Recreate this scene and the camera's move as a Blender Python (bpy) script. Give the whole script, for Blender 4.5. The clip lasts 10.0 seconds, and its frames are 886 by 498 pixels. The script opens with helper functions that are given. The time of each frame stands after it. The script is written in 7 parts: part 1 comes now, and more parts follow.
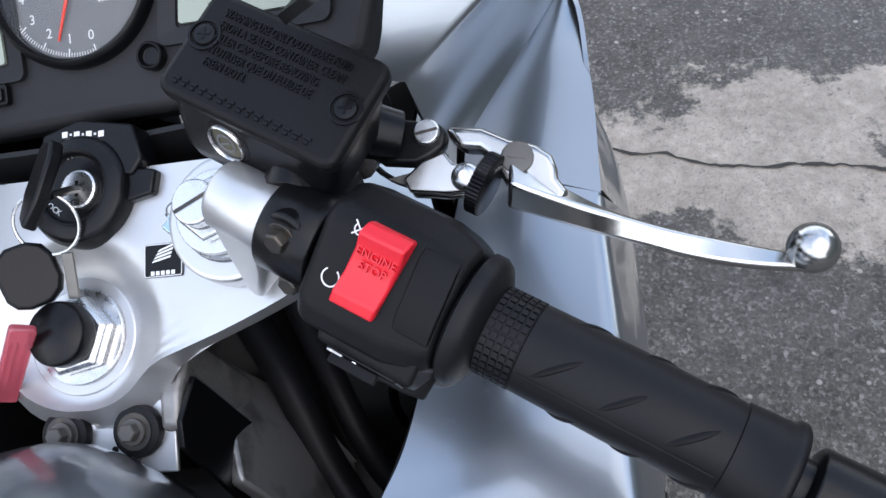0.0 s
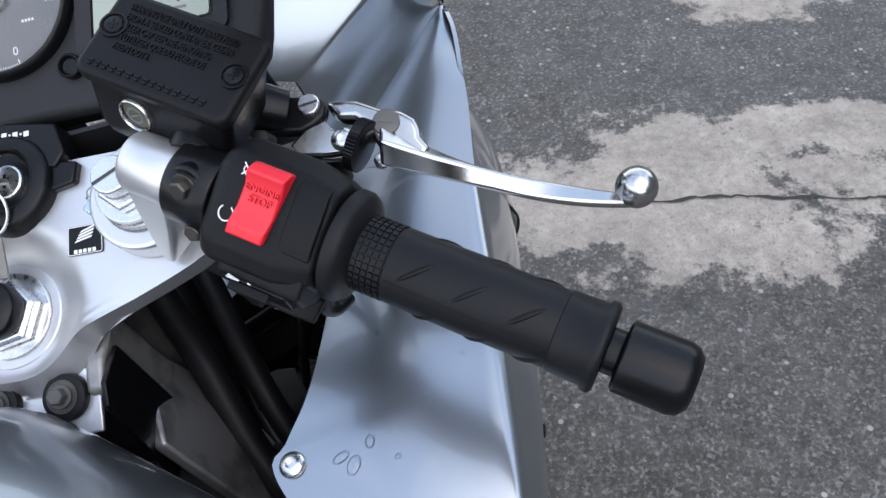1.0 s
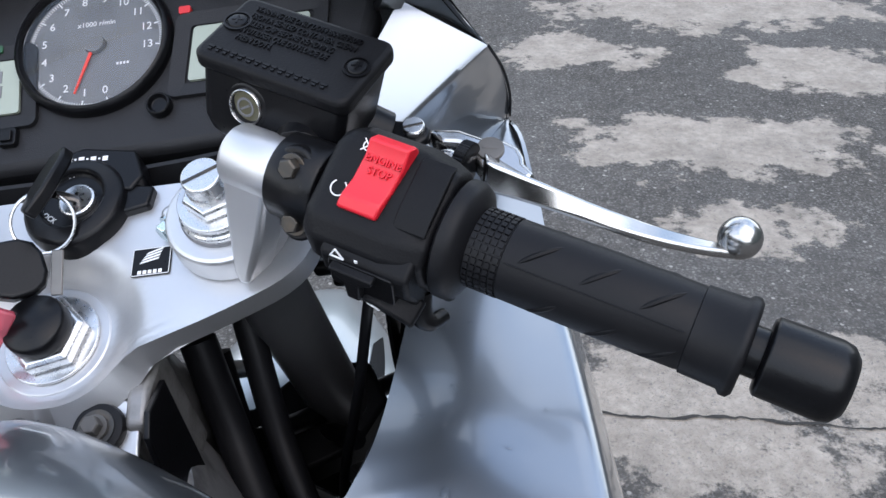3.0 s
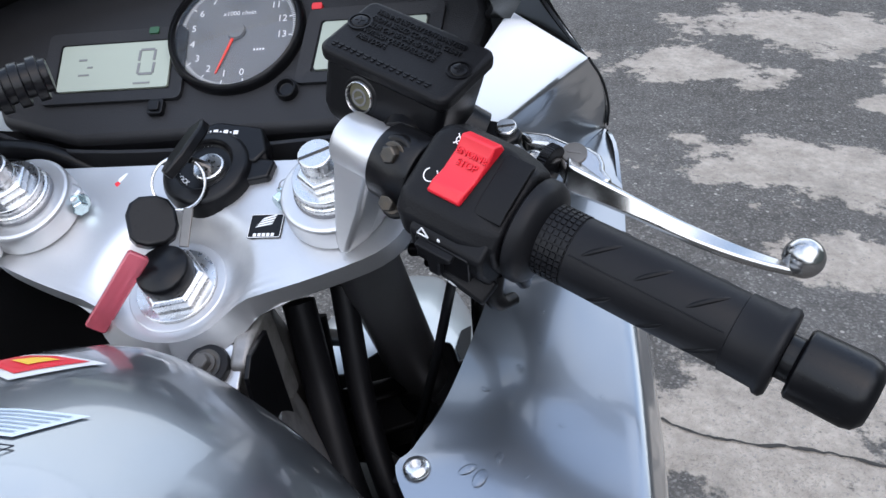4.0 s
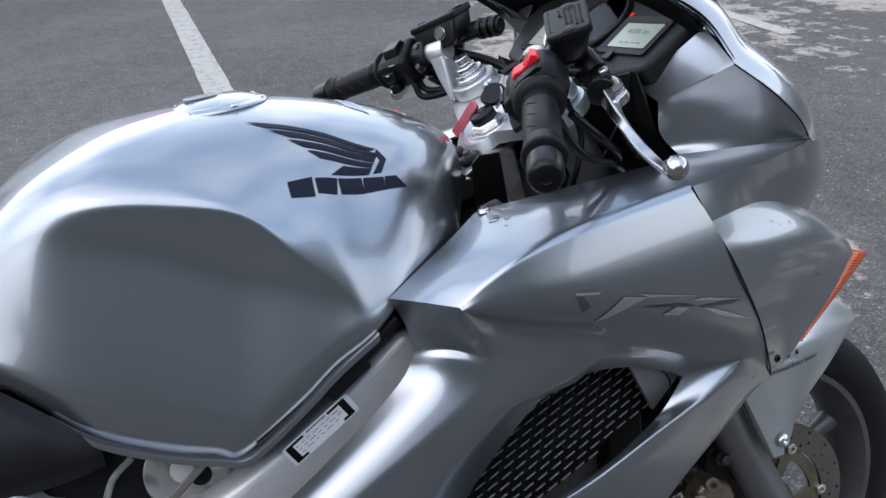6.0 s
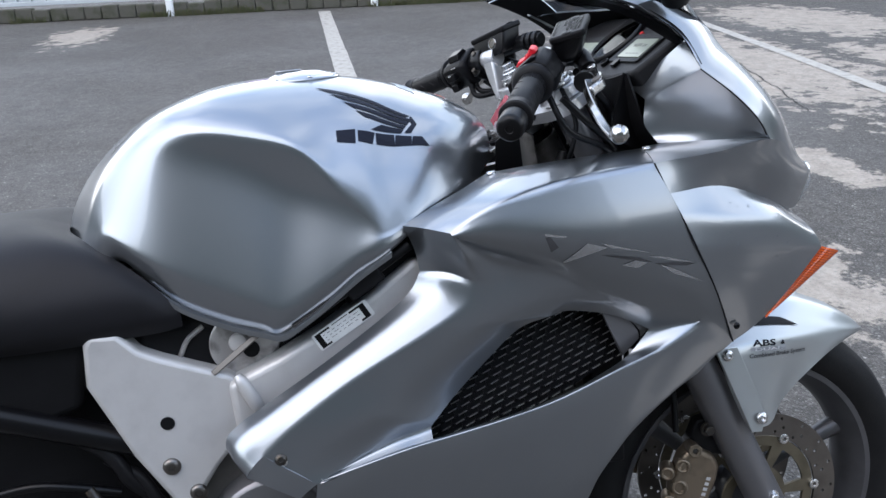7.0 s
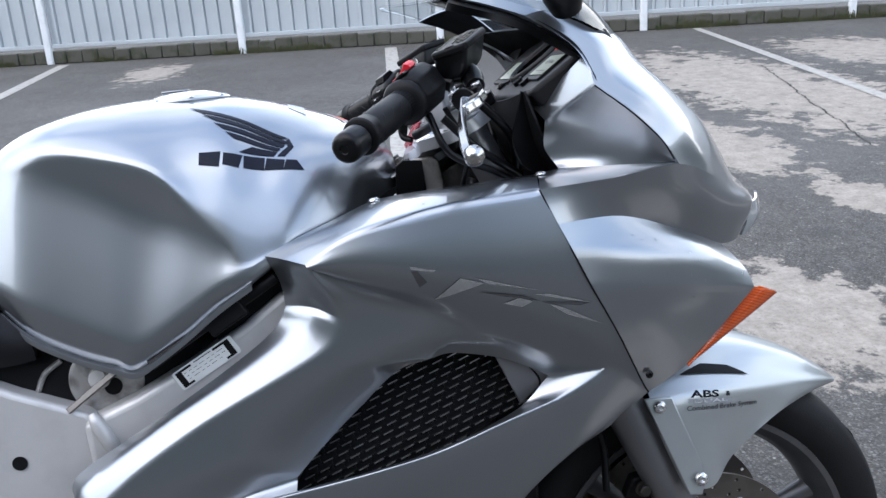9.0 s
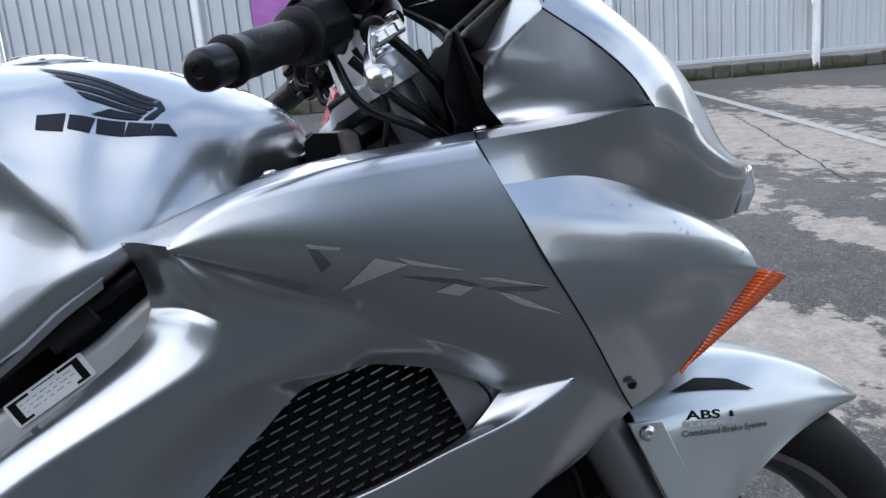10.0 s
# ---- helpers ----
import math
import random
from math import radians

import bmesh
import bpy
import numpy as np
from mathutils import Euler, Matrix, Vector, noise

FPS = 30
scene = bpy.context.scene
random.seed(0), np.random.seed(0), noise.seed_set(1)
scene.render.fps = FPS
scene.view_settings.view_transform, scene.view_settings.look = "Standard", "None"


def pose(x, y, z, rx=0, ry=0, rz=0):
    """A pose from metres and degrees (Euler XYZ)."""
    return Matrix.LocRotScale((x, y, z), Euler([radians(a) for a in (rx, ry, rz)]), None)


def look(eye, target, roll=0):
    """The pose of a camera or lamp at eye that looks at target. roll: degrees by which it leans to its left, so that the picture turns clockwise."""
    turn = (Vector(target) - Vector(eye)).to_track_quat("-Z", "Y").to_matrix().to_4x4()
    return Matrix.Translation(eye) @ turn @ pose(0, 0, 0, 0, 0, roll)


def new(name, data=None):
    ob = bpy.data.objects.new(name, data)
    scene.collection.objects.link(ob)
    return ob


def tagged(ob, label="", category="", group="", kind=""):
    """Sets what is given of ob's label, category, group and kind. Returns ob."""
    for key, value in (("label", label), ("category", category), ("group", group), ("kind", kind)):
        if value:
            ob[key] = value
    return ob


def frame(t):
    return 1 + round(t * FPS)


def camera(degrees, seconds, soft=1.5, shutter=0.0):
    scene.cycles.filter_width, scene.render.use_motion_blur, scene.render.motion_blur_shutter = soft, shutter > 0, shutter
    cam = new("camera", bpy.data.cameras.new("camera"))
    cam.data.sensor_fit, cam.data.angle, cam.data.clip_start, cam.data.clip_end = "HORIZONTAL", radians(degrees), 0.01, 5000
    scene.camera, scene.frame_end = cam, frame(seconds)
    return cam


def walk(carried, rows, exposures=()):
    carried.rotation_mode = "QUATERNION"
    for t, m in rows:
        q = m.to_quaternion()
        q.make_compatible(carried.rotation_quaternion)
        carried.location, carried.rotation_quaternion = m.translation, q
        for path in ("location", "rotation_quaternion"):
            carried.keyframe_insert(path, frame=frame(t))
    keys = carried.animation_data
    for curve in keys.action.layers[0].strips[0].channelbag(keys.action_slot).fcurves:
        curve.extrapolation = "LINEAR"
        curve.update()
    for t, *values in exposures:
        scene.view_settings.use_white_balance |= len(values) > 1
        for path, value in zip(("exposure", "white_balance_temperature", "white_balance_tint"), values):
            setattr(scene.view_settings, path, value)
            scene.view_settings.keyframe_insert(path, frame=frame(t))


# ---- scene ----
cam = camera(54.5, 10.0)
PATH = [
    (0, (0.111, 0.199, 1.301), (-0.116, 1.342, -0.325), -10.4),
    (0.5, (0.138, 0.159, 1.3), (0.02, 1.364, -0.292), -8.9),
    (1, (0.141, 0.115, 1.313), (0.062, 1.397, -0.22), -7.5),
    (1.5, (0.135, 0.08, 1.312), (0.082, 1.492, -0.103), -5.0),
    (2, (0.102, 0.06, 1.264), (0.096, 1.643, 0.043), -1.8),
    (2.5, (0.083, 0.063, 1.225), (0.092, 1.736, 0.129), -0.6),
    (2.7, (0.076, 0.063, 1.222), (0.093, 1.73, 0.116), -0.5),
    (3.8, (0.08, 0.035, 1.233), (-0.03, 1.699, 0.128), 1.2),
    (4, (0.091, 0.022, 1.241), (-0.142, 1.672, 0.135), 0.7),
    (4.5, (0.183, 0.003, 1.249), (-0.614, 1.481, 0.162), -2.2),
    (5, (0.342, -0.008, 1.255), (-0.973, 1.101, 0.235), -5.8),
    (5.5, (0.539, -0.023, 1.255), (-1.012, 0.833, 0.326), -6.2),
    (5.7, (0.642, -0.029, 1.26), (-0.966, 0.741, 0.354), -5.6),
    (6.8, (1.026, 0.028, 1.231), (-0.787, 0.451, 0.5), -2.7),
    (7, (1.075, 0.036, 1.223), (-0.753, 0.41, 0.502), -2.6),
    (7.5, (1.148, 0.044, 1.208), (-0.702, 0.379, 0.524), -2.5),
    (8, (1.162, 0.083, 1.202), (-0.704, 0.412, 0.559), -2.1),
    (8.5, (1.095, 0.217, 1.192), (-0.783, 0.48, 0.558), -1.9),
    (9, (1.028, 0.288, 1.175), (-0.858, 0.491, 0.54), -3.6),
    (9.5, (0.911, 0.344, 1.127), (-0.997, 0.55, 0.565), -5.3),
    (10, (0.845, 0.359, 1.023), (-1.077, 0.626, 0.537), -5.1),
]
walk(cam, [(t, look(eye, target, roll)) for t, eye, target, roll in PATH], exposures=[(0, 0.15), (2.5, 0.18), (4.5, 0.2), (5.5, 0.02), (7.0, 0.28), (7.6, 0.34), (9.0, 0.3), (10, 0.05)])

from mathutils.bvhtree import BVHTree

# ---- world and light ----
world = bpy.data.worlds.new("overcast_sky")
scene.world = world
world.use_nodes = True
wt = world.node_tree
wt.nodes.clear()
SUN_UP, SUN_TURN = 55.0, 150.0


def wnode(kind, **values):
    n = wt.nodes.new(kind)
    for key, value in values.items():
        n.inputs[key].default_value = value
    return n


w_out = wnode("ShaderNodeOutputWorld")
w_bg = wnode("ShaderNodeBackground", Strength=0.25)
w_sky = wt.nodes.new("ShaderNodeTexSky")
w_sky.sky_type, w_sky.sun_disc = "NISHITA", False
w_sky.sun_elevation, w_sky.sun_rotation = radians(SUN_UP), radians(SUN_TURN)
w_sky.air_density, w_sky.dust_density = 1.0, 0.5
w_tc = wt.nodes.new("ShaderNodeTexCoord")
w_noise = wnode("ShaderNodeTexNoise", Scale=2.6, Detail=6.0, Roughness=0.55)
w_ramp = wt.nodes.new("ShaderNodeValToRGB")
w_ramp.color_ramp.elements[0].position, w_ramp.color_ramp.elements[1].position = 0.36, 0.66
w_mix = wt.nodes.new("ShaderNodeMix")
w_mix.data_type = "RGBA"
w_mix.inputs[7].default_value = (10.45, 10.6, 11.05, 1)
wt.links.new(w_tc.outputs["Generated"], w_noise.inputs["Vector"])
w_xyz = wt.nodes.new("ShaderNodeSeparateXYZ")
wt.links.new(w_tc.outputs["Generated"], w_xyz.inputs[0])
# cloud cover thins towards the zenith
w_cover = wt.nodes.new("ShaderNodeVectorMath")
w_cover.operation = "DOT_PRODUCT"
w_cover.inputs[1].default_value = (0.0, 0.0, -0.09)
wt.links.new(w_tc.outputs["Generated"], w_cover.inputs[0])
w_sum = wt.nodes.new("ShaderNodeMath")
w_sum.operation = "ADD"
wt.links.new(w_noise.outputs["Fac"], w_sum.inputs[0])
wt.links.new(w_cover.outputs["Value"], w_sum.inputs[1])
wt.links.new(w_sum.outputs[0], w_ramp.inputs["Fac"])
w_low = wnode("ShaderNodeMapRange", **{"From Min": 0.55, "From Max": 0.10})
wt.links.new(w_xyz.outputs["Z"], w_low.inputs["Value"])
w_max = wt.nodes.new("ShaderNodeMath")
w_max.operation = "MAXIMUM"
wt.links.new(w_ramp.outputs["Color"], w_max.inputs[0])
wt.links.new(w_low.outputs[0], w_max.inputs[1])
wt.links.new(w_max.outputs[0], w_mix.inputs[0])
w_gain = wt.nodes.new("ShaderNodeVectorMath")
w_gain.operation = "MULTIPLY"
w_gain.inputs[1].default_value = (2.43, 2.18, 1.92)
wt.links.new(w_sky.outputs["Color"], w_gain.inputs[0])
wt.links.new(w_gain.outputs[0], w_mix.inputs[6])
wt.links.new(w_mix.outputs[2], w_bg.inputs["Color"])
wt.links.new(w_bg.outputs[0], w_out.inputs[0])

sun = new("sun", bpy.data.lights.new("sun", "SUN"))
sun.data.energy, sun.data.angle, sun.data.color = 0.7, radians(80), (1.0, 0.95, 0.88)
sun.matrix_world = look((2.87, -4.97, 8.19), (0, 0, 0))


# ---- materials ----
def material(name, base, rough=0.5, metal=0.0, coat=0.0, grain=0.0, grain_scale=200.0, bump=0.0, wear=0.0, wear_scale=12.0, wear_color=None, spec=0.5, anis=0.0):
    """A surface with variation at two scales: fine grain and broad wear."""
    m = bpy.data.materials.new(name)
    m.use_nodes = True
    t = m.node_tree
    b = t.nodes["Principled BSDF"]
    b.inputs["Base Color"].default_value = (*base, 1)
    b.inputs["Roughness"].default_value = rough
    b.inputs["Metallic"].default_value = metal
    b.inputs["Coat Weight"].default_value = coat
    b.inputs["Coat Roughness"].default_value = 0.04
    b.inputs["Specular IOR Level"].default_value = spec
    tc = t.nodes.new("ShaderNodeTexCoord")
    if grain or bump:
        fine = t.nodes.new("ShaderNodeTexNoise")
        fine.inputs["Scale"].default_value, fine.inputs["Detail"].default_value = grain_scale, 3
        t.links.new(tc.outputs["Object"], fine.inputs["Vector"])
        if bump:
            bp = t.nodes.new("ShaderNodeBump")
            bp.inputs["Strength"].default_value, bp.inputs["Distance"].default_value = bump, 0.001
            t.links.new(fine.outputs["Fac"], bp.inputs["Height"])
            t.links.new(bp.outputs["Normal"], b.inputs["Normal"])
        if grain:
            mr = t.nodes.new("ShaderNodeMapRange")
            mr.inputs["To Min"].default_value, mr.inputs["To Max"].default_value = max(rough - grain, 0.02), min(rough + grain, 1)
            t.links.new(fine.outputs["Fac"], mr.inputs["Value"])
            t.links.new(mr.outputs[0], b.inputs["Roughness"])
    if wear:
        broad = t.nodes.new("ShaderNodeTexNoise")
        broad.inputs["Scale"].default_value, broad.inputs["Detail"].default_value = wear_scale, 6
        t.links.new(tc.outputs["Object"], broad.inputs["Vector"])
        ramp = t.nodes.new("ShaderNodeValToRGB")
        ramp.color_ramp.elements[0].position, ramp.color_ramp.elements[1].position = 0.48, 0.75
        mix = t.nodes.new("ShaderNodeMix")
        mix.data_type = "RGBA"
        mix.inputs[6].default_value = (*base, 1)
        mix.inputs[7].default_value = (*(wear_color or [c * (1 - wear) for c in base]), 1)
        t.links.new(broad.outputs["Fac"], ramp.inputs["Fac"])
        sc = t.nodes.new("ShaderNodeMath")
        sc.operation = "MULTIPLY"
        sc.inputs[1].default_value = wear if wear_color else 1.0
        t.links.new(ramp.outputs["Color"], sc.inputs[0])
        t.links.new(sc.outputs[0], mix.inputs[0])
        t.links.new(mix.outputs[2], b.inputs["Base Color"])
    return m


PAINT = material("silver_metallic_paint", (0.305, 0.326, 0.350), 0.29, 0.94, 1.0, 0.0, 900, 0.0, 0.05, 8)
ALLOY = material("satin_silver_alloy", (0.58, 0.58, 0.585), 0.40, 0.85, 0.0, 0.08, 500, 0.06, 0.10, 14)
FRAME = material("silver_frame_paint", (0.52, 0.515, 0.51), 0.42, 0.3, 0.15, 0.06, 500, 0.08, 0.12, 25)
CAST = material("grimy_cast_alloy", (0.46, 0.45, 0.44), 0.42, 0.8, 0.0, 0.1, 260, 0.3, 0.9, 34, (0.05, 0.045, 0.04))
WORN = material("worn_bare_casting", (0.27, 0.26, 0.25), 0.45, 0.6, 0.0, 0.1, 260, 0.4, 0.85, 42, (0.05, 0.045, 0.04))
POLISH = material("polished_alloy", (0.50, 0.49, 0.475), 0.22, 1.0, 0.0, 0.05, 220, 0.03, 0.3, 60, (0.42, 0.40, 0.37))
MIRROR = material("silvered_glass", (0.9, 0.9, 0.9), 0.02, 1.0)
ZINC = material("blue_zinc_plate", (0.55, 0.66, 0.68), 0.25, 1.0, 0.0, 0.1, 300, 0.05, 0.35, 90)
STEEL = material("zinc_plated_steel", (0.66, 0.66, 0.66), 0.28, 1.0, 0.0, 0.1, 300, 0.05, 0.25, 60)
DARKSTEEL = material("worn_dark_bolt", (0.06, 0.057, 0.053), 0.4, 0.8, 0.0, 0.1, 300, 0.1, 0.4, 120, (0.18, 0.13, 0.08))
BLACK = material("satin_black_plastic", (0.004, 0.004, 0.0047), 0.30, 0.0, 0.0, 0.06, 700, 0.08, 0.0, 12, None, 0.22)
MATT = material("matt_black_plastic", (0.006, 0.006, 0.0068), 0.46, 0.0, 0.0, 0.08, 900, 0.2, 0.3, 40, (0.011, 0.011, 0.012), 0.14)
DASHM = material("grained_dash_plastic", (0.016, 0.016, 0.0175), 0.5, 0.0, 0.0, 0.08, 1400, 0.3, 0.3, 40, (0.022, 0.022, 0.024), 0.25)
RUBBER = material("black_rubber", (0.006, 0.006, 0.007), 0.46, 0.0, 0.0, 0.08, 600, 0.06, 0.4, 50, (0.011, 0.011, 0.012), 0.18)
TYRE = material("tyre_rubber", (0.007, 0.007, 0.0075), 0.6, 0.0, 0.0, 0.1, 400, 0.3, 0.4, 30, (0.014, 0.0135, 0.013), 0.2)
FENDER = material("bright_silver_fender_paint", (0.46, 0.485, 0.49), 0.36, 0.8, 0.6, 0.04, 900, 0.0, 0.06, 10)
VINYL = material("black_seat_vinyl", (0.010, 0.010, 0.012), 0.5, 0.0, 0.0, 0.06, 900, 0.15, 0.2, 20, None, 0.2)
RED = material("red_plastic", (0.62, 0.012, 0.025), 0.42, 0.0, 0.0, 0.05, 500, 0.06, 0.0)
FORK = material("fork_leg_grey", (0.19, 0.19, 0.20), 0.38, 0.7, 0.2, 0.05, 600, 0.03, 0.1, 15)
GUNMETAL = material("wheel_grey_paint", (0.075, 0.075, 0.08), 0.42, 0.4, 0.2, 0.05, 500, 0.05, 0.3, 20)
BRONZE = material("dark_bronze_carrier", (0.16, 0.14, 0.10), 0.4, 0.7, 0.0, 0.08, 300, 0.05, 0.4, 30)
GOLD = material("bronze_caliper_paint", (0.23, 0.185, 0.135), 0.36, 0.75, 0.1, 0.06, 400, 0.1, 0.35, 40)
DISC = material("ground_steel_disc", (0.17, 0.16, 0.15), 0.34, 1.0, 0.0, 0.1, 300, 0.05, 0.3, 25)
# bright metal for the highlights painted onto the black radiator mesh
GRILLE_GLINT = material("mesh_highlight_steel", (0.62, 0.62, 0.62), 0.3, 0.9, 0.0, 0.08, 300, 0.05)
ENGINE = material("engine_casting", (0.09, 0.085, 0.08), 0.55, 0.3, 0.0, 0.1, 200, 0.3, 0.5, 25, (0.2, 0.19, 0.18))
WHITE = material("white_print", (0.75, 0.75, 0.75), 0.5)
DECAL = material("navy_decal", (0.006, 0.008, 0.017), 0.4, 0.0, 0.0, 0.0, 100, 0.0, 0.0, 12, None, 0.15)
DECAL2 = material("silver_decal", (0.50, 0.51, 0.52), 0.18, 0.8, 0.8)
LABEL = material("white_label", (0.70, 0.71, 0.70), 0.35, 0.0, 0.3, 0.0, 100, 0.0, 0.1, 60)
BLUEISH = material("pale_instruction_label", (0.52, 0.60, 0.66), 0.35, 0.0, 0.3)
HEADLAMP = material("clear_headlamp_lens", (0.42, 0.44, 0.45), 0.08, 0.3, 1.0)
AMBER = material("amber_lens", (0.58, 0.085, 0.006), 0.12, 0.0, 0.6)
AMBER_DEEP = material("deep_amber_rib", (0.40, 0.045, 0.003), 0.2, 0.0, 0.4)
DIAL = material("dial_face", (0.15, 0.15, 0.15), 0.45, 0.0, 0.0, 0.04, 300, 0.0, 0.25, 40)
LCD = material("display_face", (0.30, 0.33, 0.27), 0.3, 0.0, 0.2)
ORANGE = material("needle_red", (0.8, 0.05, 0.02), 0.5)
PINK = material("pink_tag_plastic", (0.62, 0.13, 0.17), 0.22, 0.0, 0.2)
PINK.node_tree.nodes["Principled BSDF"].inputs["Transmission Weight"].default_value = 0.55
FAINT = material("faint_blue_print", (0.25, 0.31, 0.38), 0.4)
GREYPRINT = material("pale_grey_print", (0.34, 0.35, 0.36), 0.4)
MIDGREY = material("grey_print", (0.12, 0.12, 0.125), 0.5)
ORANGE_LABEL = material("yellow_sign", (0.75, 0.45, 0.04), 0.5)
OLIVE = material("brake_fluid_window", (0.075, 0.070, 0.042), 0.3, 0.0, 0.0)


def glass(name, tint=(1, 1, 1), rough=0.0, ior=1.45):
    m = bpy.data.materials.new(name)
    m.use_nodes = True
    t = m.node_tree
    t.nodes.remove(t.nodes["Principled BSDF"])
    out = t.nodes["Material Output"]
    tr, gl, mx, fr = (t.nodes.new("ShaderNode" + k) for k in ("BsdfTransparent", "BsdfGlossy", "MixShader", "Fresnel"))
    tr.inputs[0].default_value = (*tint, 1)
    gl.inputs["Roughness"].default_value = rough + 0.02
    fr.inputs[0].default_value = ior
    t.links.new(fr.outputs[0], mx.inputs[0])
    t.links.new(tr.outputs[0], mx.inputs[1])
    t.links.new(gl.outputs[0], mx.inputs[2])
    t.links.new(mx.outputs[0], out.inputs[0])
    return m


CLEAR = glass("clear_screen", (0.93, 0.94, 0.94), 0.0, 1.3)
LENS = glass("clear_lens", (0.95, 0.95, 0.95), 0.0, 1.25)
WATER = glass("water_drop", (0.97, 0.98, 0.99))


# ---- mesh helpers ----
def unit(v):
    return Vector(v).normalized()


def axes(origin, z, x=(1, 0, 0)):
    """A frame at origin with the given z axis and an x axis as near as can be to x."""
    z = unit(z)
    x = Vector(x)
    if abs(x.normalized().dot(z)) > 0.999:
        x = Vector((0, 1, 0))
    x = (x - z * x.dot(z)).normalized()
    y = z.cross(x)
    m = Matrix((x, y, z)).transposed().to_4x4()
    m.translation = Vector(origin)
    return m


def spline(pts, steps):
    """A smooth curve through pts (rows of an array), steps points to each span."""
    p = np.asarray(pts, float)
    if len(p) < 3:
        ts = np.linspace(0, 1, steps + 1).reshape((-1,) + (1,) * (p.ndim - 1))
        return p[0] * (1 - ts) + p[1] * ts
    q = np.concatenate([[2 * p[0] - p[1]], p, [2 * p[-1] - p[-2]]])
    out = []
    for i in range(len(p) - 1):
        a, b, c, d = q[i : i + 4]
        for t in np.linspace(0, 1, steps, endpoint=False):
            out.append(0.5 * (2 * b + (c - a) * t + (2 * a - 5 * b + 4 * c - d) * t * t + (3 * b - a - 3 * c + d) * t**3))
    out.append(p[-1])
    return np.array(out)


def mesh():
    return bmesh.new()


def sheet(bm, rows, nu=6, nv=6, sx=1, flip=False, out=None):
    """A smooth surface through rows of points, facing out if that is given."""
    g = spline(np.asarray(rows, float), nu)
    g = np.swapaxes(spline(np.swapaxes(g, 0, 1), nv), 0, 1).copy()
    g[..., 0] *= sx
    vs = [[bm.verts.new(p) for p in row] for row in g]
    made = []
    for i in range(len(vs) - 1):
        for j in range(len(vs[0]) - 1):
            f = (vs[i][j], vs[i + 1][j], vs[i + 1][j + 1], vs[i][j + 1])
            made.append(bm.faces.new(f[::-1] if flip != (sx < 0) else f))
    total = Vector()
    for f in made:
        f.normal_update()
        total += f.normal * f.calc_area()
    if out is not None and total.dot(Vector((out[0] * sx, out[1], out[2]))) < 0:
        for f in made:
            f.normal_flip()
    return g


def lathe(bm, m, profile, seg=32, closed=True):
    """A turned shape: (radius, height) pairs about the z axis of m."""
    rings = []
    for r, h in profile:
        if r < 1e-6:
            rings.append([bm.verts.new(m @ Vector((0, 0, h)))])
        else:
            rings.append([bm.verts.new(m @ Vector((r * math.cos(a), r * math.sin(a), h))) for a in np.linspace(0, 2 * math.pi, seg, endpoint=False)])
    for a, b in zip(rings, rings[1:]):
        for i in range(seg):
            j = (i + 1) % seg
            if len(a) == 1 and len(b) == 1:
                continue
            if len(a) == 1:
                bm.faces.new((a[0], b[j], b[i])[::-1])
            elif len(b) == 1:
                bm.faces.new((a[i], a[j], b[0]))
            else:
                bm.faces.new((a[i], a[j], b[j], b[i]))


def tube(bm, pts, r, seg=12, steps=6, cap=True):
    """A round bar along a smooth curve; r one radius or one for each point."""
    c = spline(pts, steps)
    rr = spline(np.asarray(r, float).reshape(-1, 1), steps)[:, 0] if np.ndim(r) else np.full(len(c), r)
    up = Vector((0.13, 0.31, 0.94))
    rings = []
    for i, p in enumerate(c):
        d = unit(c[min(i + 1, len(c) - 1)] - c[max(i - 1, 0)])
        x = (up - d * up.dot(d)).normalized()
        up = x
        y = d.cross(x)
        rings.append([bm.verts.new(Vector(p) + (x * math.cos(a) + y * math.sin(a)) * rr[i]) for a in np.linspace(0, 2 * math.pi, seg, endpoint=False)])
    for a, b in zip(rings, rings[1:]):
        for i in range(seg):
            j = (i + 1) % seg
            bm.faces.new((a[i], a[j], b[j], b[i]))
    if cap:
        bm.faces.new(rings[0][::-1])
        bm.faces.new(rings[-1])


def slab(bm, m, outline, lo, hi):
    """An outline in the xy plane of m, from height lo to hi."""
    a = [bm.verts.new(m @ Vector((x, y, lo))) for x, y in outline]
    b = [bm.verts.new(m @ Vector((x, y, hi))) for x, y in outline]
    n = len(a)
    bm.faces.new(a[::-1])
    bm.faces.new(b)
    for i in range(n):
        bm.faces.new((a[i], a[(i + 1) % n], b[(i + 1) % n], b[i]))


def block(bm, m, sx, sy, sz):
    slab(bm, m, [(-sx / 2, -sy / 2), (sx / 2, -sy / 2), (sx / 2, sy / 2), (-sx / 2, sy / 2)], -sz / 2, sz / 2)


def rounded(w, h, r, n=4):
    """The outline of a rounded rectangle round the origin."""
    out = []
    for cx, cy, a0 in ((w / 2 - r, h / 2 - r, 0), (-w / 2 + r, h / 2 - r, 90), (-w / 2 + r, -h / 2 + r, 180), (w / 2 - r, -h / 2 + r, 270)):
        for k in range(n + 1):
            a = radians(a0 + 90 * k / n)
            out.append((cx + r * math.cos(a), cy + r * math.sin(a)))
    return out


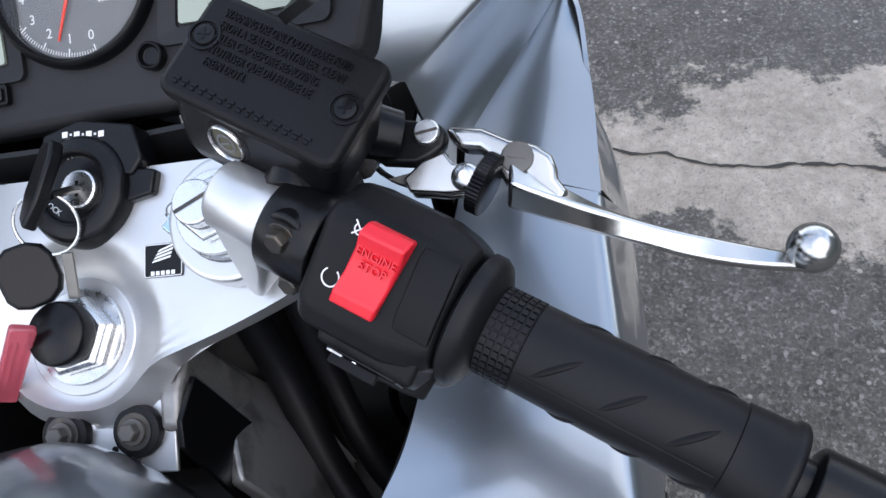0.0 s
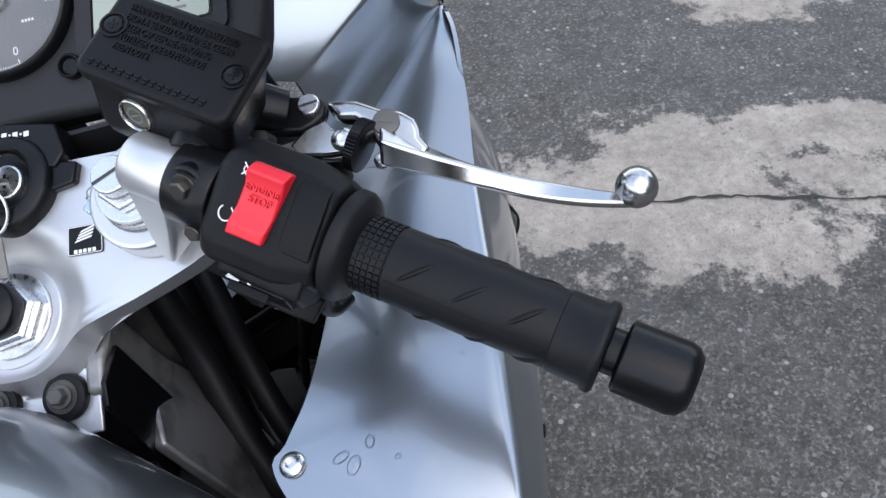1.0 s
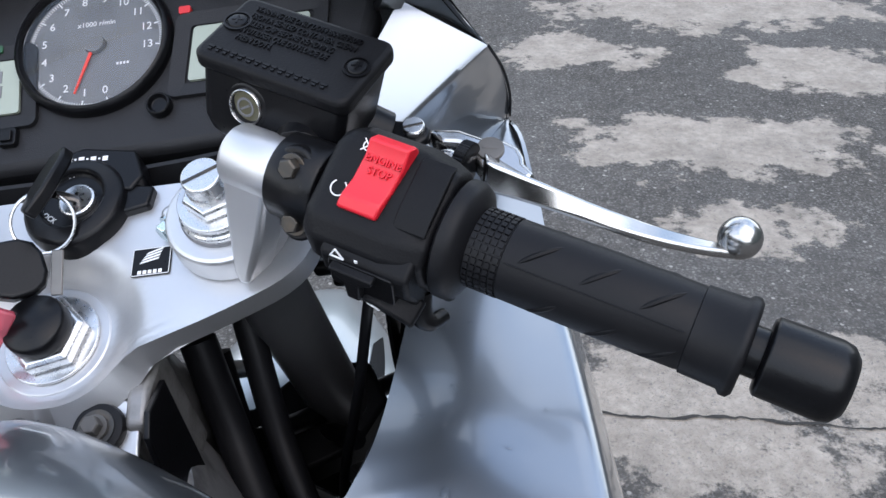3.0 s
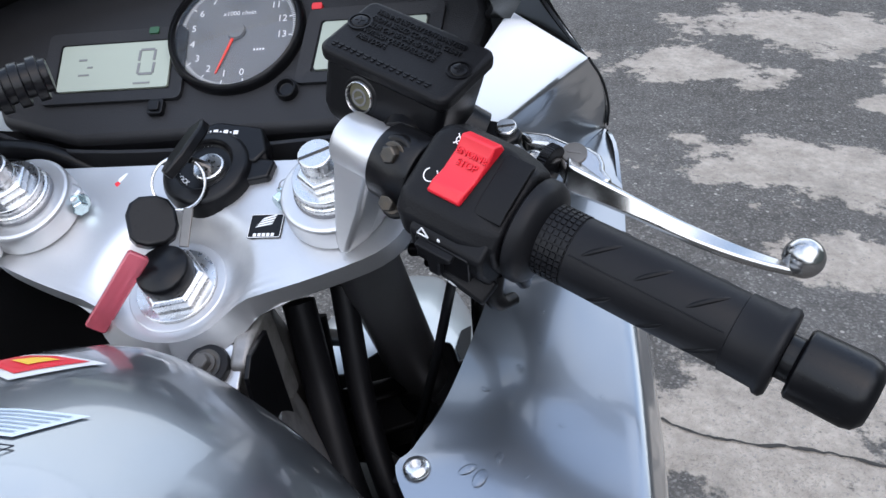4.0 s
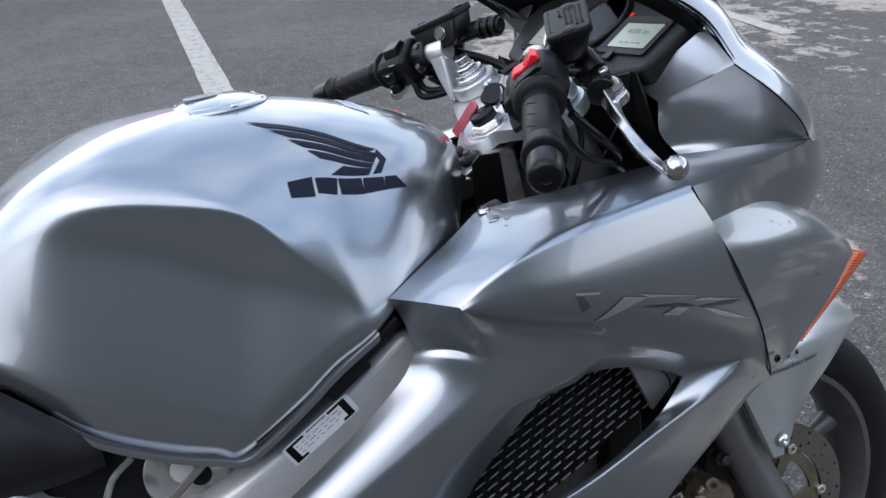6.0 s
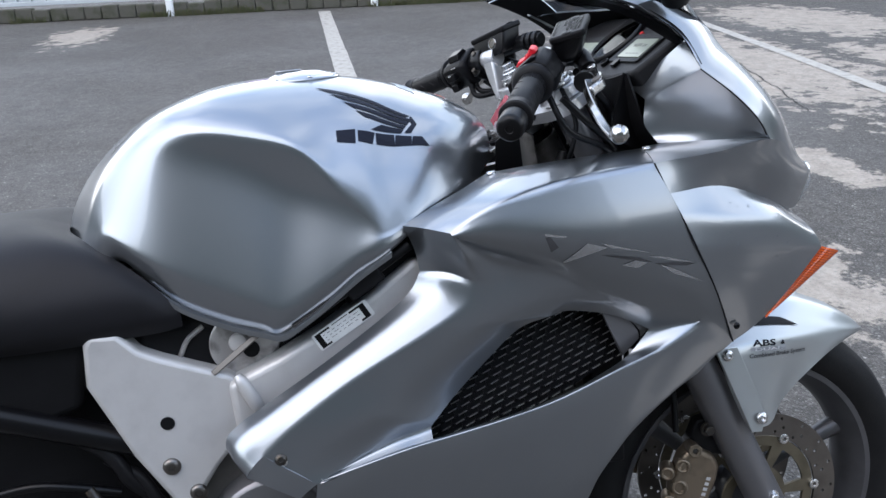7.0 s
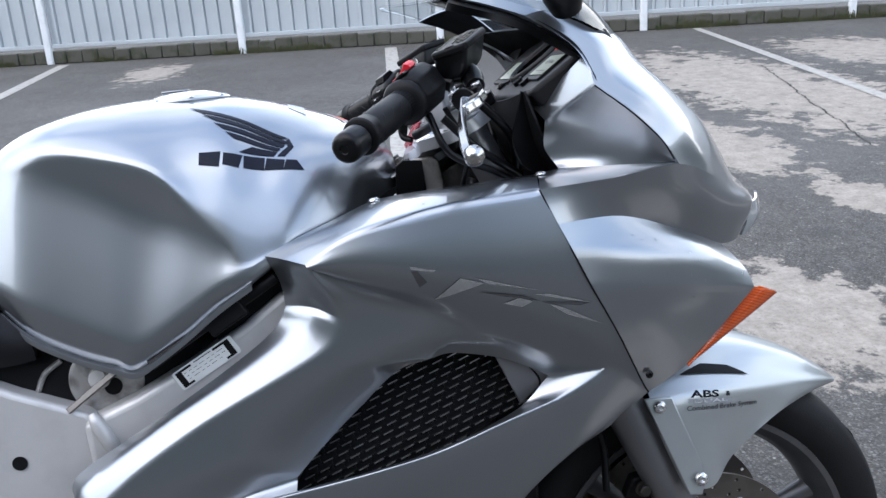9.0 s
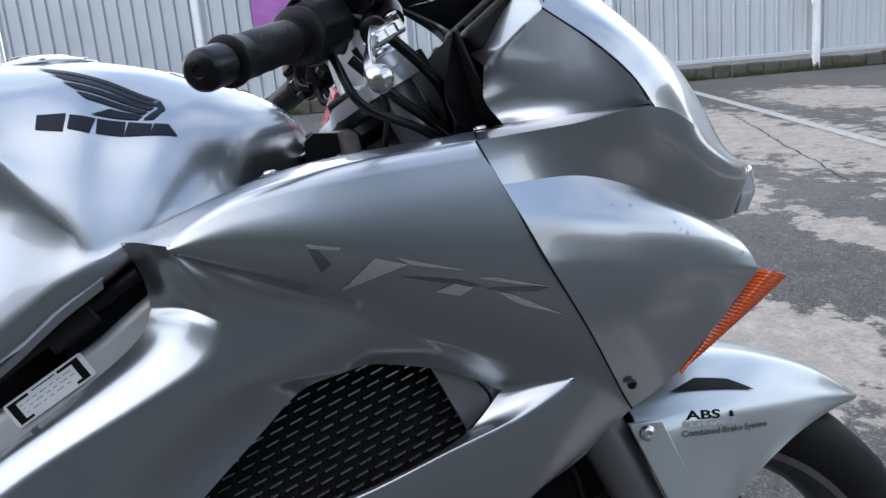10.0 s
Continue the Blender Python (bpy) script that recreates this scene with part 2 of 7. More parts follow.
def part(name, bm, mat, parent=None, label="", bevel=0.0, segs=2, sharp=38, solid=0.0, sub=0, keep=False, inner=None):
    """Links a bmesh as one mesh object under parent."""
    bmesh.ops.remove_doubles(bm, verts=bm.verts, dist=2e-5)
    if not keep:
        bmesh.ops.recalc_face_normals(bm, faces=bm.faces)
    for f in bm.faces:
        f.smooth = True
    for e in bm.edges:
        if len(e.link_faces) != 2 or e.calc_face_angle(0) > radians(sharp):
            e.smooth = False
    me = bpy.data.meshes.new(name)
    bm.to_mesh(me)
    bm.free()
    me.materials.append(mat)
    ob = new(name, me)
    if parent is not None:
        ob.parent = parent
    if sub:
        md = ob.modifiers.new("sub", "SUBSURF")
        md.levels = md.render_levels = sub
    if solid:
        md = ob.modifiers.new("solid", "SOLIDIFY")
        md.thickness, md.offset = solid, -1
        if inner:
            me.materials.append(inner)
            md.material_offset = 1
    if bevel:
        md = ob.modifiers.new("bevel", "BEVEL")
        md.width, md.segments, md.limit_method, md.angle_limit = bevel, segs, "ANGLE", radians(sharp)
        md.harden_normals = keep
    if label:
        ob["label"] = label
    return ob


def words(name, text, m, size, mat, parent, depth=0.0003, align="CENTER", stretch=1.0, tree=None, bold=0.0):
    """Raised writing as a mesh."""
    cu = bpy.data.curves.new(name, "FONT")
    cu.body, cu.size, cu.extrude, cu.align_x, cu.align_y = text, size, depth, align, "CENTER"
    cu.resolution_u, cu.offset = 3, bold
    tmp = bpy.data.objects.new("tmp", cu)
    scene.collection.objects.link(tmp)
    me = bpy.data.meshes.new_from_object(tmp.evaluated_get(bpy.context.evaluated_depsgraph_get()))
    bpy.data.objects.remove(tmp)
    me.transform(m @ Matrix.Diagonal((stretch, 1, 1, 1)))
    if tree:
        up = (m.to_3x3() @ Vector((0, 0, 1))).normalized()
        for v in me.vertices:
            hit, nor, _, _ = tree.ray_cast(v.co + up * 0.12, -up)
            if hit:
                v.co = hit + up * 0.0008
    me.materials.clear()
    me.materials.append(mat)
    ob = new(name, me)
    ob.parent = parent
    return ob


# ---- the yard ----
CRUSTS = [(0.95, 2.5, 0.46, 0.2), (0.9, 2.0, 0.24, 0.12), (0.55, 1.32, 0.36, 0.2), (0.6, 3.3, 0.34, 0.16), (1.35, 3.8, 0.7, 0.25), (1.5, 3.1, 0.3, 0.2), (0.95, 1.47, 0.24, 0.1), 
          (-6.1, 3.9, 2.6, 0.75), (-1.4, 1.8, 0.5, 0.26), (-2.6, 2.7, 0.4, 0.16), (-7.6, 6.0, 1.5, 0.7), (-3.9, 2.6, 0.7, 0.3), (-2.9, 0.7, 0.35, 0.1), (-10.8, -2.1, 0.9, 0.35), (0.2, 4.6, 0.9, 0.3), (-1.6, 4.4, 1.2, 0.3), (-4.5, 5.2, 1.3, 0.35)]


def asphalt():
    m = bpy.data.materials.new("worn_asphalt")
    m.use_nodes = True
    t = m.node_tree
    b = t.nodes["Principled BSDF"]
    tc = t.nodes.new("ShaderNodeTexCoord")

    def noisy(scale, detail, rough=0.55):
        n = t.nodes.new("ShaderNodeTexNoise")
        n.inputs["Scale"].default_value, n.inputs["Detail"].default_value, n.inputs["Roughness"].default_value = scale, detail, rough
        t.links.new(tc.outputs["Object"], n.inputs["Vector"])
        return n

    def ramp(src, lo, hi):
        r = t.nodes.new("ShaderNodeValToRGB")
        if lo > hi:
            lo, hi = hi, lo
            r.color_ramp.elements[0].color, r.color_ramp.elements[1].color = (1, 1, 1, 1), (0, 0, 0, 1)
        r.color_ramp.elements[0].position, r.color_ramp.elements[1].position = lo, hi
        t.links.new(src, r.inputs["Fac"])
        return r.outputs["Color"]

    def mix(fac, a, c, kind="MIX"):
        n = t.nodes.new("ShaderNodeMix")
        n.data_type, n.blend_type = "RGBA", kind
        for sock, v in ((0, fac), (6, a), (7, c)):
            if isinstance(v, tuple):
                n.inputs[sock].default_value = (*v, 1)
            elif isinstance(v, float):
                n.inputs[sock].default_value = v
            else:
                t.links.new(v, n.inputs[sock])
        return n.outputs[2]

    # pale dried crusts with ragged rims, mostly ahead of the motorcycle
    ragged = noisy(4.2, 9, 0.72)
    crust = None
    for cx, cy, rx, ry in CRUSTS:
        mp = t.nodes.new("ShaderNodeMapping")
        mp.vector_type = "TEXTURE"
        mp.inputs["Location"].default_value, mp.inputs["Scale"].default_value = (cx, cy, 0), (rx, ry, 1)
        t.links.new(tc.outputs["Object"], mp.inputs["Vector"])
        ln = t.nodes.new("ShaderNodeVectorMath")
        ln.operation = "LENGTH"
        t.links.new(mp.outputs[0], ln.inputs[0])
        if crust is None:
            crust = ln.outputs["Value"]
        else:
            mn = t.nodes.new("ShaderNodeMath")
            mn.operation = "MINIMUM"
            t.links.new(crust, mn.inputs[0])
            t.links.new(ln.outputs["Value"], mn.inputs[1])
            crust = mn.outputs[0]
    rim = t.nodes.new("ShaderNodeMath")
    rim.operation = "MULTIPLY_ADD"
    rim.inputs[1].default_value, rim.inputs[2].default_value = 4.2, -2.1
    t.links.new(ragged.outputs["Fac"], rim.inputs[0])
    both = t.nodes.new("ShaderNodeMath")
    both.operation = "SUBTRACT"
    t.links.new(rim.outputs[0], both.inputs[0])
    t.links.new(crust, both.inputs[1])
    stones = t.nodes.new("ShaderNodeTexVoronoi")
    stones.inputs["Scale"].default_value = 180
    t.links.new(tc.outputs["Object"], stones.inputs["Vector"])
    speck = ramp(stones.outputs["Distance"], 0.05, 0.5)
    tone = mix(ramp(noisy(30, 4).outputs["Fac"], 0.3, 0.7), (0.0365, 0.0325, 0.0272), (0.081, 0.073, 0.0625))
    tone = mix(ramp(noisy(0.6, 4).outputs["Fac"], 0.42, 0.7), tone, mix(0.4, tone, (0.16, 0.155, 0.15)))
    tone = mix(ramp(noisy(120, 3, 0.7).outputs["Fac"], 0.5, 0.75), tone, mix(0.6, tone, (0.20, 0.19, 0.175)))
    tone = mix(ramp(stones.outputs["Color"], 0.64, 0.98), tone, mix(0.8, tone, (0.25, 0.24, 0.22)))
    pebbles = t.nodes.new("ShaderNodeTexVoronoi")
    pebbles.inputs["Scale"].default_value = 38
    t.links.new(tc.outputs["Object"], pebbles.inputs["Vector"])
    size = ramp(pebbles.outputs["Distance"], 0.22, 0.14)
    pick = t.nodes.new("ShaderNodeMath")
    pick.operation = "MULTIPLY"
    t.links.new(size, pick.inputs[0])
    t.links.new(ramp(pebbles.outputs["Color"], 0.72, 0.78), pick.inputs[1])
    tone = mix(pick.outputs[0], tone, (0.34, 0.32, 0.29))
    dry = mix(ramp(noisy(45, 5).outputs["Fac"], 0.3, 0.7), (0.30, 0.264, 0.220), (0.41, 0.362, 0.305))
    dry = mix(ramp(stones.outputs["Color"], 0.80, 1.0), dry, (0.19, 0.18, 0.165))
    edge = t.nodes.new("ShaderNodeMapRange")
    edge.inputs["From Min"].default_value, edge.inputs["From Max"].default_value = -1.12, -0.92
    t.links.new(both.outputs[0], edge.inputs["Value"])
    tone = mix(edge.outputs[0], tone, dry)
    tone = mix(ramp(noisy(3.0, 5).outputs["Fac"], 0.56, 0.72), tone, mix(0.35, tone, (0.05, 0.05, 0.05)))
    gritty = ramp(noisy(8.0, 9, 0.78).outputs["Fac"], 0.36, 0.62)
    tone = mix(0.75, tone, mix(gritty, (0.52, 0.51, 0.50), (1.0, 1.0, 1.0)), "MULTIPLY")
    t.links.new(tone, b.inputs["Base Color"])
    b.inputs["Roughness"].default_value = 0.85
    bp = t.nodes.new("ShaderNodeBump")
    bp.inputs["Strength"].default_value, bp.inputs["Distance"].default_value = 0.6, 0.004
    t.links.new(speck, bp.inputs["Height"])
    t.links.new(bp.outputs["Normal"], b.inputs["Normal"])
    return m


ASPHALT = asphalt()
bm = mesh()
n = 40
edge = np.sinh(np.linspace(-4, 4, n)) / math.sinh(4) * 300
vs = [[bm.verts.new((x, y, 0)) for y in edge] for x in edge]
for i in range(n - 1):
    for j in range(n - 1):
        bm.faces.new((vs[i][j], vs[i + 1][j], vs[i + 1][j + 1], vs[i][j + 1]))
tagged(part("ground", bm, ASPHALT), "worn grey asphalt with pale dried patches", "ground", kind="structure")

LINEPAINT = material("worn_line_paint", (0.36, 0.34, 0.30), 0.8, 0.0, 0.0, 0.05, 60, 0.3, 0.9, 16, (0.17, 0.165, 0.155))


def road_line(a, b, width):
    a, b = Vector((*a, 0)), Vector((*b, 0))
    d = unit(b - a)
    s = Vector((-d.y, d.x, 0)) * width / 2
    k = 60
    bm = mesh()
    L, R = [], []
    for i in range(k + 1):
        p = a.lerp(b, i / k)
        w = [1 + 0.09 * noise.noise((p.x * 9, p.y * 9, q)) for q in (0, 7)]
        L.append(bm.verts.new(p + s * w[0] + Vector((0, 0, 0.004))))
        R.append(bm.verts.new(p - s * w[1] + Vector((0, 0, 0.004))))
    for i in range(k):
        bm.faces.new((L[i], L[i + 1], R[i + 1], R[i]))
    return tagged(part("bay_line", bm, LINEPAINT), "worn off-white painted parking bay line on asphalt", "road marking", group="parking bay lines", kind="structure")


road_line((-12.0, 1.1), (-3.0, 0.58), 0.17)
road_line((-11.5, 5.6), (-3.4, 4.06), 0.115)
road_line((-13.0, -3.85), (-7.5, -3.4), 0.16)

CRACKS = material("crack_shadow_dirt", (0.03, 0.028, 0.025), 0.95, 0.0, 0.0, 0.03, 90, 0.2)


def crack(a, b, width):
    bm = mesh()
    k = 180
    prev = None
    for i in range(k + 1):
        p = Vector((*a, 0.003)).lerp(Vector((*b, 0.003)), i / k)
        p.x += 0.03 * noise.noise((p.x * 3, p.y * 3, 1)) + 0.016 * noise.noise((p.x * 14, p.y * 14, 2)) + 0.005 * noise.noise((p.x * 60, p.y * 60, 2))
        p.y += 0.03 * noise.noise((p.x * 3, p.y * 3, 5)) + 0.016 * noise.noise((p.x * 14, p.y * 14, 6)) + 0.005 * noise.noise((p.x * 60, p.y * 60, 6))
        w = width * (0.25 + 1.3 * abs(noise.noise((p.x * 16, p.y * 16, 3))))
        d = unit((b[1] - a[1], a[0] - b[0], 0))
        pair = (bm.verts.new(p + d * w / 2), bm.verts.new(p - d * w / 2))
        if prev:
            bm.faces.new((prev[0], pair[0], pair[1], prev[1]))
        prev = pair
    return tagged(part("crack", bm, CRACKS), "dark crack in worn asphalt", "crack", group="cracks in the asphalt", kind="structure")


crack((-0.4, 1.42), (1.6, 1.16), 0.012)
crack((-7.2, 4.47), (-3.6, 3.35), 0.02)

# fence of corrugated sheets between posts, along a straight line
FENCE_A, FENCE_B = Vector((-14.0, -8.0, 0)), Vector((-9.6, 18.0, 0))
FDIR = unit(FENCE_B - FENCE_A)
FOUT = Vector((FDIR.y, -FDIR.x, 0))
SHEET = material("grey_coated_sheet", (0.46, 0.495, 0.515), 0.45, 0.1, 0.0, 0.05, 60, 0.03, 0.12, 1.2)
POSTM = material("pale_painted_post", (0.72, 0.74, 0.75), 0.5, 0.0, 0.0, 0.05, 40, 0.03, 0.2, 6)
PLINTH = material("mossy_block_plinth", (0.075, 0.072, 0.058), 0.9, 0.0, 0.0, 0.05, 30, 0.6, 0.9, 6, (0.03, 0.035, 0.013))
fence = tagged(new("sheet_fence"), "grey corrugated metal fence on pale posts", "fence", kind="structure")
FH = 2.4


def along(s, out=0.0, z=0.0):
    p = FENCE_A + FDIR * s + FOUT * out
    return Vector((p.x, p.y, z))


length = (FENCE_B - FENCE_A).length
first = (Vector((-12.876, -1.107, 0)) - FENCE_A).dot(FDIR) - 3.05 * 2
post_at = [first + 3.05 * i for i in range(9)]
for a, b in zip(post_at, post_at[1:]):
    bm = mesh()
    k, prev = 14, None
    for i in range(k):
        s0 = a + 0.04 + (b - a - 0.08) * i / k
        w = (b - a - 0.08) / k
        for f, o in ((0, 0.0), (0.40, 0.0), (0.44, 0.040), (0.60, 0.040), (0.64, 0.0), (0.66, -0.02), (0.70, -0.02), (0.72, 0.0), (1.0, 0.0)):
            p = (bm.verts.new(along(s0 + f * w, -0.05 + o, 0.26)), bm.verts.new(along(s0 + f * w, -0.05 + o, FH)))
            if prev:
                bm.faces.new((prev[0], p[0], p[1], prev[1]))
            prev = p
    part("corrugated_panel", bm, SHEET, fence, solid=0.004, sharp=20)
    bm = mesh()
    block(bm, axes(along((a + b) / 2, 0.0, 0.27), (0, 0, 1), FDIR), b - a - 0.09, 0.05, 0.06)
    part("bottom_rail", bm, SHEET, fence, bevel=0.006)
    bm = mesh()
    blocks = 12
    for i in range(blocks):
        w = (b - a) / blocks
        h = 0.17 + 0.04 * random.random()
        block(bm, axes(along(a + (i + 0.5) * w, -0.05 + 0.015 * random.random(), h / 2), (0, 0, 1), FDIR), w - 0.004, 0.14 + 0.03 * random.random(), h)
    part("plinth", bm, PLINTH, fence, "mossy low block plinth", bevel=0.02)
for s in post_at:
    bm = mesh()
    slab(bm, axes(along(s, 0.03), (0, 0, 1), FDIR), rounded(0.11, 0.09, 0.025), 0, FH + 0.05)
    part("post", bm, POSTM, fence, bevel=0.004)

WEED = material("weed_leaf", (0.060, 0.068, 0.026), 0.8, 0.0, 0.0, 0.0, 100, 0.0, 0.7, 9, (0.10, 0.085, 0.05))
bm = mesh()
for i in range(6000):
    s = random.uniform(post_at[0], post_at[-1])
    if noise.noise((s * 0.6, 0, 4)) < -0.05:
        continue
    base = along(s, random.uniform(0.02, 0.10), 0.0)
    h, lean = random.uniform(0.02, 0.10) + 0.09 * max(0.0, noise.noise((s * 1.7, 0, 9))), random.uniform(-0.05, 0.05)
    tip = base + FDIR * lean + FOUT * random.uniform(0, 0.04) + Vector((0, 0, h))
    w = FDIR * random.uniform(0.004, 0.014)
    bm.faces.new([bm.verts.new(p) for p in (base - w, base + w, tip + w * 0.4, tip - w * 0.2)])
tagged(part("weeds", bm, WEED), "low green weeds and moss along fence foot", "weeds", kind="stuff")

# a purple and red banner hung on the fence
BANNER = material("purple_banner", (0.30, 0.10, 0.34), 0.5, 0.0, 0.1, 0.03, 80, 0.05, 0.5, 3.0, (0.45, 0.2, 0.5))
BANNER2 = material("red_banner", (0.45, 0.03, 0.05), 0.5, 0.0, 0.1, 0.03, 80, 0.05)
bs = (Vector((-12.6, 0.15, 0)) - FENCE_A).dot(FDIR)
banner = tagged(new("banner"), "purple and red printed banner hung on grey fence", "banner")
bm = mesh()
block(bm, axes(along(bs, 0.06, 1.75), FOUT, FDIR), 0.9, 1.0, 0.01)
part("purple_field", bm, BANNER, banner)
bm = mesh()
block(bm, axes(along(bs + 0.57, 0.06, 1.75), FOUT, FDIR), 0.24, 1.0, 0.01)
part("red_field", bm, BANNER2, banner)

# unseen walls added on the other sides; height and dark tone shape paint reflections
ADDED_WALL = material("added_dark_grey_green_wall", (0.088, 0.106, 0.100), 0.85, 0.0, 0.0, 0.05, 20, 0.2, 0.25, 0.8)
for nm, c, sx, sy, h in (("added_wall_east", (13, -5.5, 0), 0.3, 24.7, 10.3), ("added_wall_northeast", (13, 13, 0), 0.3, 11.9, 3.0), ("added_wall_south", (2, -18, 0), 34, 0.3, 4.5), ("added_wall_north", (4, 19, 0), 26, 0.3, 5.0)):
    bm = mesh()
    block(bm, pose(c[0], c[1], h / 2), sx, sy, h)
    tagged(part(nm, bm, ADDED_WALL), "added unseen plain dark grey-green wall that blocks low sky", "wall", kind="structure")


# ---- the motorcycle: local axes x right, y ahead, z up; it leans on its side stand ----
LEAN_POSE = pose(0, 0, 0, 0, -7.35, 0)
bike = tagged(new("motorcycle"), "silver faired sport touring motorcycle leaning on side stand", "motorcycle")
bike.matrix_world = LEAN_POSE


# fuel tank
def bend(p, q, r, k, count=4):
    """A rounded corner at q on the way from p to r, k metres to either side."""
    a = q + (p - q).normalized() * min(k, (p - q).length * 0.45)
    b = q + (r - q).normalized() * min(k, (r - q).length * 0.45)
    return [a.lerp(q, t).lerp(q.lerp(b, t), t) for t in np.linspace(0, 1, count)]


def tank_section(spine, crease, mid, fold, seam, fall=50, pull=0.30, roll=0.010):
    """A half section: spine (y, z), then the crease above the knee recess, its middle, the lower fold and the seam as (x, y, z)."""
    a, c, m, f, e = Vector((0, *spine)), Vector(crease), Vector(mid), Vector(fold), Vector(seam)
    p1 = a + Vector((c.x * 0.55, (c.y - a.y) * 0.5, 0))
    p2 = c + Vector((-math.cos(radians(fall)), (a.y - c.y) * 0.8, math.sin(radians(fall)))) * pull * c.x
    top = []
    for t in np.linspace(0, 0.94, 13):
        s = 1 - t
        top.append(a * s**3 + p1 * 3 * s * s * t + p2 * 3 * s * t * t + c * t**3)
    out = top + bend(top[-1], c, m, roll)[1:]
    out += [c.lerp(m, 0.5)] + bend(c, m, f, 0.016) + [m.lerp(f, 0.35), m.lerp(f, 0.65)] + bend(m, f, e, 0.006)
    return out + [f.lerp(e, 0.6), e, e + Vector((-0.010, 0, -0.002))]


def tank_rows():
    return [
        tank_section((-0.243, 0.838), (0.098, -0.205, 0.848), (0.110, -0.195, 0.846), (0.125, -0.182, 0.842), (0.134, -0.170, 0.832)),
        tank_section((-0.225, 0.892), (0.106, -0.178, 0.902), (0.120, -0.172, 0.888), (0.136, -0.168, 0.868), (0.142, -0.152, 0.834), 55),
        tank_section((-0.185, 0.945), (0.122, -0.138, 0.948), (0.136, -0.136, 0.918), (0.157, -0.134, 0.848), (0.156, -0.122, 0.806), 60),
        tank_section((-0.12, 0.995), (0.143, -0.092, 0.977), (0.150, -0.091, 0.945), (0.177, -0.090, 0.823), (0.170, -0.088, 0.776), 60, 0.30, 0.02),
        tank_section((-0.04, 1.025), (0.160, -0.046, 0.985), (0.157, -0.044, 0.948), (0.191, -0.036, 0.798), (0.185, -0.036, 0.752), 52, 0.28),
        tank_section((0.03, 1.035), (0.170, 0.011, 0.977), (0.1645, 0.010, 0.926), (0.202, 0.006, 0.779), (0.196, 0.006, 0.740), 48, 0.26, 0.008),
        tank_section((0.09, 1.0355), (0.183, 0.073, 0.957), (0.172, 0.060, 0.898), (0.2065, 0.039, 0.768), (0.200, 0.027, 0.733), 44, 0.24, 0.006),
        tank_section((0.15, 1.031), (0.193, 0.115, 0.909), (0.188, 0.106, 0.881), (0.209, 0.092, 0.799), (0.204, 0.090, 0.770), 70, 0.44, 0.006),
        tank_section((0.20, 1.021), (0.201, 0.144, 0.876), (0.199, 0.141, 0.864), (0.2105, 0.130, 0.824), (0.207, 0.130, 0.800), 75, 0.55, 0.006),
        tank_section((0.25, 1.007), (0.206, 0.169, 0.850), (0.208, 0.167, 0.846), (0.211, 0.165, 0.840), (0.212, 0.170, 0.824), 74, 0.60, 0.006),
        tank_section((0.305, 0.985), (0.188, 0.226, 0.872), (0.190, 0.223, 0.866), (0.192, 0.219, 0.860), (0.194, 0.214, 0.848), 72, 0.55),
        tank_section((0.350, 0.952), (0.152, 0.281, 0.876), (0.154, 0.277, 0.870), (0.158, 0.271, 0.864), (0.161, 0.266, 0.852), 70, 0.45),
        tank_section((0.366, 0.900), (0.122, 0.303, 0.868), (0.128, 0.297, 0.865), (0.138, 0.287, 0.860), (0.150, 0.271, 0.850), 40, 0.2),
    ]


def fair_surface(bm, verts, weight, rounds):
    """Evens out ripples without shrinking: a smoothing step, then a slightly longer step back."""
    bm.verts.index_update()
    co = np.array([v.co for v in bm.verts])
    ends = np.array([[e.verts[0].index, e.verts[1].index] for e in bm.edges])
    count = np.bincount(ends.ravel(), minlength=len(co))[:, None]
    w = np.zeros((len(co), 1))
    for v in verts:
        w[v.index] = weight(v.co)
    for k in range(2 * rounds):
        total = np.zeros_like(co)
        np.add.at(total, ends[:, 0], co[ends[:, 1]])
        np.add.at(total, ends[:, 1], co[ends[:, 0]])
        co = co + w * (0.55 if k % 2 == 0 else -0.57) * (total / count - co)
    for v, c in zip(bm.verts, co):
        v.co = c


bm = mesh()
rows = tank_rows()
for sx in (1, -1):
    sheet(bm, rows, 7, 1, sx, out=(1, 0, 1))
bmesh.ops.remove_doubles(bm, verts=bm.verts, dist=2e-5)
inner = [v for v in bm.verts if not v.is_boundary]
for _ in range(2):
    bmesh.ops.smooth_vert(bm, verts=inner, factor=0.5, use_axis_x=True, use_axis_y=True, use_axis_z=True)
fair_surface(bm, inner, lambda p: min(max((p.y - 0.085) / 0.08, 0), 1) * min(max((p.z - 0.862) / 0.03, 0), 1), 60)
bm.normal_update()
TANK_TREE = BVHTree.FromBMesh(bm)
tank = part("fuel_tank", bm, PAINT, bike, "silver metallic fuel tank with knee recesses", solid=0.004, sharp=75, keep=True)


TREES = {}


# fairing: smooth sheets between their edge lines, made for both sides
def resample(pts, n):
    """n points at even steps along a smooth curve through pts."""
    c = spline(np.asarray(pts, float), 12)
    d = np.concatenate([[0], np.cumsum(np.linalg.norm(np.diff(c, axis=0), axis=1))])
    s = np.linspace(0, d[-1], n)
    return np.stack([np.interp(s, d, c[:, k]) for k in range(3)], axis=1)


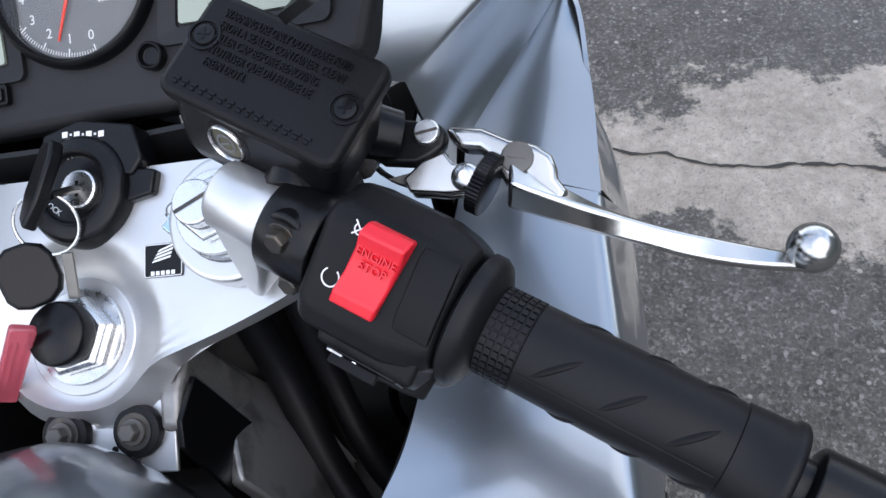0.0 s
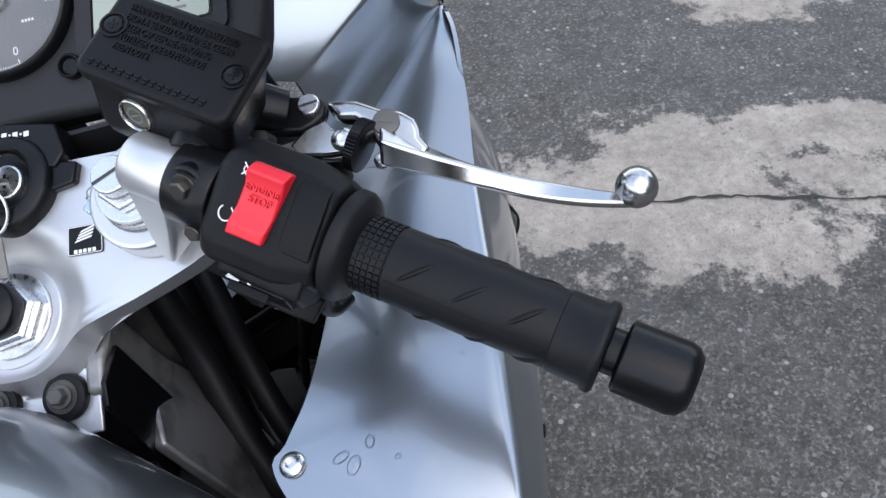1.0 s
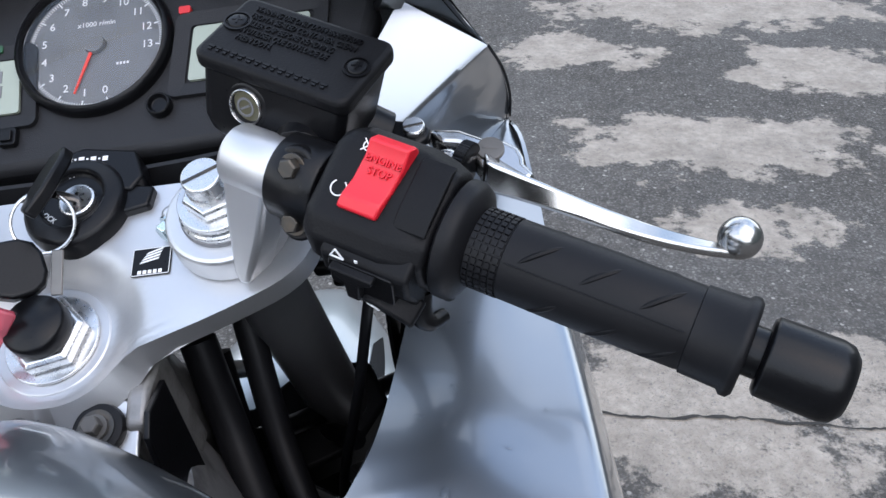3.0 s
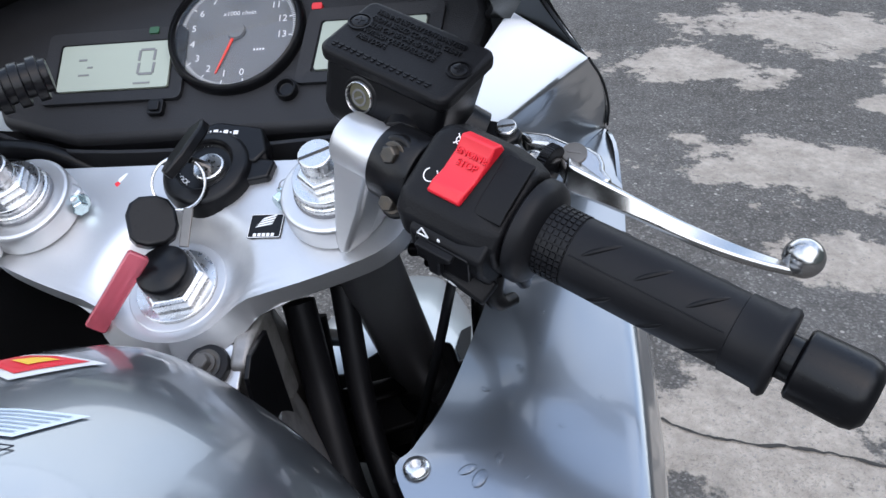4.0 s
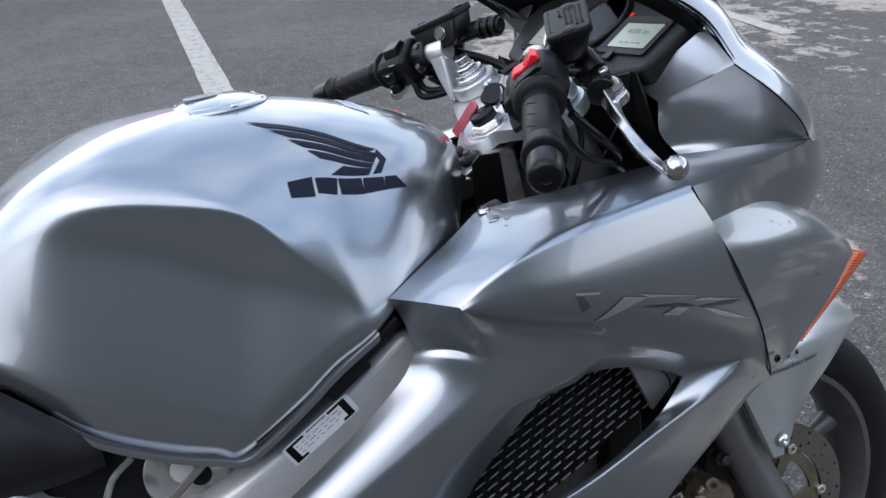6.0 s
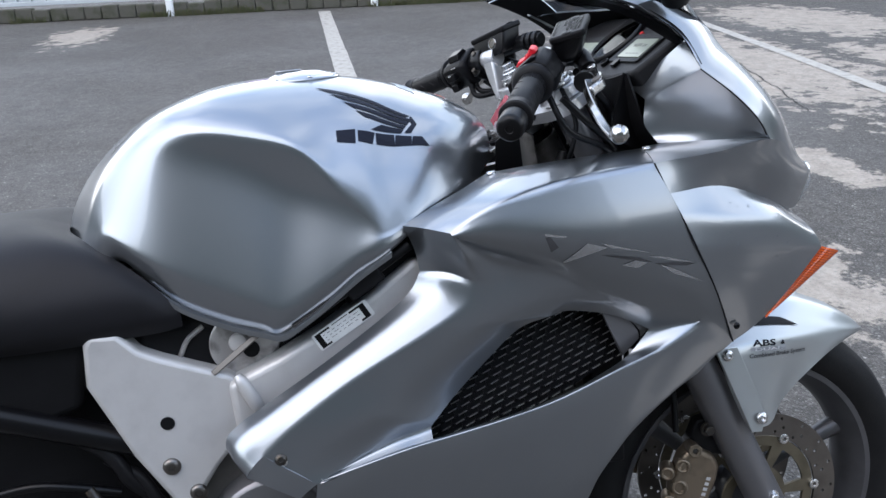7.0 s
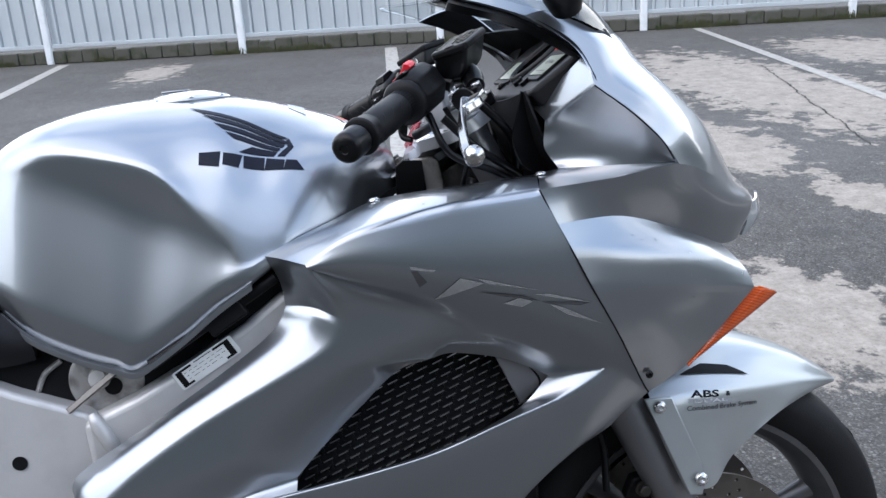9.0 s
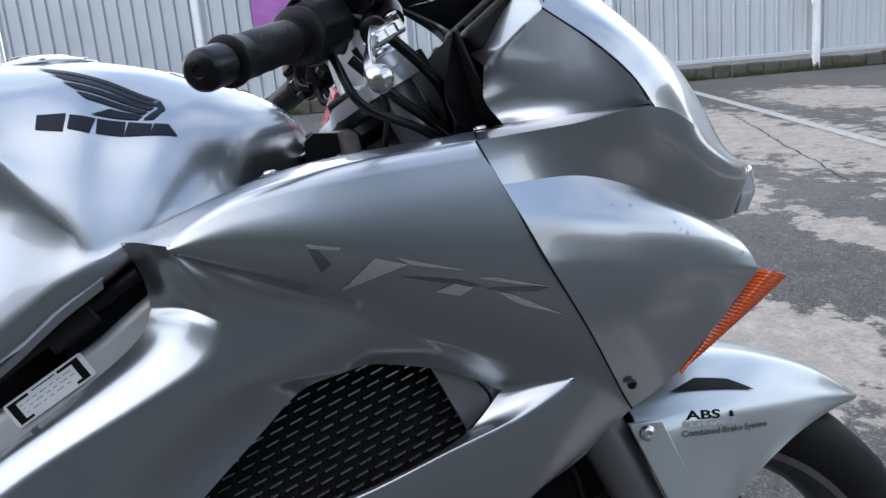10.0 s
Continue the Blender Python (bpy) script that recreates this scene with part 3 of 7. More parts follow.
def grid_faces(bm, g, sx=1):
    vs = [[bm.verts.new((p[0] * sx, p[1], p[2])) for p in row] for row in g]
    for a, b in zip(vs, vs[1:]):
        for k in range(len(a) - 1):
            q = (a[k], a[k + 1], b[k + 1], b[k])
            if len({tuple(round(c, 6) for c in v.co) for v in q}) >= 3:
                bm.faces.new(q)


def loft(bm, curves, n, sx=1):
    """A sheet through curves of equal length, n steps to each span."""
    grid_faces(bm, spline(np.asarray(curves, float), n), sx)


def settle_sheet(bm, out, rounds=2):
    """Joins the patches, softens their creases and turns them to face out."""
    bmesh.ops.remove_doubles(bm, verts=bm.verts, dist=3e-5)
    bmesh.ops.dissolve_degenerate(bm, edges=bm.edges, dist=1e-6)
    bmesh.ops.recalc_face_normals(bm, faces=bm.faces)
    bm.normal_update()
    total = Vector()
    for f in bm.faces:
        total += f.normal * f.calc_area()
    if total.dot(Vector(out)) < 0:
        bmesh.ops.reverse_faces(bm, faces=bm.faces)
    inner = [v for v in bm.verts if not v.is_boundary]
    for _ in range(rounds):
        bmesh.ops.smooth_vert(bm, verts=inner, factor=0.5, use_axis_x=True, use_axis_y=True, use_axis_z=True)
    bm.normal_update()


def panel(name, rows, label="", mat=PAINT, nu=6, nv=6, solid=0.003, rounds=2):
    out = []
    for sx in (1, -1):
        bm = mesh()
        for r, way in rows:
            sheet(bm, r, nu, nv, sx, out=way)
        settle_sheet(bm, (rows[0][1][0] * sx, rows[0][1][1], rows[0][1][2]), rounds)
        if sx > 0:
            TREES[name] = BVHTree.FromBMesh(bm)
        out.append(part(name, bm, mat, bike, label, solid=solid, sharp=50, keep=True, inner=MATT))
    return out


B_NOSE, B_TWO = (0.208, 0.187, 0.854), (0.265, 0.234, 0.851)
A_SEAM = (0.262, 0.492, 0.908)
SEAM = [A_SEAM, (0.269, 0.508, 0.870), (0.276, 0.524, 0.835), (0.278, 0.540, 0.800), (0.266, 0.573, 0.737), (0.242, 0.606, 0.670), (0.230, 0.618, 0.650)]
FIN_TIP = (0.246, 0.571, 0.691)
FOLD_END = (0.251, 0.365, 0.784)
edge_top = resample([B_TWO, (0.268, 0.272, 0.874), (0.2685, 0.312, 0.888), (0.2665, 0.392, 0.901), A_SEAM], 83)
fold_left = resample([B_TWO, (0.259, 0.258, 0.834), (0.254, 0.286, 0.820), (0.2515, 0.332, 0.799), FOLD_END], 31)
fold_right = resample([FOLD_END, (0.2500, 0.409, 0.758), (0.249, 0.455, 0.737), (0.247, 0.503, 0.715), FIN_TIP], 41)
fold_last = resample([FIN_TIP, (0.240, 0.592, 0.672), SEAM[-1]], 13)
edge_low = np.concatenate([fold_left, fold_right[1:], fold_last[1:]])
swell = resample([(0.268, 0.236, 0.848), (0.2755, 0.282, 0.850), (0.2795, 0.330, 0.846), (0.2800, 0.410, 0.838), (0.276, 0.524, 0.835)], 83)
lower = resample([(0.265, 0.242, 0.843), (0.2685, 0.300, 0.824), (0.2710, 0.352, 0.810), (0.2715, 0.440, 0.788), (0.266, 0.573, 0.737)], 83)
arc = resample([FOLD_END, (0.2500, 0.376, 0.766), (0.2460, 0.376, 0.748), (0.234, 0.361, 0.722)], 15)
mesh_left = resample([(0.234, 0.361, 0.722), (0.227, 0.322, 0.709), (0.222, 0.280, 0.672), (0.226, 0.234, 0.632), (0.238, 0.198, 0.600)], 35)
mesh_right = resample([(0.234, 0.361, 0.722), (0.228, 0.388, 0.724), (0.224, 0.442, 0.711), (0.226, 0.480, 0.694), (0.229, 0.498, 0.684)], 29)
scoop = resample([(0.238, 0.198, 0.600), (0.246, 0.148, 0.594), (0.255, 0.093, 0.577), (0.264, 0.049, 0.561)], 19)
leg_crease = [B_TWO, (0.258, 0.248, 0.826), (0.248, 0.260, 0.803), (0.243, 0.266, 0.781), (0.2440, 0.252, 0.755), (0.2480, 0.205, 0.728), (0.2520, 0.103, 0.680), (0.257, 0.036, 0.641), (0.260, -0.010, 0.606)]
neck_edge, leg_edge = resample(leg_crease[:4], 33), resample(leg_crease[3:], 65)
fin_out = resample([FIN_TIP, (0.250, 0.512, 0.666), (0.254, 0.449, 0.647), (0.260, 0.367, 0.621), (0.264, 0.292, 0.607), (0.265, 0.233, 0.598), (0.2655, 0.175, 0.590), (0.266, 0.111, 0.577), (0.264, 0.049, 0.561)], 92)
fin_in = resample([(0.229, 0.498, 0.684), (0.233, 0.466, 0.654), (0.240, 0.424, 0.636), (0.247, 0.375, 0.621), (0.252, 0.299, 0.605), (0.252, 0.224, 0.594), (0.252, 0.183, 0.587), (0.256, 0.146, 0.583), (0.260, 0.098, 0.573), (0.264, 0.049, 0.561)], 92)
LEG_REAR = [[(0.218, -0.030, 0.637), (0.242, -0.018, 0.632), (0.260, -0.010, 0.606)], [(0.222, -0.050, 0.622), (0.244, -0.036, 0.616), (0.260, -0.024, 0.594)], [(0.221, -0.054, 0.604), (0.242, -0.046, 0.598), (0.256, -0.032, 0.580)], [(0.205, -0.046, 0.588), (0.224, -0.040, 0.580), (0.238, -0.028, 0.566)]]
leg_ridge = resample([(0.207, 0.204, 0.794), (0.206, 0.190, 0.770), (0.209, 0.150, 0.740), (0.214, 0.070, 0.692), (0.218, -0.030, 0.637)], 65)
belly_rows = [
    [(0.228, 0.606, 0.640), (0.243, 0.560, 0.650), (0.247, 0.505, 0.632), (0.252, 0.450, 0.612), (0.260, 0.340, 0.578), (0.263, 0.245, 0.562), (0.263, 0.180, 0.557), (0.263, 0.090, 0.540), (0.260, 0.045, 0.527)],
    [(0.226, 0.592, 0.630), (0.238, 0.530, 0.598), (0.240, 0.475, 0.560), (0.241, 0.425, 0.515), (0.248, 0.335, 0.480), (0.250, 0.250, 0.470), (0.250, 0.180, 0.465), (0.249, 0.100, 0.465), (0.246, 0.045, 0.470)],
    [(0.225, 0.570, 0.610), (0.233, 0.490, 0.566), (0.232, 0.432, 0.503), (0.228, 0.392, 0.435), (0.222, 0.320, 0.380), (0.218, 0.250, 0.360), (0.218, 0.180, 0.355), (0.217, 0.110, 0.370), (0.215, 0.060, 0.400)],
]


def fairing_mesh(bm, sx):
    # flange along the cockpit
    grid_in = [B_NOSE, (0.193, 0.222, 0.868), (0.168, 0.272, 0.884), (0.143, 0.314, 0.897), (0.1505, 0.330, 0.900), (0.166, 0.372, 0.906), (0.187, 0.505, 0.916)]
    inner = resample(grid_in, 83)
    middle = (inner + edge_top) / 2 + np.array([0, 0, 0.0045])
    middle[0] += np.array([0.001, -0.004, -0.002])
    loft(bm, [inner, middle, edge_top], 10, sx)
    # neck below the flange's nose
    nose = spline(np.array([B_NOSE, tuple(middle[0]), B_TWO]), 6)
    throat = spline(np.array([(0.203, 0.200, 0.822), (0.232, 0.224, 0.817), (0.248, 0.260, 0.803)]), 6)
    ankle = spline(np.array([tuple(leg_ridge[0]), (0.224, 0.238, 0.792), (0.243, 0.266, 0.781)]), 6)
    g = spline(np.array([nose, throat, ankle]), 16)
    g[:, -1] = neck_edge
    grid_faces(bm, g, sx)
    # side, trough and duct rim
    loft(bm, [edge_top, swell, lower, edge_low], 10, sx)
    right_edge = np.concatenate([fold_left, arc[1:], mesh_left[1:], scoop[1:]])
    left_edge = np.concatenate([neck_edge, leg_edge[1:]])
    k = np.linspace(0, 1, len(right_edge))[:, None]
    hollow = np.where(k < 0.42, -0.006 * np.sin(np.pi * k / 0.42), 0.010 * np.sin(np.pi * (k - 0.42) / 0.58))
    centre = (left_edge + right_edge) / 2 + hollow * np.array([1, 0, 0.25])
    loft(bm, [left_edge, centre, right_edge], 12, sx)
    top, low = fold_right, np.concatenate([mesh_right, np.linspace(mesh_right[-1], FIN_TIP, 13)[1:]])
    u = np.linspace(0, 1, len(top))[:, None]
    strip = []
    for s, a in zip(np.linspace(0, 1, 15), arc):
        strip.append(top * (1 - s) + low * s + (a - (arc[0] * (1 - s) + arc[-1] * s)) * (1 - u) ** 2)
    grid_faces(bm, strip, sx)
    # fin below the duct, with the scoop at its rear
    rim = (fin_out + fin_in) / 2 + np.array([0, 0, 0.0015])
    rim[-1] = fin_out[-1]
    rim[0] = (fin_out[0] + fin_in[0]) / 2
    loft(bm, [fin_out, rim, fin_in], 6, sx)
    a, b = resample(scoop[::-1], 24), resample(fin_in[::-1][:30], 24)
    loft(bm, [a, (a + b) / 2 - np.array([0.004, 0, 0.0]), b], 3, sx)
    # leg over the frame
    mid = (leg_ridge + leg_edge) / 2 + np.array([0.004, 0, 0.007])
    mid[0] = (0.224, 0.238, 0.792)
    mid[-1] = LEG_REAR[0][1]
    across = np.swapaxes(spline(np.array([leg_ridge, mid, leg_edge]), 6), 0, 1)
    grid_faces(bm, across, sx)
    rear = np.array([spline(np.array(r), 6) for r in LEG_REAR])
    grid_faces(bm, spline(rear, 4), sx)
    toe = np.array([LEG_REAR[0][2], LEG_REAR[1][2], LEG_REAR[2][2]])
    heel = np.array([(0.264, 0.049, 0.561), (0.265, 0.036, 0.553), (0.264, 0.026, 0.545)])
    loft(bm, [toe, (toe + heel) / 2 + np.array([0.003, 0, 0.001]), heel], 5, sx)
    # below the fin
    first = np.concatenate([fold_last[::-1], fin_out[1:]])
    loft(bm, [first] + [resample(r, len(first)) for r in belly_rows], 8, sx)


for sx in (1, -1):
    bm = mesh()
    fairing_mesh(bm, sx)
    settle_sheet(bm, (sx, 0, 0.2), 2)
    # softly rolled edges: the fin's tip and rim, the duct's upper corner
    tip, corner = Vector((sx * FIN_TIP[0], *FIN_TIP[1:])), Vector((sx * FOLD_END[0], *FOLD_END[1:]))
    soft = [v for v in bm.verts if not v.is_boundary and ((v.co - tip).length < 0.075 or (v.co - corner).length < 0.05)]
    for _ in range(9):
        bmesh.ops.smooth_vert(bm, verts=soft, factor=0.5, use_axis_x=True, use_axis_y=True, use_axis_z=True)
    bm.normal_update()
    if sx > 0:
        TREES["side_fairing"] = BVHTree.FromBMesh(bm)
    part("side_fairing", bm, PAINT, bike, "silver side fairing around radiator duct", solid=0.003, sharp=60, keep=True, inner=MATT)
TREES["cockpit_side_panel"] = TREES["side_fairing"]

F_B, F_C, T_R = (0.191, 0.568, 1.048), (0.240, 0.565, 1.014), (0.251, 0.654, 0.921)
brow_line = [F_C, (0.214, 0.600, 1.027), (0.125, 0.655, 1.036), (0.0, 0.684, 1.040)]
nose_line = [T_R, (0.196, 0.720, 0.896), (0.115, 0.783, 0.872), (0.0, 0.822, 0.878)]
cowl_front = [
    brow_line,
    [(0.249, 0.602, 0.984), (0.221, 0.642, 0.992), (0.125, 0.699, 0.996), (0.0, 0.730, 0.999)],
    [(0.2535, 0.634, 0.951), (0.215, 0.684, 0.950), (0.120, 0.742, 0.950), (0.0, 0.775, 0.954)],
    nose_line,
]
cowl_side = [
    [A_SEAM, (0.261, 0.575, 0.9135), *nose_line],
    [(0.266, 0.500, 0.890), (0.255, 0.582, 0.893), (0.238, 0.666, 0.884), (0.178, 0.744, 0.852), (0.105, 0.812, 0.845), (0.0, 0.846, 0.848)],
    [(0.2695, 0.508, 0.870), (0.247, 0.588, 0.868), (0.213, 0.672, 0.838), (0.160, 0.742, 0.806), (0.105, 0.793, 0.803), (0.0, 0.825, 0.800)],
]
cowl_brow = [
    brow_line,
    [(0.216, 0.551, 1.056), (0.198, 0.582, 1.066), (0.118, 0.626, 1.074), (0.0, 0.652, 1.077)],
    [(0.206, 0.499, 1.095), (0.190, 0.535, 1.100), (0.105, 0.572, 1.098), (0.0, 0.595, 1.098)],
]
cowl_tail = [
    [(0.206, 0.499, 1.095), (0.200, 0.517, 1.099), (0.190, 0.535, 1.100)],
    [(0.199, 0.455, 1.111), (0.193, 0.482, 1.119), (0.182, 0.507, 1.122)],
    [(0.190, 0.418, 1.122), (0.184, 0.447, 1.133), (0.172, 0.476, 1.140)],
]
ledge = [
    [(0.187, 0.505, 0.916), (0.225, 0.500, 0.916), A_SEAM],
    [(0.194, 0.540, 0.921), (0.228, 0.562, 0.919), (0.261, 0.575, 0.9135)],
    [(0.236, 0.628, 0.9235), (0.246, 0.622, 0.921), (0.256, 0.628, 0.9165)],
    [(0.249, 0.651, 0.923), (0.250, 0.652, 0.922), T_R],
]
cowl_top = [
    [F_B, (0.218, 0.568, 1.032), F_C],
    [(0.202, 0.538, 1.070), (0.210, 0.544, 1.066), (0.216, 0.551, 1.056)],
    [(0.200, 0.486, 1.098), (0.203, 0.492, 1.097), (0.206, 0.499, 1.095)],
]
shoulder_front = [
    [(0.2695, 0.508, 0.870), (0.273, 0.516, 0.852), (0.276, 0.524, 0.835), (0.278, 0.540, 0.800)],
    [(0.247, 0.588, 0.868), (0.258, 0.591, 0.848), (0.268, 0.597, 0.826), (0.267, 0.613, 0.790)],
    [(0.213, 0.672, 0.838), (0.236, 0.671, 0.826), (0.247, 0.674, 0.808), (0.244, 0.690, 0.773)],
    [(0.160, 0.742, 0.806), (0.190, 0.750, 0.790), (0.203, 0.757, 0.775), (0.210, 0.761, 0.760)],
]
shoulder_low = [
    [(0.278, 0.540, 0.800), (0.267, 0.613, 0.790), (0.244, 0.690, 0.773), (0.210, 0.761, 0.760)],
    [(0.266, 0.573, 0.737), (0.258, 0.621, 0.738), (0.242, 0.668, 0.733), (0.222, 0.716, 0.722)],
    [(0.230, 0.618, 0.650), (0.230, 0.637, 0.660), (0.228, 0.652, 0.668), (0.224, 0.668, 0.676)],
]
F_A, F_E, T_L = (0.139, 0.517, 0.991), (0.169, 0.524, 0.9765), (0.190, 0.532, 0.921)
bright_facet, inner_side = [], []
for s in np.linspace(0, 1, 5):
    a, b = np.array(F_B) * (1 - s) + np.array(F_A) * s, np.array(F_C) * (1 - s) + np.array(F_E) * s
    bright_facet.append([tuple(a * (1 - k) + b * k) for k in np.linspace(0, 1, 4)])
rim_line = resample([F_C, (0.2475, 0.602, 0.982), (0.2515, 0.634, 0.950), (0.2495, 0.651, 0.924)], 7)
inner_line = resample([F_E, (0.174, 0.520, 0.946), (0.180, 0.528, 0.930), T_L], 7)
for s in np.linspace(0, 1, 5):
    row = []
    for k, (a, b) in enumerate(zip(rim_line, inner_line)):
        q = a * (1 - s) + b * s - np.array([0.8, -0.6, 0]) * 0.005 * math.sin(math.pi * s) * math.sin(math.pi * (k / 6) ** 0.8)
        row.append(tuple(q))
    inner_side.append(row)
SIDE, AHEAD, UP = (1, 0, 0.2), (0.6, 0.8, 0.3), (0, -0.1, 1)
bm = mesh()
for sx in (1, -1):
    for r, way in ((cowl_side, AHEAD), (cowl_front, AHEAD), (cowl_brow, (0.5, 0.5, 0.8)), (cowl_tail, (0.3, 0.3, 0.9)), (ledge, UP), (cowl_top, (0, -0.5, 0.6))):
        sheet(bm, r, 6, 6, sx, out=way)
settle_sheet(bm, (0, 0.8, 0.4), 2)
part("upper_cowl", bm, PAINT, bike, "silver upper cowl", solid=0.003, sharp=55, keep=True, inner=MATT)
panel("cowl_shoulder", [(shoulder_front, AHEAD), (shoulder_low, SIDE)], "silver cowl shoulder above turn signal")
panel("cowl_inner_panel", [(bright_facet, (0.2, -0.5, 0.7)), (inner_side, (0.7, -0.6, 0))], "silver inner panel beside instruments", rounds=1)
# dark gap between the inner panel and the cowl's rim
for sx in (1, -1):
    bm = mesh()
    tube(bm, [(sx * (x + 0.0003), y - 0.0008, z) for x, y, z in (F_C, (0.2485, 0.602, 0.983), (0.2525, 0.634, 0.9505), (0.2515, 0.649, 0.927))], 0.0009, 8)
    part("panel_gap", bm, MATT, bike)

# seams between the panels, dark gaps
for sx in (1, -1):
    bm = mesh()
    tube(bm, [(sx * (x + 0.0002), y, z) for x, y, z in SEAM], 0.0010, 8)
    part("panel_gap", bm, MATT, bike)

# turn signals
SIG_A, SIG_B = Vector((0.208, 0.763, 0.759)), Vector((0.224, 0.669, 0.676))
for sx in (1, -1):
    bm = mesh()
    rows = []
    for k in np.linspace(0, 1, 8):
        a = SIG_A.lerp(SIG_B, k)
        w = 0.030 * (1 - k) ** 0.75 + 0.003
        rows.append([a + Vector((-0.001, 0, 0)), a + Vector((0.001, 0.4 * w, -0.12 * w)), a + Vector((-0.004, 0.85 * w, -0.30 * w)), a + Vector((-0.014, 1.0 * w, -0.42 * w)), a + Vector((-0.040, 0.8 * w, -0.42 * w))])
    sheet(bm, rows, 4, 5, sx)
    lens = part("turn_signal", bm, AMBER, bike, "ribbed amber turn signal lens", solid=0.004)
    for k in np.linspace(0.03, 0.96, 30):
        a = SIG_A.lerp(SIG_B, k)
        w = 0.030 * (1 - k) ** 0.75 + 0.003
        bm = mesh()
        tube(bm, [(sx * (a.x + dx), a.y + dy, a.z + dz) for dx, dy, dz in ((0.0, 0.001, 0), (0.0012, 0.4 * w, -0.12 * w), (-0.0038, 0.85 * w, -0.30 * w))], 0.0006, 6, 3)
        part("lens_rib", bm, AMBER_DEEP, lens)

# nose, headlight
for sx in (1, -1):
    bm = mesh()
    sheet(bm, [[(0.112, 0.800, 0.842), (0.085, 0.826, 0.846), (0.050, 0.843, 0.850)], [(0.110, 0.800, 0.820), (0.085, 0.828, 0.822), (0.048, 0.849, 0.826)], [(0.108, 0.794, 0.802), (0.082, 0.820, 0.802), (0.045, 0.842, 0.802)]], 4, 4, sx)
    part("headlight_lens", bm, HEADLAMP, bike, "clear headlight lens corner", solid=0.003)

# steering frame: x right, y ahead along the top clamp, z along the fork
STEER = Matrix(((1, 0, 0, 0), (0, 0.9026, -0.4305, 0.395), (0, 0.4305, 0.9026, 0.962), (0, 0, 0, 1)))
FORK_X, FORK_Y = 0.098, 0.047


def steer(x, y, z):
    return STEER @ Vector((x, y, z))


# forks
for sx in (1, -1):
    m = STEER @ pose(sx * FORK_X, FORK_Y, 0)
    bm = mesh()
    lathe(bm, m, [(0.0, -0.80), (0.027, -0.80), (0.029, -0.76), (0.0285, -0.42), (0.030, -0.40), (0.030, -0.385), (0.0215, -0.384), (0.0215, 0.02), (0, 0.02)], 32)
    leg = part("fork_leg", bm, FORK, bike, "grey fork leg", bevel=0.001)



# ---- top clamp, bars and controls ----
def mirror(sx):
    return Matrix.Diagonal((sx, 1, 1, 1))


def clamp_height(x, y):
    """The top clamp dips towards the steering stem."""
    k = min(max((math.hypot(x - 0.005, y) - 0.030) / 0.022, 0), 1)
    return -0.013 * (1 - k * k * (3 - 2 * k))


bm = mesh()
stations = [(-0.036, 0.004), (-0.0355, 0.010), (-0.033, 0.019), (-0.028, 0.028), (-0.020, 0.037), (-0.014, 0.050), (-0.004, 0.079), (0.006, 0.104), (0.014, 0.120), (0.024, 0.131), (0.036, 0.1365), (0.048, 0.137), (0.060, 0.133), (0.070, 0.125), (0.077, 0.114), (0.081, 0.100)]
grid = []
for y, w in [tuple(r) for r in spline(np.array(stations), 2)]:
    grid.append([bm.verts.new(steer(0.004 + w * u, y, clamp_height(0.004 + w * u, y))) for u in np.linspace(-1, 1, 61)])
for a, b in zip(grid, grid[1:]):
    for k in range(60):
        bm.faces.new((a[k], a[k + 1], b[k + 1], b[k]))
bm.normal_update()
clamp = part("top_clamp", bm, ALLOY, bike, "silver alloy top fork clamp", solid=0.015, bevel=0.005, segs=4, sharp=50, keep=True)
STEM = STEER @ pose(0.003, 0.001, -0.0128)
bm = mesh()
lathe(bm, STEM, [(0.0, -0.05), (0.029, -0.05), (0.030, -0.02), (0.030, 0.0004), (0.0, 0.0005)], 48)
part("stem_boss", bm, ALLOY, clamp, bevel=0.001)
bm = mesh()
lathe(bm, STEM, [(0, 0.0006), (0.0245, 0.0006), (0.0245, 0.0026), (0, 0.0028)], 40)
part("stem_washer", bm, STEEL, clamp, bevel=0.0006)
bm = mesh()
lathe(bm, STEM @ pose(0, 0, 0, 0, 0, 12), [(0, 0.0028), (0.0195, 0.0028), (0.0205, 0.004), (0.0205, 0.0095), (0.018, 0.0115), (0, 0.0115)], 6)
part("stem_nut", bm, STEEL, clamp, "plated hexagon stem nut", sharp=20, bevel=0.0006)
bm = mesh()
lathe(bm, STEM, [(0, 0.0116), (0.0155, 0.0116), (0.0162, 0.014), (0.0158, 0.0205), (0.0145, 0.0225), (0, 0.0228)], 40)
part("stem_cap", bm, BLACK, clamp, "round black plastic stem cap", sharp=60)
bm = mesh()
slab(bm, STEER @ pose(0.056, 0.033, 0, 0, 0, 0), rounded(0.0205, 0.0165, 0.0012), 0.0002, 0.0010)
part("emblem_plate", bm, BLACK, clamp, "small black emblem plate with pale border", bevel=0.0002)
bm = mesh()
for k in range(4):
    slab(bm, STEER @ pose(0.056, 0.0335, 0), [(-0.006 + 0.0010 * k, -0.0016 + 0.0017 * k), (0.0038 + 0.0006 * k, 0.0005 + 0.0019 * k), (0.0042 + 0.0006 * k, 0.0016 + 0.0019 * k), (-0.0048 + 0.0010 * k, -0.0004 + 0.0017 * k)], 0.0011, 0.0013)
for k in range(5):
    block(bm, STEER @ pose(0.0505 + 0.0027 * k, 0.0268, 0.0012), 0.0018, 0.002, 0.0003)
part("emblem_mark", bm, WHITE, clamp)
bm = mesh()
o = rounded(0.0196, 0.0156, 0.001)
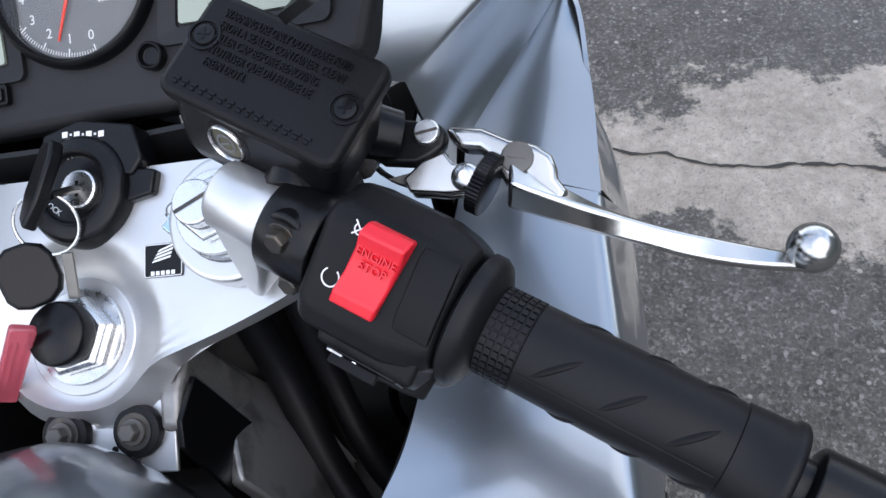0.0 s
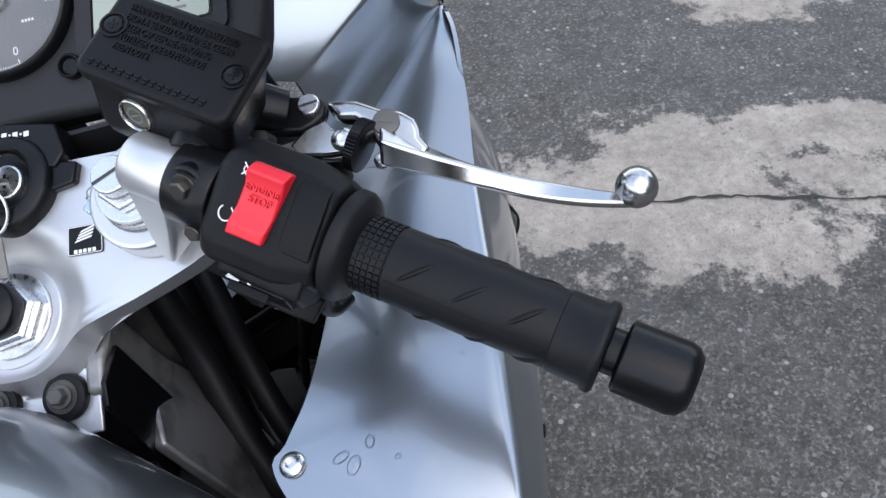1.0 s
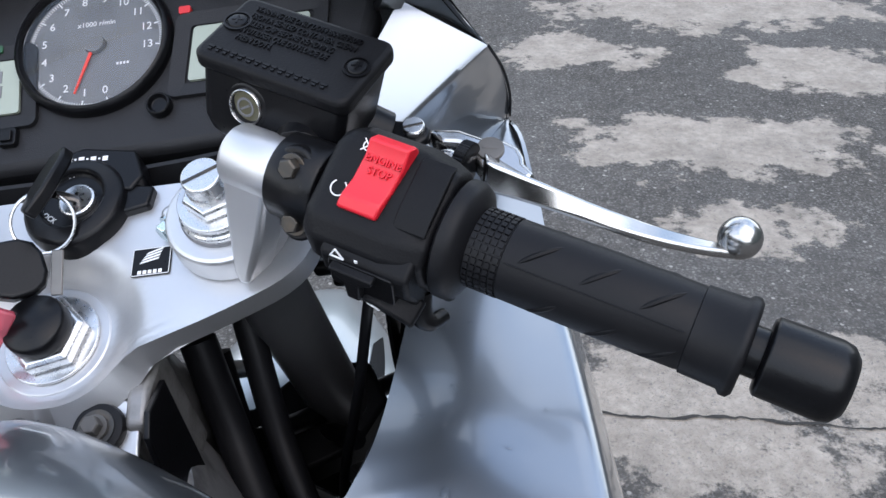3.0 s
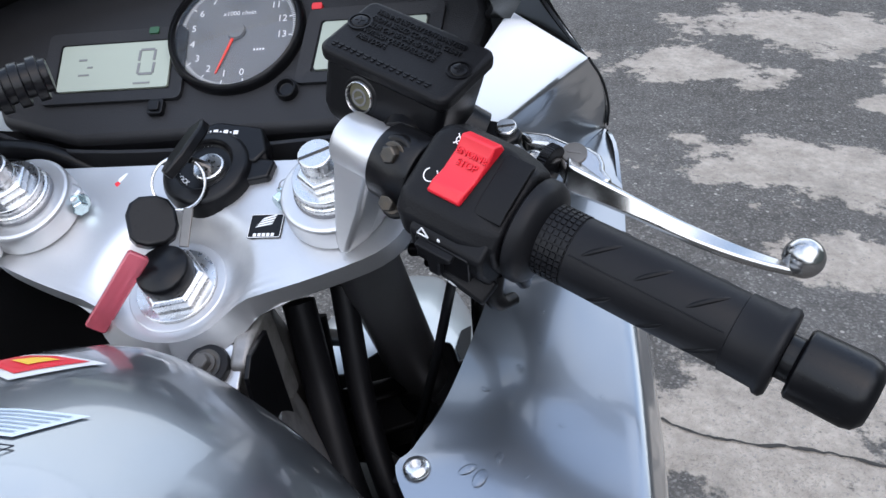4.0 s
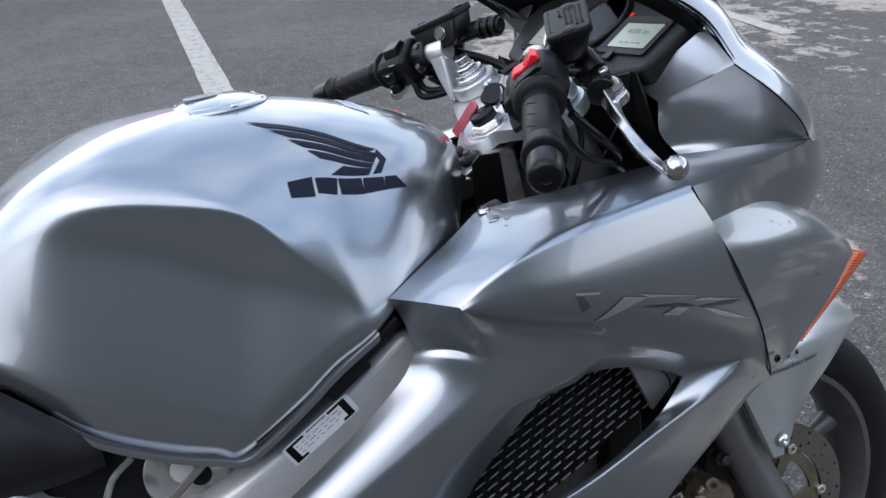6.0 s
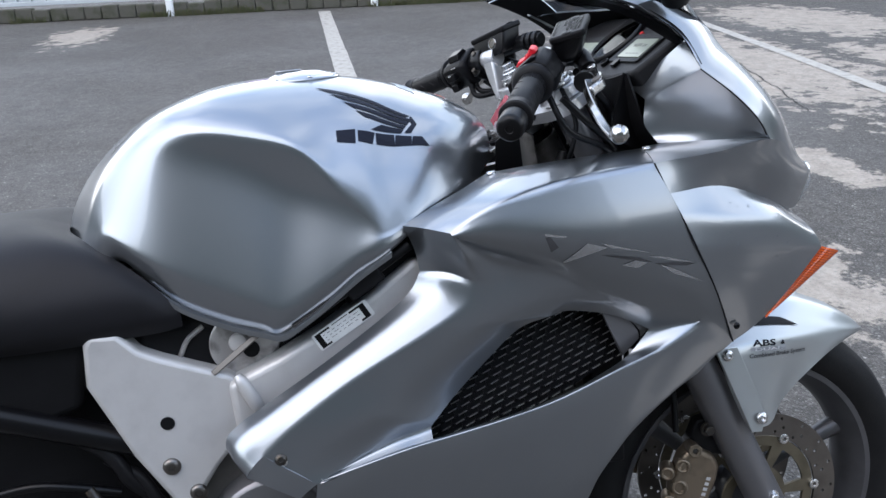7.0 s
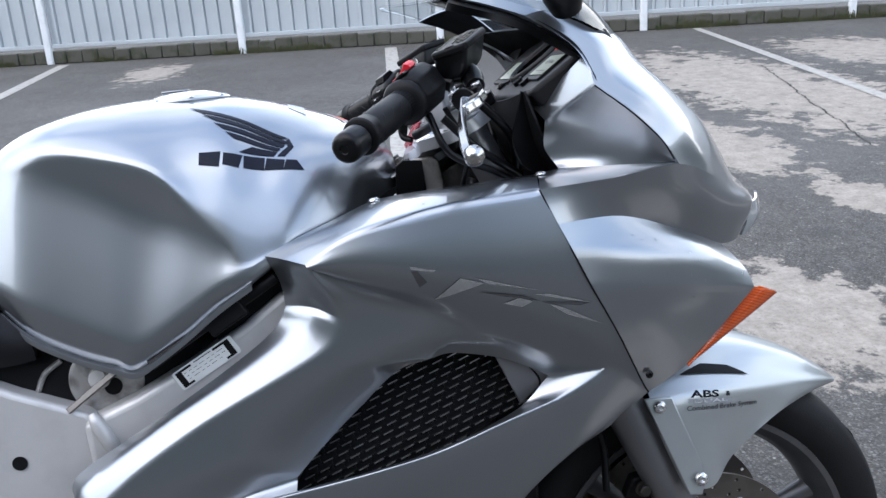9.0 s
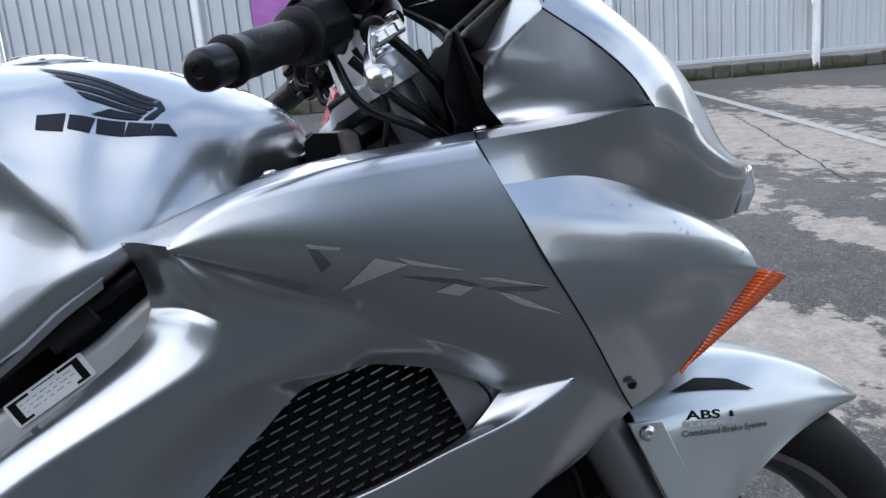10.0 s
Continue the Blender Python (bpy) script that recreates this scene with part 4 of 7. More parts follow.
for (x0, y0), (x1, y1) in zip(o, o[1:] + o[:1]):
    tube(bm, [STEER @ Vector((0.056 + x0, 0.033 + y0, 0.0011)), STEER @ Vector((0.056 + x1, 0.033 + y1, 0.0011))], 0.00022, 6, 1)
part("emblem_border", bm, WHITE, clamp)

GRIP0 = Vector((0.147, 0.395, 1.03))
GRIPDIR = unit(Vector((0.348, 0.288, 0.975)) - GRIP0)
GRIP = axes(GRIP0, GRIPDIR, (0, -0.68, 0.73))
RES = axes((0.1525, 0.4295, 1.0765), (0.116, -0.315, 0.941), (0.064, -0.033, -0.019))


def bolt(name, m, r, h, mat, parent, hexed=True, label=""):
    bm = mesh()
    lathe(bm, m, [(0, 0), (r * 1.35, 0), (r * 1.35, h * 0.3), (0, h * 0.3)], 24)
    lathe(bm, m, [(0, h * 0.3), (r, h * 0.3), (r, h * 0.9), (r * 0.85, h), (0, h)], 6 if hexed else 24)
    return part(name, bm, mat, parent, label, sharp=25, bevel=0.0002)


def cap_screw(name, m, r, mat, parent, label=""):
    """A round-headed screw with a hexagon socket."""
    bm = mesh()
    lathe(bm, m, [(0, 0), (r * 1.0, 0), (r * 1.0, 0.0006), (r * 0.92, r * 0.25), (r * 0.7, r * 0.42), (r * 0.42, r * 0.48), (r * 0.42, r * 0.1), (0, r * 0.1)], 24)
    return part(name, bm, mat, parent, label, sharp=50)


def clip_on(sx):
    """The alloy bar clamp on the fork with its cap."""
    M = mirror(sx) @ STEER @ pose(FORK_X, FORK_Y, 0)
    bm = mesh()
    lathe(bm, M, [(0.0205, 0.0005), (0.0305, 0.0005), (0.0310, 0.003), (0.0302, 0.016), (0.0288, 0.0175), (0.0205, 0.0175), (0.0205, 0.0005)], 48)
    ob = part("bar_clamp", bm, ALLOY, bike, "satin alloy clip-on bar clamp", bevel=0.001)
    bm = mesh()
    # the arm runs down from the bar, flat towards the rider, and narrows
    arm = mirror(sx) @ GRIP @ Matrix(((-0.80, 0, 0.60, 0), (0.60, 0, 0.80, 0), (0, 1, 0, 0), (0, 0, 0, 1)))
    slab(bm, arm, [(-0.004, -0.031), (0.030, -0.031), (0.060, -0.030), (0.067, -0.027), (0.066, -0.021), (0.034, -0.012), (-0.004, -0.005)], -0.008, 0.0135)
    part("riser", bm, ALLOY, ob, bevel=0.0035, segs=3)
    bm = mesh()
    lathe(bm, mirror(sx) @ GRIP, [(0, -0.0325), (0.0132, -0.0325), (0.0150, -0.030), (0.0152, -0.006), (0.0145, -0.004), (0, -0.004)], 44)
    part("bar_socket", bm, ALLOY, ob, bevel=0.0006)
    bm = mesh()
    lathe(bm, M, [(0, 0.0176), (0.0205, 0.0176), (0.0208, 0.0190), (0.0208, 0.0225), (0.0192, 0.0240), (0.0192, 0.0255), (0.0196, 0.0262), (0.0192, 0.0290), (0.0, 0.0290)], 48)
    cap = part("fork_cap", bm, STEEL, bike, "plated fork cap with slotted adjuster", bevel=0.0004)
    bm = mesh()
    lathe(bm, M @ pose(0, 0, 0, 0, 0, 20), [(0, 0.0291), (0.0140, 0.0291), (0.0146, 0.0300), (0.0146, 0.0350), (0.0135, 0.0362), (0, 0.0378)], 6)
    part("hexagon", bm, STEEL, cap, sharp=20, bevel=0.0004)
    bm = mesh()
    lathe(bm, M, [(0, 0.0363), (0.0105, 0.0363), (0.0105, 0.040), (0.0100, 0.0405), (0.0100, 0.0480), (0.0092, 0.0488), (0, 0.0488)], 36)
    part("adjuster", bm, STEEL, cap, bevel=0.0003)
    bm = mesh()
    block(bm, M @ pose(0, 0, 0.0486, 0, 0, 25), 0.0185, 0.0016, 0.0012)
    part("slot", bm, DARKSTEEL, cap)
    lug = mirror(sx) @ STEER @ pose(0.0665, 0.0535, 0.0065)
    bm = mesh()
    slab(bm, lug @ pose(0.004, 0, 0, 0, 0, 30), rounded(0.013, 0.013, 0.004), -0.008, 0.006)
    part("pinch_lug", bm, ALLOY, ob, bevel=0.002)
    bolt("pinch_bolt", lug @ pose(0.001, -0.003, -0.001, 82, 0, -40), 0.0052, 0.008, ZINC, ob, True, "bright plated pinch bolt")
    return ob


for sx in (1, -1):
    clip_on(sx)


def knobs(bm, m, r, s0, s1, rows, count):
    """Rows of small raised blocks round a grip."""
    for i in range(rows):
        s = s0 + (s1 - s0) * (i + 0.5) / rows
        for k in range(count):
            a = 2 * math.pi * k / count
            q = m @ Matrix.Rotation(a, 4, "Z") @ pose(r, 0, s)
            block(bm, q, 0.0016, 2 * math.pi * r / count * 0.72, (s1 - s0) / rows * 0.7)


def grip(sx, name, label):
    M = mirror(sx) @ GRIP
    bm = mesh()
    lathe(bm, M, [(0.011, 0.078), (0.0235, 0.078), (0.0255, 0.0795), (0.0255, 0.0835), (0.0235, 0.0865), (0.0195, 0.0885), (0.0165, 0.0895), (0.0163, 0.104), (0.0170, 0.1045), (0.0173, 0.14), (0.0170, 0.1775), (0.0168, 0.178), (0.0168, 0.1788), (0.0176, 0.1792), (0.0180, 0.194), (0.0196, 0.1955), (0.0196, 0.198), (0.0180, 0.1995), (0.010, 0.1995), (0.010, 0.078), (0.011, 0.078)], 56)
    g = part(name, bm, RUBBER, bike, label, sharp=50)
    bm = mesh()
    knobs(bm, M, 0.0164, 0.0895, 0.104, 5, 34)
    ob = part("knurling", bm, RUBBER, g)
    ob["kind"] = "stuff"
    # slanting grooves with raised lips
    for a0, s0 in ((-8, 0.112), (-8, 0.136), (-8, 0.160), (70, 0.118), (70, 0.142), (70, 0.164), (-100, 0.118), (-100, 0.142), (-100, 0.164), (172, 0.112), (172, 0.136), (172, 0.160)):
        bm = mesh()
        pts = []
        for k in np.linspace(0, 1, 6):
            a = radians(a0 + 44 * (0.5 - k))
            pts.append(M @ Vector((0.0166 * math.cos(a), 0.0166 * math.sin(a), s0 - 0.001 + 0.014 * k)))
        tube(bm, pts, [0.0005, 0.0012, 0.0014, 0.0014, 0.0012, 0.0005], 8, 3)
        part("groove", bm, MATT, g)
    bm = mesh()
    tube(bm, [M @ Vector((0.0172 * math.cos(radians(20)), 0.0172 * math.sin(radians(20)), s)) for s in (0.106, 0.14, 0.177)], 0.0004, 6, 2)
    part("mould_line", bm, RUBBER, g)
    bm = mesh()
    lathe(bm, M, [(0, 0.1996), (0.0098, 0.1996), (0.0098, 0.205), (0.0138, 0.2052), (0.0154, 0.2064), (0.0156, 0.229), (0.0146, 0.2330), (0.0112, 0.2360), (0.0045, 0.2365), (0.0045, 0.2350), (0, 0.2350)], 48)
    part("bar_end", bm, BLACK, bike, "black bar-end weight", sharp=50, bevel=0.0004)
    return g


grip(1, "throttle_grip", "black rubber throttle grip with slanting grooves")
grip(-1, "left_grip", "black rubber left grip with slanting grooves")


def reservoir(sx, label, text):
    here = RES if sx > 0 else RES @ pose(0, -0.018, 0.006)
    M = mirror(sx) @ here
    bm = mesh()
    rings = []
    for h, k, rr in ((-0.0385, 0.78, 0.010), (-0.035, 0.89, 0.010), (-0.030, 0.94, 0.008), (-0.012, 0.965, 0.007), (-0.0075, 0.97, 0.006)):
        rings.append([bm.verts.new(M @ Vector((x * k, y * k - (-h - 0.0075) * 0.45, h))) for x, y in rounded(0.078, 0.044, rr, 5)])
    for a, b in zip(rings, rings[1:]):
        for i in range(len(a)):
            j = (i + 1) % len(a)
            bm.faces.new((a[i], a[j], b[j], b[i]))
    bm.faces.new(rings[0][::-1])
    bm.faces.new(rings[-1])
    r = part("fluid_reservoir", bm, BLACK, bike, label, sharp=40, bevel=0.001)
    bm = mesh()
    slab(bm, M, rounded(0.080, 0.046, 0.006, 5), -0.0095, -0.0005)
    cap = part("cap", bm, MATT, r, "black moulded cap with raised warning text", bevel=0.0028, segs=3)
    for x, y in ((-0.0325, 0.0035), (0.0325, 0.0)):
        bm = mesh()
        lathe(bm, M @ pose(x, y, 0), [(0, 0.0), (0.0046, 0.0), (0.0042, 0.0006), (0.0024, 0.0010), (0, 0.0011)], 20)
        lathe(bm, M @ pose(x, y, 0), [(0.0056, -0.0006), (0.0066, -0.0006), (0.0066, 0.0005), (0.0056, 0.0005), (0.0056, -0.0006)], 24)
        for turn in (20, 110):
            block(bm, M @ pose(x, y, 0.0011, 0, 0, turn), 0.005, 0.0009, 0.0004)
        part("cap_screw", bm, BLACK, r)
    if text:
        lines = ["WARNING USE ONLY DOT4 BRAKE FLUID", "FROM A SEALED CONTAINER. CLEAN", "FILLER CAP BEFORE REMOVING", "N'UTILISER QUE DU FLUIDE DE", "FREIN DOT4."]
        for k, line in enumerate(lines):
            words("raised_text", line, M @ pose(-0.0300 + 0.0008 * k, 0.0150 - 0.0052 * k, -0.0003), 0.0050, BLACK, cap, 0.0006, "LEFT", 0.60 if k < 1 else 0.66)
        bm = mesh()
        x = -0.034
        while x < 0.028:
            w = random.uniform(0.0022, 0.0034)
            block(bm, M @ pose(x + w / 2, -0.0160, -0.0002), w, 0.0012, 0.0008)
            block(bm, M @ pose(x + w / 2, -0.0178, -0.0002), w * 0.6, 0.0012, 0.0008)
            x += w + 0.0013
        part("raised_lettering", bm, BLACK, cap)["kind"] = "stuff"
    # sight glass on the face towards the rider
    G = mirror(sx) @ axes(here @ Vector((-0.0115, -0.0250, -0.0200)), RES.to_3x3() @ Vector((-0.02, -0.93, 0.36)), RES.to_3x3() @ Vector((1, 0, 0)))
    bm = mesh()
    lathe(bm, G, [(0.0070, -0.004), (0.0118, -0.004), (0.0112, 0.0012), (0.0100, 0.0018), (0.0088, 0.0016), (0.0070, 0.0012), (0.0070, -0.004)], 40)
    part("window_collar", bm, BLACK, r, bevel=0.0003)
    bm = mesh()
    lathe(bm, G, [(0.0076, 0.0012), (0.0086, 0.0012), (0.0085, 0.0026), (0.0081, 0.0029), (0.0076, 0.0020), (0.0076, 0.0012)], 40)
    part("window_ring", bm, STEEL, r, "bright ring of fluid sight glass", sharp=50)
    bm = mesh()
    lathe(bm, G, [(0, 0.0018), (0.005, 0.0017), (0.0075, 0.0015), (0.0075, 0.0), (0, 0)], 32)
    part("window_pane", bm, OLIVE, r, "olive fluid sight window", sharp=60)
    bm = mesh()
    lathe(bm, G, [(0.0034, 0.0018), (0.0046, 0.0018), (0.0045, 0.0021), (0.0035, 0.0021), (0.0034, 0.0018)], 28)
    block(bm, G @ pose(0, 0, 0.0020, 0, 0, 35), 0.0056, 0.0010, 0.0004)
    part("level_mark", bm, MIDGREY, r)
    # neck down to the bar and its clamp
    C = mirror(sx) @ GRIP
    bm = mesh()
    lathe(bm, C, [(0.0112, -0.0045), (0.0185, -0.0045), (0.0195, -0.003), (0.0195, 0.018), (0.0185, 0.0195), (0.0112, 0.0195), (0.0112, -0.0045)], 40)
    ears = [mirror(sx) @ axes(p, (-0.35, -0.85, 0.35)) for p in ((0.151, 0.382, 1.041), (0.1465, 0.380, 1.016))]
    for q, reach in zip(ears, (0.042, 0.022)):
        lathe(bm, q, [(0, -reach), (0.0092, -reach), (0.0092, -0.001), (0.0084, 0), (0, 0)], 24)
    k = part("master_clamp", bm, BLACK, r, "black lever perch clamp", bevel=0.0012)
    for q in ears:
        bolt("clamp_bolt", q, 0.0046, 0.0070, DARKSTEEL, r, True, "dark worn hexagon bolt")
    bm = mesh()
    tube(bm, [mirror(sx) @ Vector(p) for p in ((0.150, 0.405, 1.035), (0.155, 0.425, 1.040), (0.163, 0.440, 1.035), (0.185, 0.442, 1.022))], [0.014, 0.0145, 0.013, 0.011], 16)
    part("cylinder_body", bm, BLACK, r, bevel=0.001)
    return r


reservoir(1, "black front brake fluid reservoir with sight glass", True)
reservoir(-1, "black clutch fluid reservoir with sight glass", False)

# right switch housing
HOUSE = [(0.021, -0.024), (0.0245, -0.018), (0.0245, 0.016), (0.020, 0.0245), (0.004, 0.029), (-0.016, 0.027), (-0.025, 0.014), (-0.026, -0.012), (-0.014, -0.028), (0.008, -0.031)]


def housing(sx, label):
    M = mirror(sx) @ GRIP
    bm = mesh()
    rings = []
    for s, k in ((0.0215, 0.80), (0.0235, 0.93), (0.028, 1.0), (0.060, 1.0), (0.070, 0.93), (0.0770, 0.84)):
        rings.append([bm.verts.new(M @ Vector((x * k, y * k, s))) for x, y in HOUSE])
    for a, b in zip(rings, rings[1:]):
        for i in range(len(a)):
            j = (i + 1) % len(a)
            bm.faces.new((a[i], a[j], b[j], b[i]))
    bm.faces.new(rings[0][::-1])
    bm.faces.new(rings[-1])
    return part("switch_housing", bm, MATT, bike, label, sharp=20, bevel=0.0022, segs=3)


house = housing(1, "black right switch housing with red stop switch")
M = GRIP
bm = mesh()
# a rocker: a slanted block with a dished middle
prof = [(-0.0225, 0.0285), (-0.0185, 0.0330), (-0.0125, 0.0288), (-0.002, 0.0270), (0.0055, 0.0285), (0.0105, 0.0268)]
vs = []
for v, nrm in prof:
    shear = -0.00065 * (v + 0.0215) / 0.03
    vs.append([bm.verts.new(M @ Vector((x, v, s + shear * 6))) for s, x in ((0.0405, 0.0238), (0.0405, nrm), (0.0585, nrm), (0.0585, 0.0238))])
for a, b in zip(vs, vs[1:]):
    for i in range(4):
        bm.faces.new((a[i], a[(i + 1) % 4], b[(i + 1) % 4], b[i]))
bm.faces.new(vs[0][::-1])
bm.faces.new(vs[-1])
kill = part("stop_switch", bm, RED, house, "red engine stop rocker switch", bevel=0.0010, sharp=28)
FACE = M @ Matrix(((0, 0, 1, 0.0290), (0, -1, 0, -0.0085), (1, 0, 0, 0.0485), (0, 0, 0, 1)))
words("raised_text", "ENGINE", FACE @ pose(0, 0.0034, 0.0002), 0.0046, RED, kill, 0.0006)
words("raised_text", "STOP", FACE @ pose(0, -0.0014, -0.0006), 0.0046, RED, kill, 0.0006)
SURF = M @ Matrix(((0, 0, 1, 0.0248), (0, -1, 0, 0), (1, 0, 0, 0), (0, 0, 0, 1)))


def arc_mark(m, r, a0, a1, w, mat, parent, name="run_mark"):
    bm = mesh()
    tube(bm, [m @ Vector((r * math.cos(radians(a)), r * math.sin(radians(a)), 0)) for a in np.linspace(a0, a1, 13)], w, 6, 2)
    return part(name, bm, mat, parent)


arc_mark(SURF @ pose(0.0335, -0.003, 0), 0.0034, -230, 60, 0.00032, WHITE, house)
arc_mark(SURF @ pose(0.0375, 0.0175, 0), 0.0022, -230, 60, 0.00028, WHITE, house, "off_mark")
bm = mesh()
for a in (45, 135):
    block(bm, SURF @ pose(0.0375, 0.0175, 0, 0, 0, a), 0.0075, 0.0005, 0.0004)
part("off_cross", bm, WHITE, house)
# hazard slider and starter button on the lower face
bm = mesh()
slab(bm, M, [(0.0195, 0.018), (0.0185, 0.0285), (0.008, 0.0325), (-0.010, 0.0315), (-0.019, 0.022), (-0.012, 0.012)], 0.034, 0.0745)
part("housing_base", bm, MATT, house, bevel=0.0022, segs=3)
LOW = M @ axes((0.0125, 0.0312, 0.0575), (0.40, 0.92, 0), (0, 0, 1))
bm = mesh()
for p, q in (((-0.0165, 0.0085), (-0.0135, 0.0136)), ((-0.0135, 0.0136), (-0.0105, 0.0085)), ((-0.0105, 0.0085), (-0.0165, 0.0085))):
    tube(bm, [LOW @ Vector((*p, 0.0010)), LOW @ Vector((*q, 0.0010))], 0.0004, 6, 1)
block(bm, LOW @ pose(-0.0045, 0.0105, 0.001), 0.0014, 0.0014, 0.0004)
part("hazard_mark", bm, WHITE, house)
bm = mesh()
slab(bm, LOW @ pose(-0.004, -0.003, 0), rounded(0.030, 0.016, 0.002), -0.006, 0.0006)
part("slider_recess", bm, BLACK, house, bevel=0.0005)
bm = mesh()
slab(bm, LOW @ pose(-0.006, -0.003, 0), [(-0.003, -0.008), (0.003, -0.008), (0.0035, 0.002), (0.010, 0.006), (0.010, 0.0085), (-0.010, 0.0085), (-0.010, 0.006), (-0.0035, 0.002)], 0.0007, 0.005)
part("hazard_slider", bm, MATT, house, "black hazard slider", bevel=0.0008)
START = M @ axes((-0.0045, 0.0325, 0.060), (0.02, 0.97, -0.1), (0, 0, 1))
bm = mesh()
slab(bm, START, [(-0.013, 0.006), (-0.004, 0.0065), (0.008, 0.003), (0.016, -0.003), (0.015, -0.008), (0.006, -0.008), (-0.008, -0.005), (-0.013, 0.0)], -0.006, 0.0065)
sb = part("starter_button", bm, MATT, house, "black starter button", bevel=0.0012)
arc_mark(START @ pose(-0.002, 0.0, 0.0067), 0.0030, -200, 90, 0.0003, WHITE, sb, "start_mark")
bm = mesh()
tube(bm, [START @ Vector(p) for p in ((-0.0042, 0.0005, 0.0067), (-0.0030, -0.0012, 0.0067), (-0.0032, 0.0006, 0.0067), (-0.0018, -0.0014, 0.0067))], 0.0003, 6, 1)
part("start_bolt_mark", bm, WHITE, sb)
bm = mesh()
tube(bm, [M @ Vector(p) for p in ((-0.012, 0.024, 0.070), (-0.02, 0.032, 0.072), (-0.026, 0.034, 0.076), (-0.034, 0.028, 0.078))], [0.006, 0.0055, 0.004, 0.0035], 12)
part("cable_elbow", bm, BLACK, house)
bm = mesh()
slab(bm, M @ pose(0, 0, 0.0), [(0.0225, -0.022), (0.0255, -0.018), (0.0257, 0.004), (0.0240, 0.010), (0.0230, 0.010)], 0.061, 0.0755)
part("housing_lip", bm, MATT, house, bevel=0.001)

# left switch housing
house2 = housing(-1, "black left switch housing with slide switches")
M2 = mirror(-1) @ GRIP
bm = mesh()
slab(bm, M2, [(0.024, -0.014), (0.031, -0.012), (0.033, 0.006), (0.026, 0.012), (0.024, 0.012)], 0.034, 0.058)
part("dimmer_rocker", bm, BLACK, house2, bevel=0.0015)
LOW2 = M2 @ axes((0.012, 0.0275, 0.05), (0.35, 0.94, 0), (0, 0, 1))
bm = mesh()
slab(bm, LOW2 @ pose(0, -0.004, 0), rounded(0.020, 0.012, 0.003), -0.002, 0.008)
part("signal_slider", bm, BLACK, house2, bevel=0.001)
bm = mesh()
slab(bm, LOW2 @ pose(0.004, -0.022, -0.006), rounded(0.016, 0.012, 0.003), -0.002, 0.010)
part("horn_button", bm, BLACK, house2, bevel=0.001)
bm = mesh()
for k in range(3):
    block(bm, LOW2 @ pose(-0.012 + 0.004 * k, 0.0095, 0.001), 0.0022, 0.001, 0.0004)
block(bm, LOW2 @ pose(0.0, 0.0, 0.0085), 0.006, 0.0012, 0.0004)
part("print_marks", bm, WHITE, house2)
for y, z in ((-0.004, -0.02), (0.008, -0.026)):
    bm = mesh()
    tube(bm, [M2 @ Vector(p) for p in ((-0.015, 0.02 + y, 0.03), (-0.035, 0.03 + y, 0.02), (-0.05, 0.02, -0.02 + z))], 0.0045, 10)
    part("wire_loom", bm, MATT, house2)
bm = mesh()
tube(bm, [mirror(-1) @ Vector(p) for p in ((0.150, 0.42, 1.045), (0.10, 0.452, 1.058), (0.075, 0.468, 1.060))], [0.012, 0.011, 0.010], 14)
for s in (0.2, 0.5, 0.8):
    p = Vector((-0.105, 0.448, 1.056)).lerp(Vector((-0.075, 0.468, 1.060)), s)
    lathe(bm, axes(p, (0.8, 0.53, 0.05)), [(0, -0.003), (0.0135, -0.003), (0.0135, 0.003), (0, 0.003)], 20)
part("banjo_fitting", bm, BLACK, bike, "dark hose fitting on clutch cylinder", bevel=0.0006)


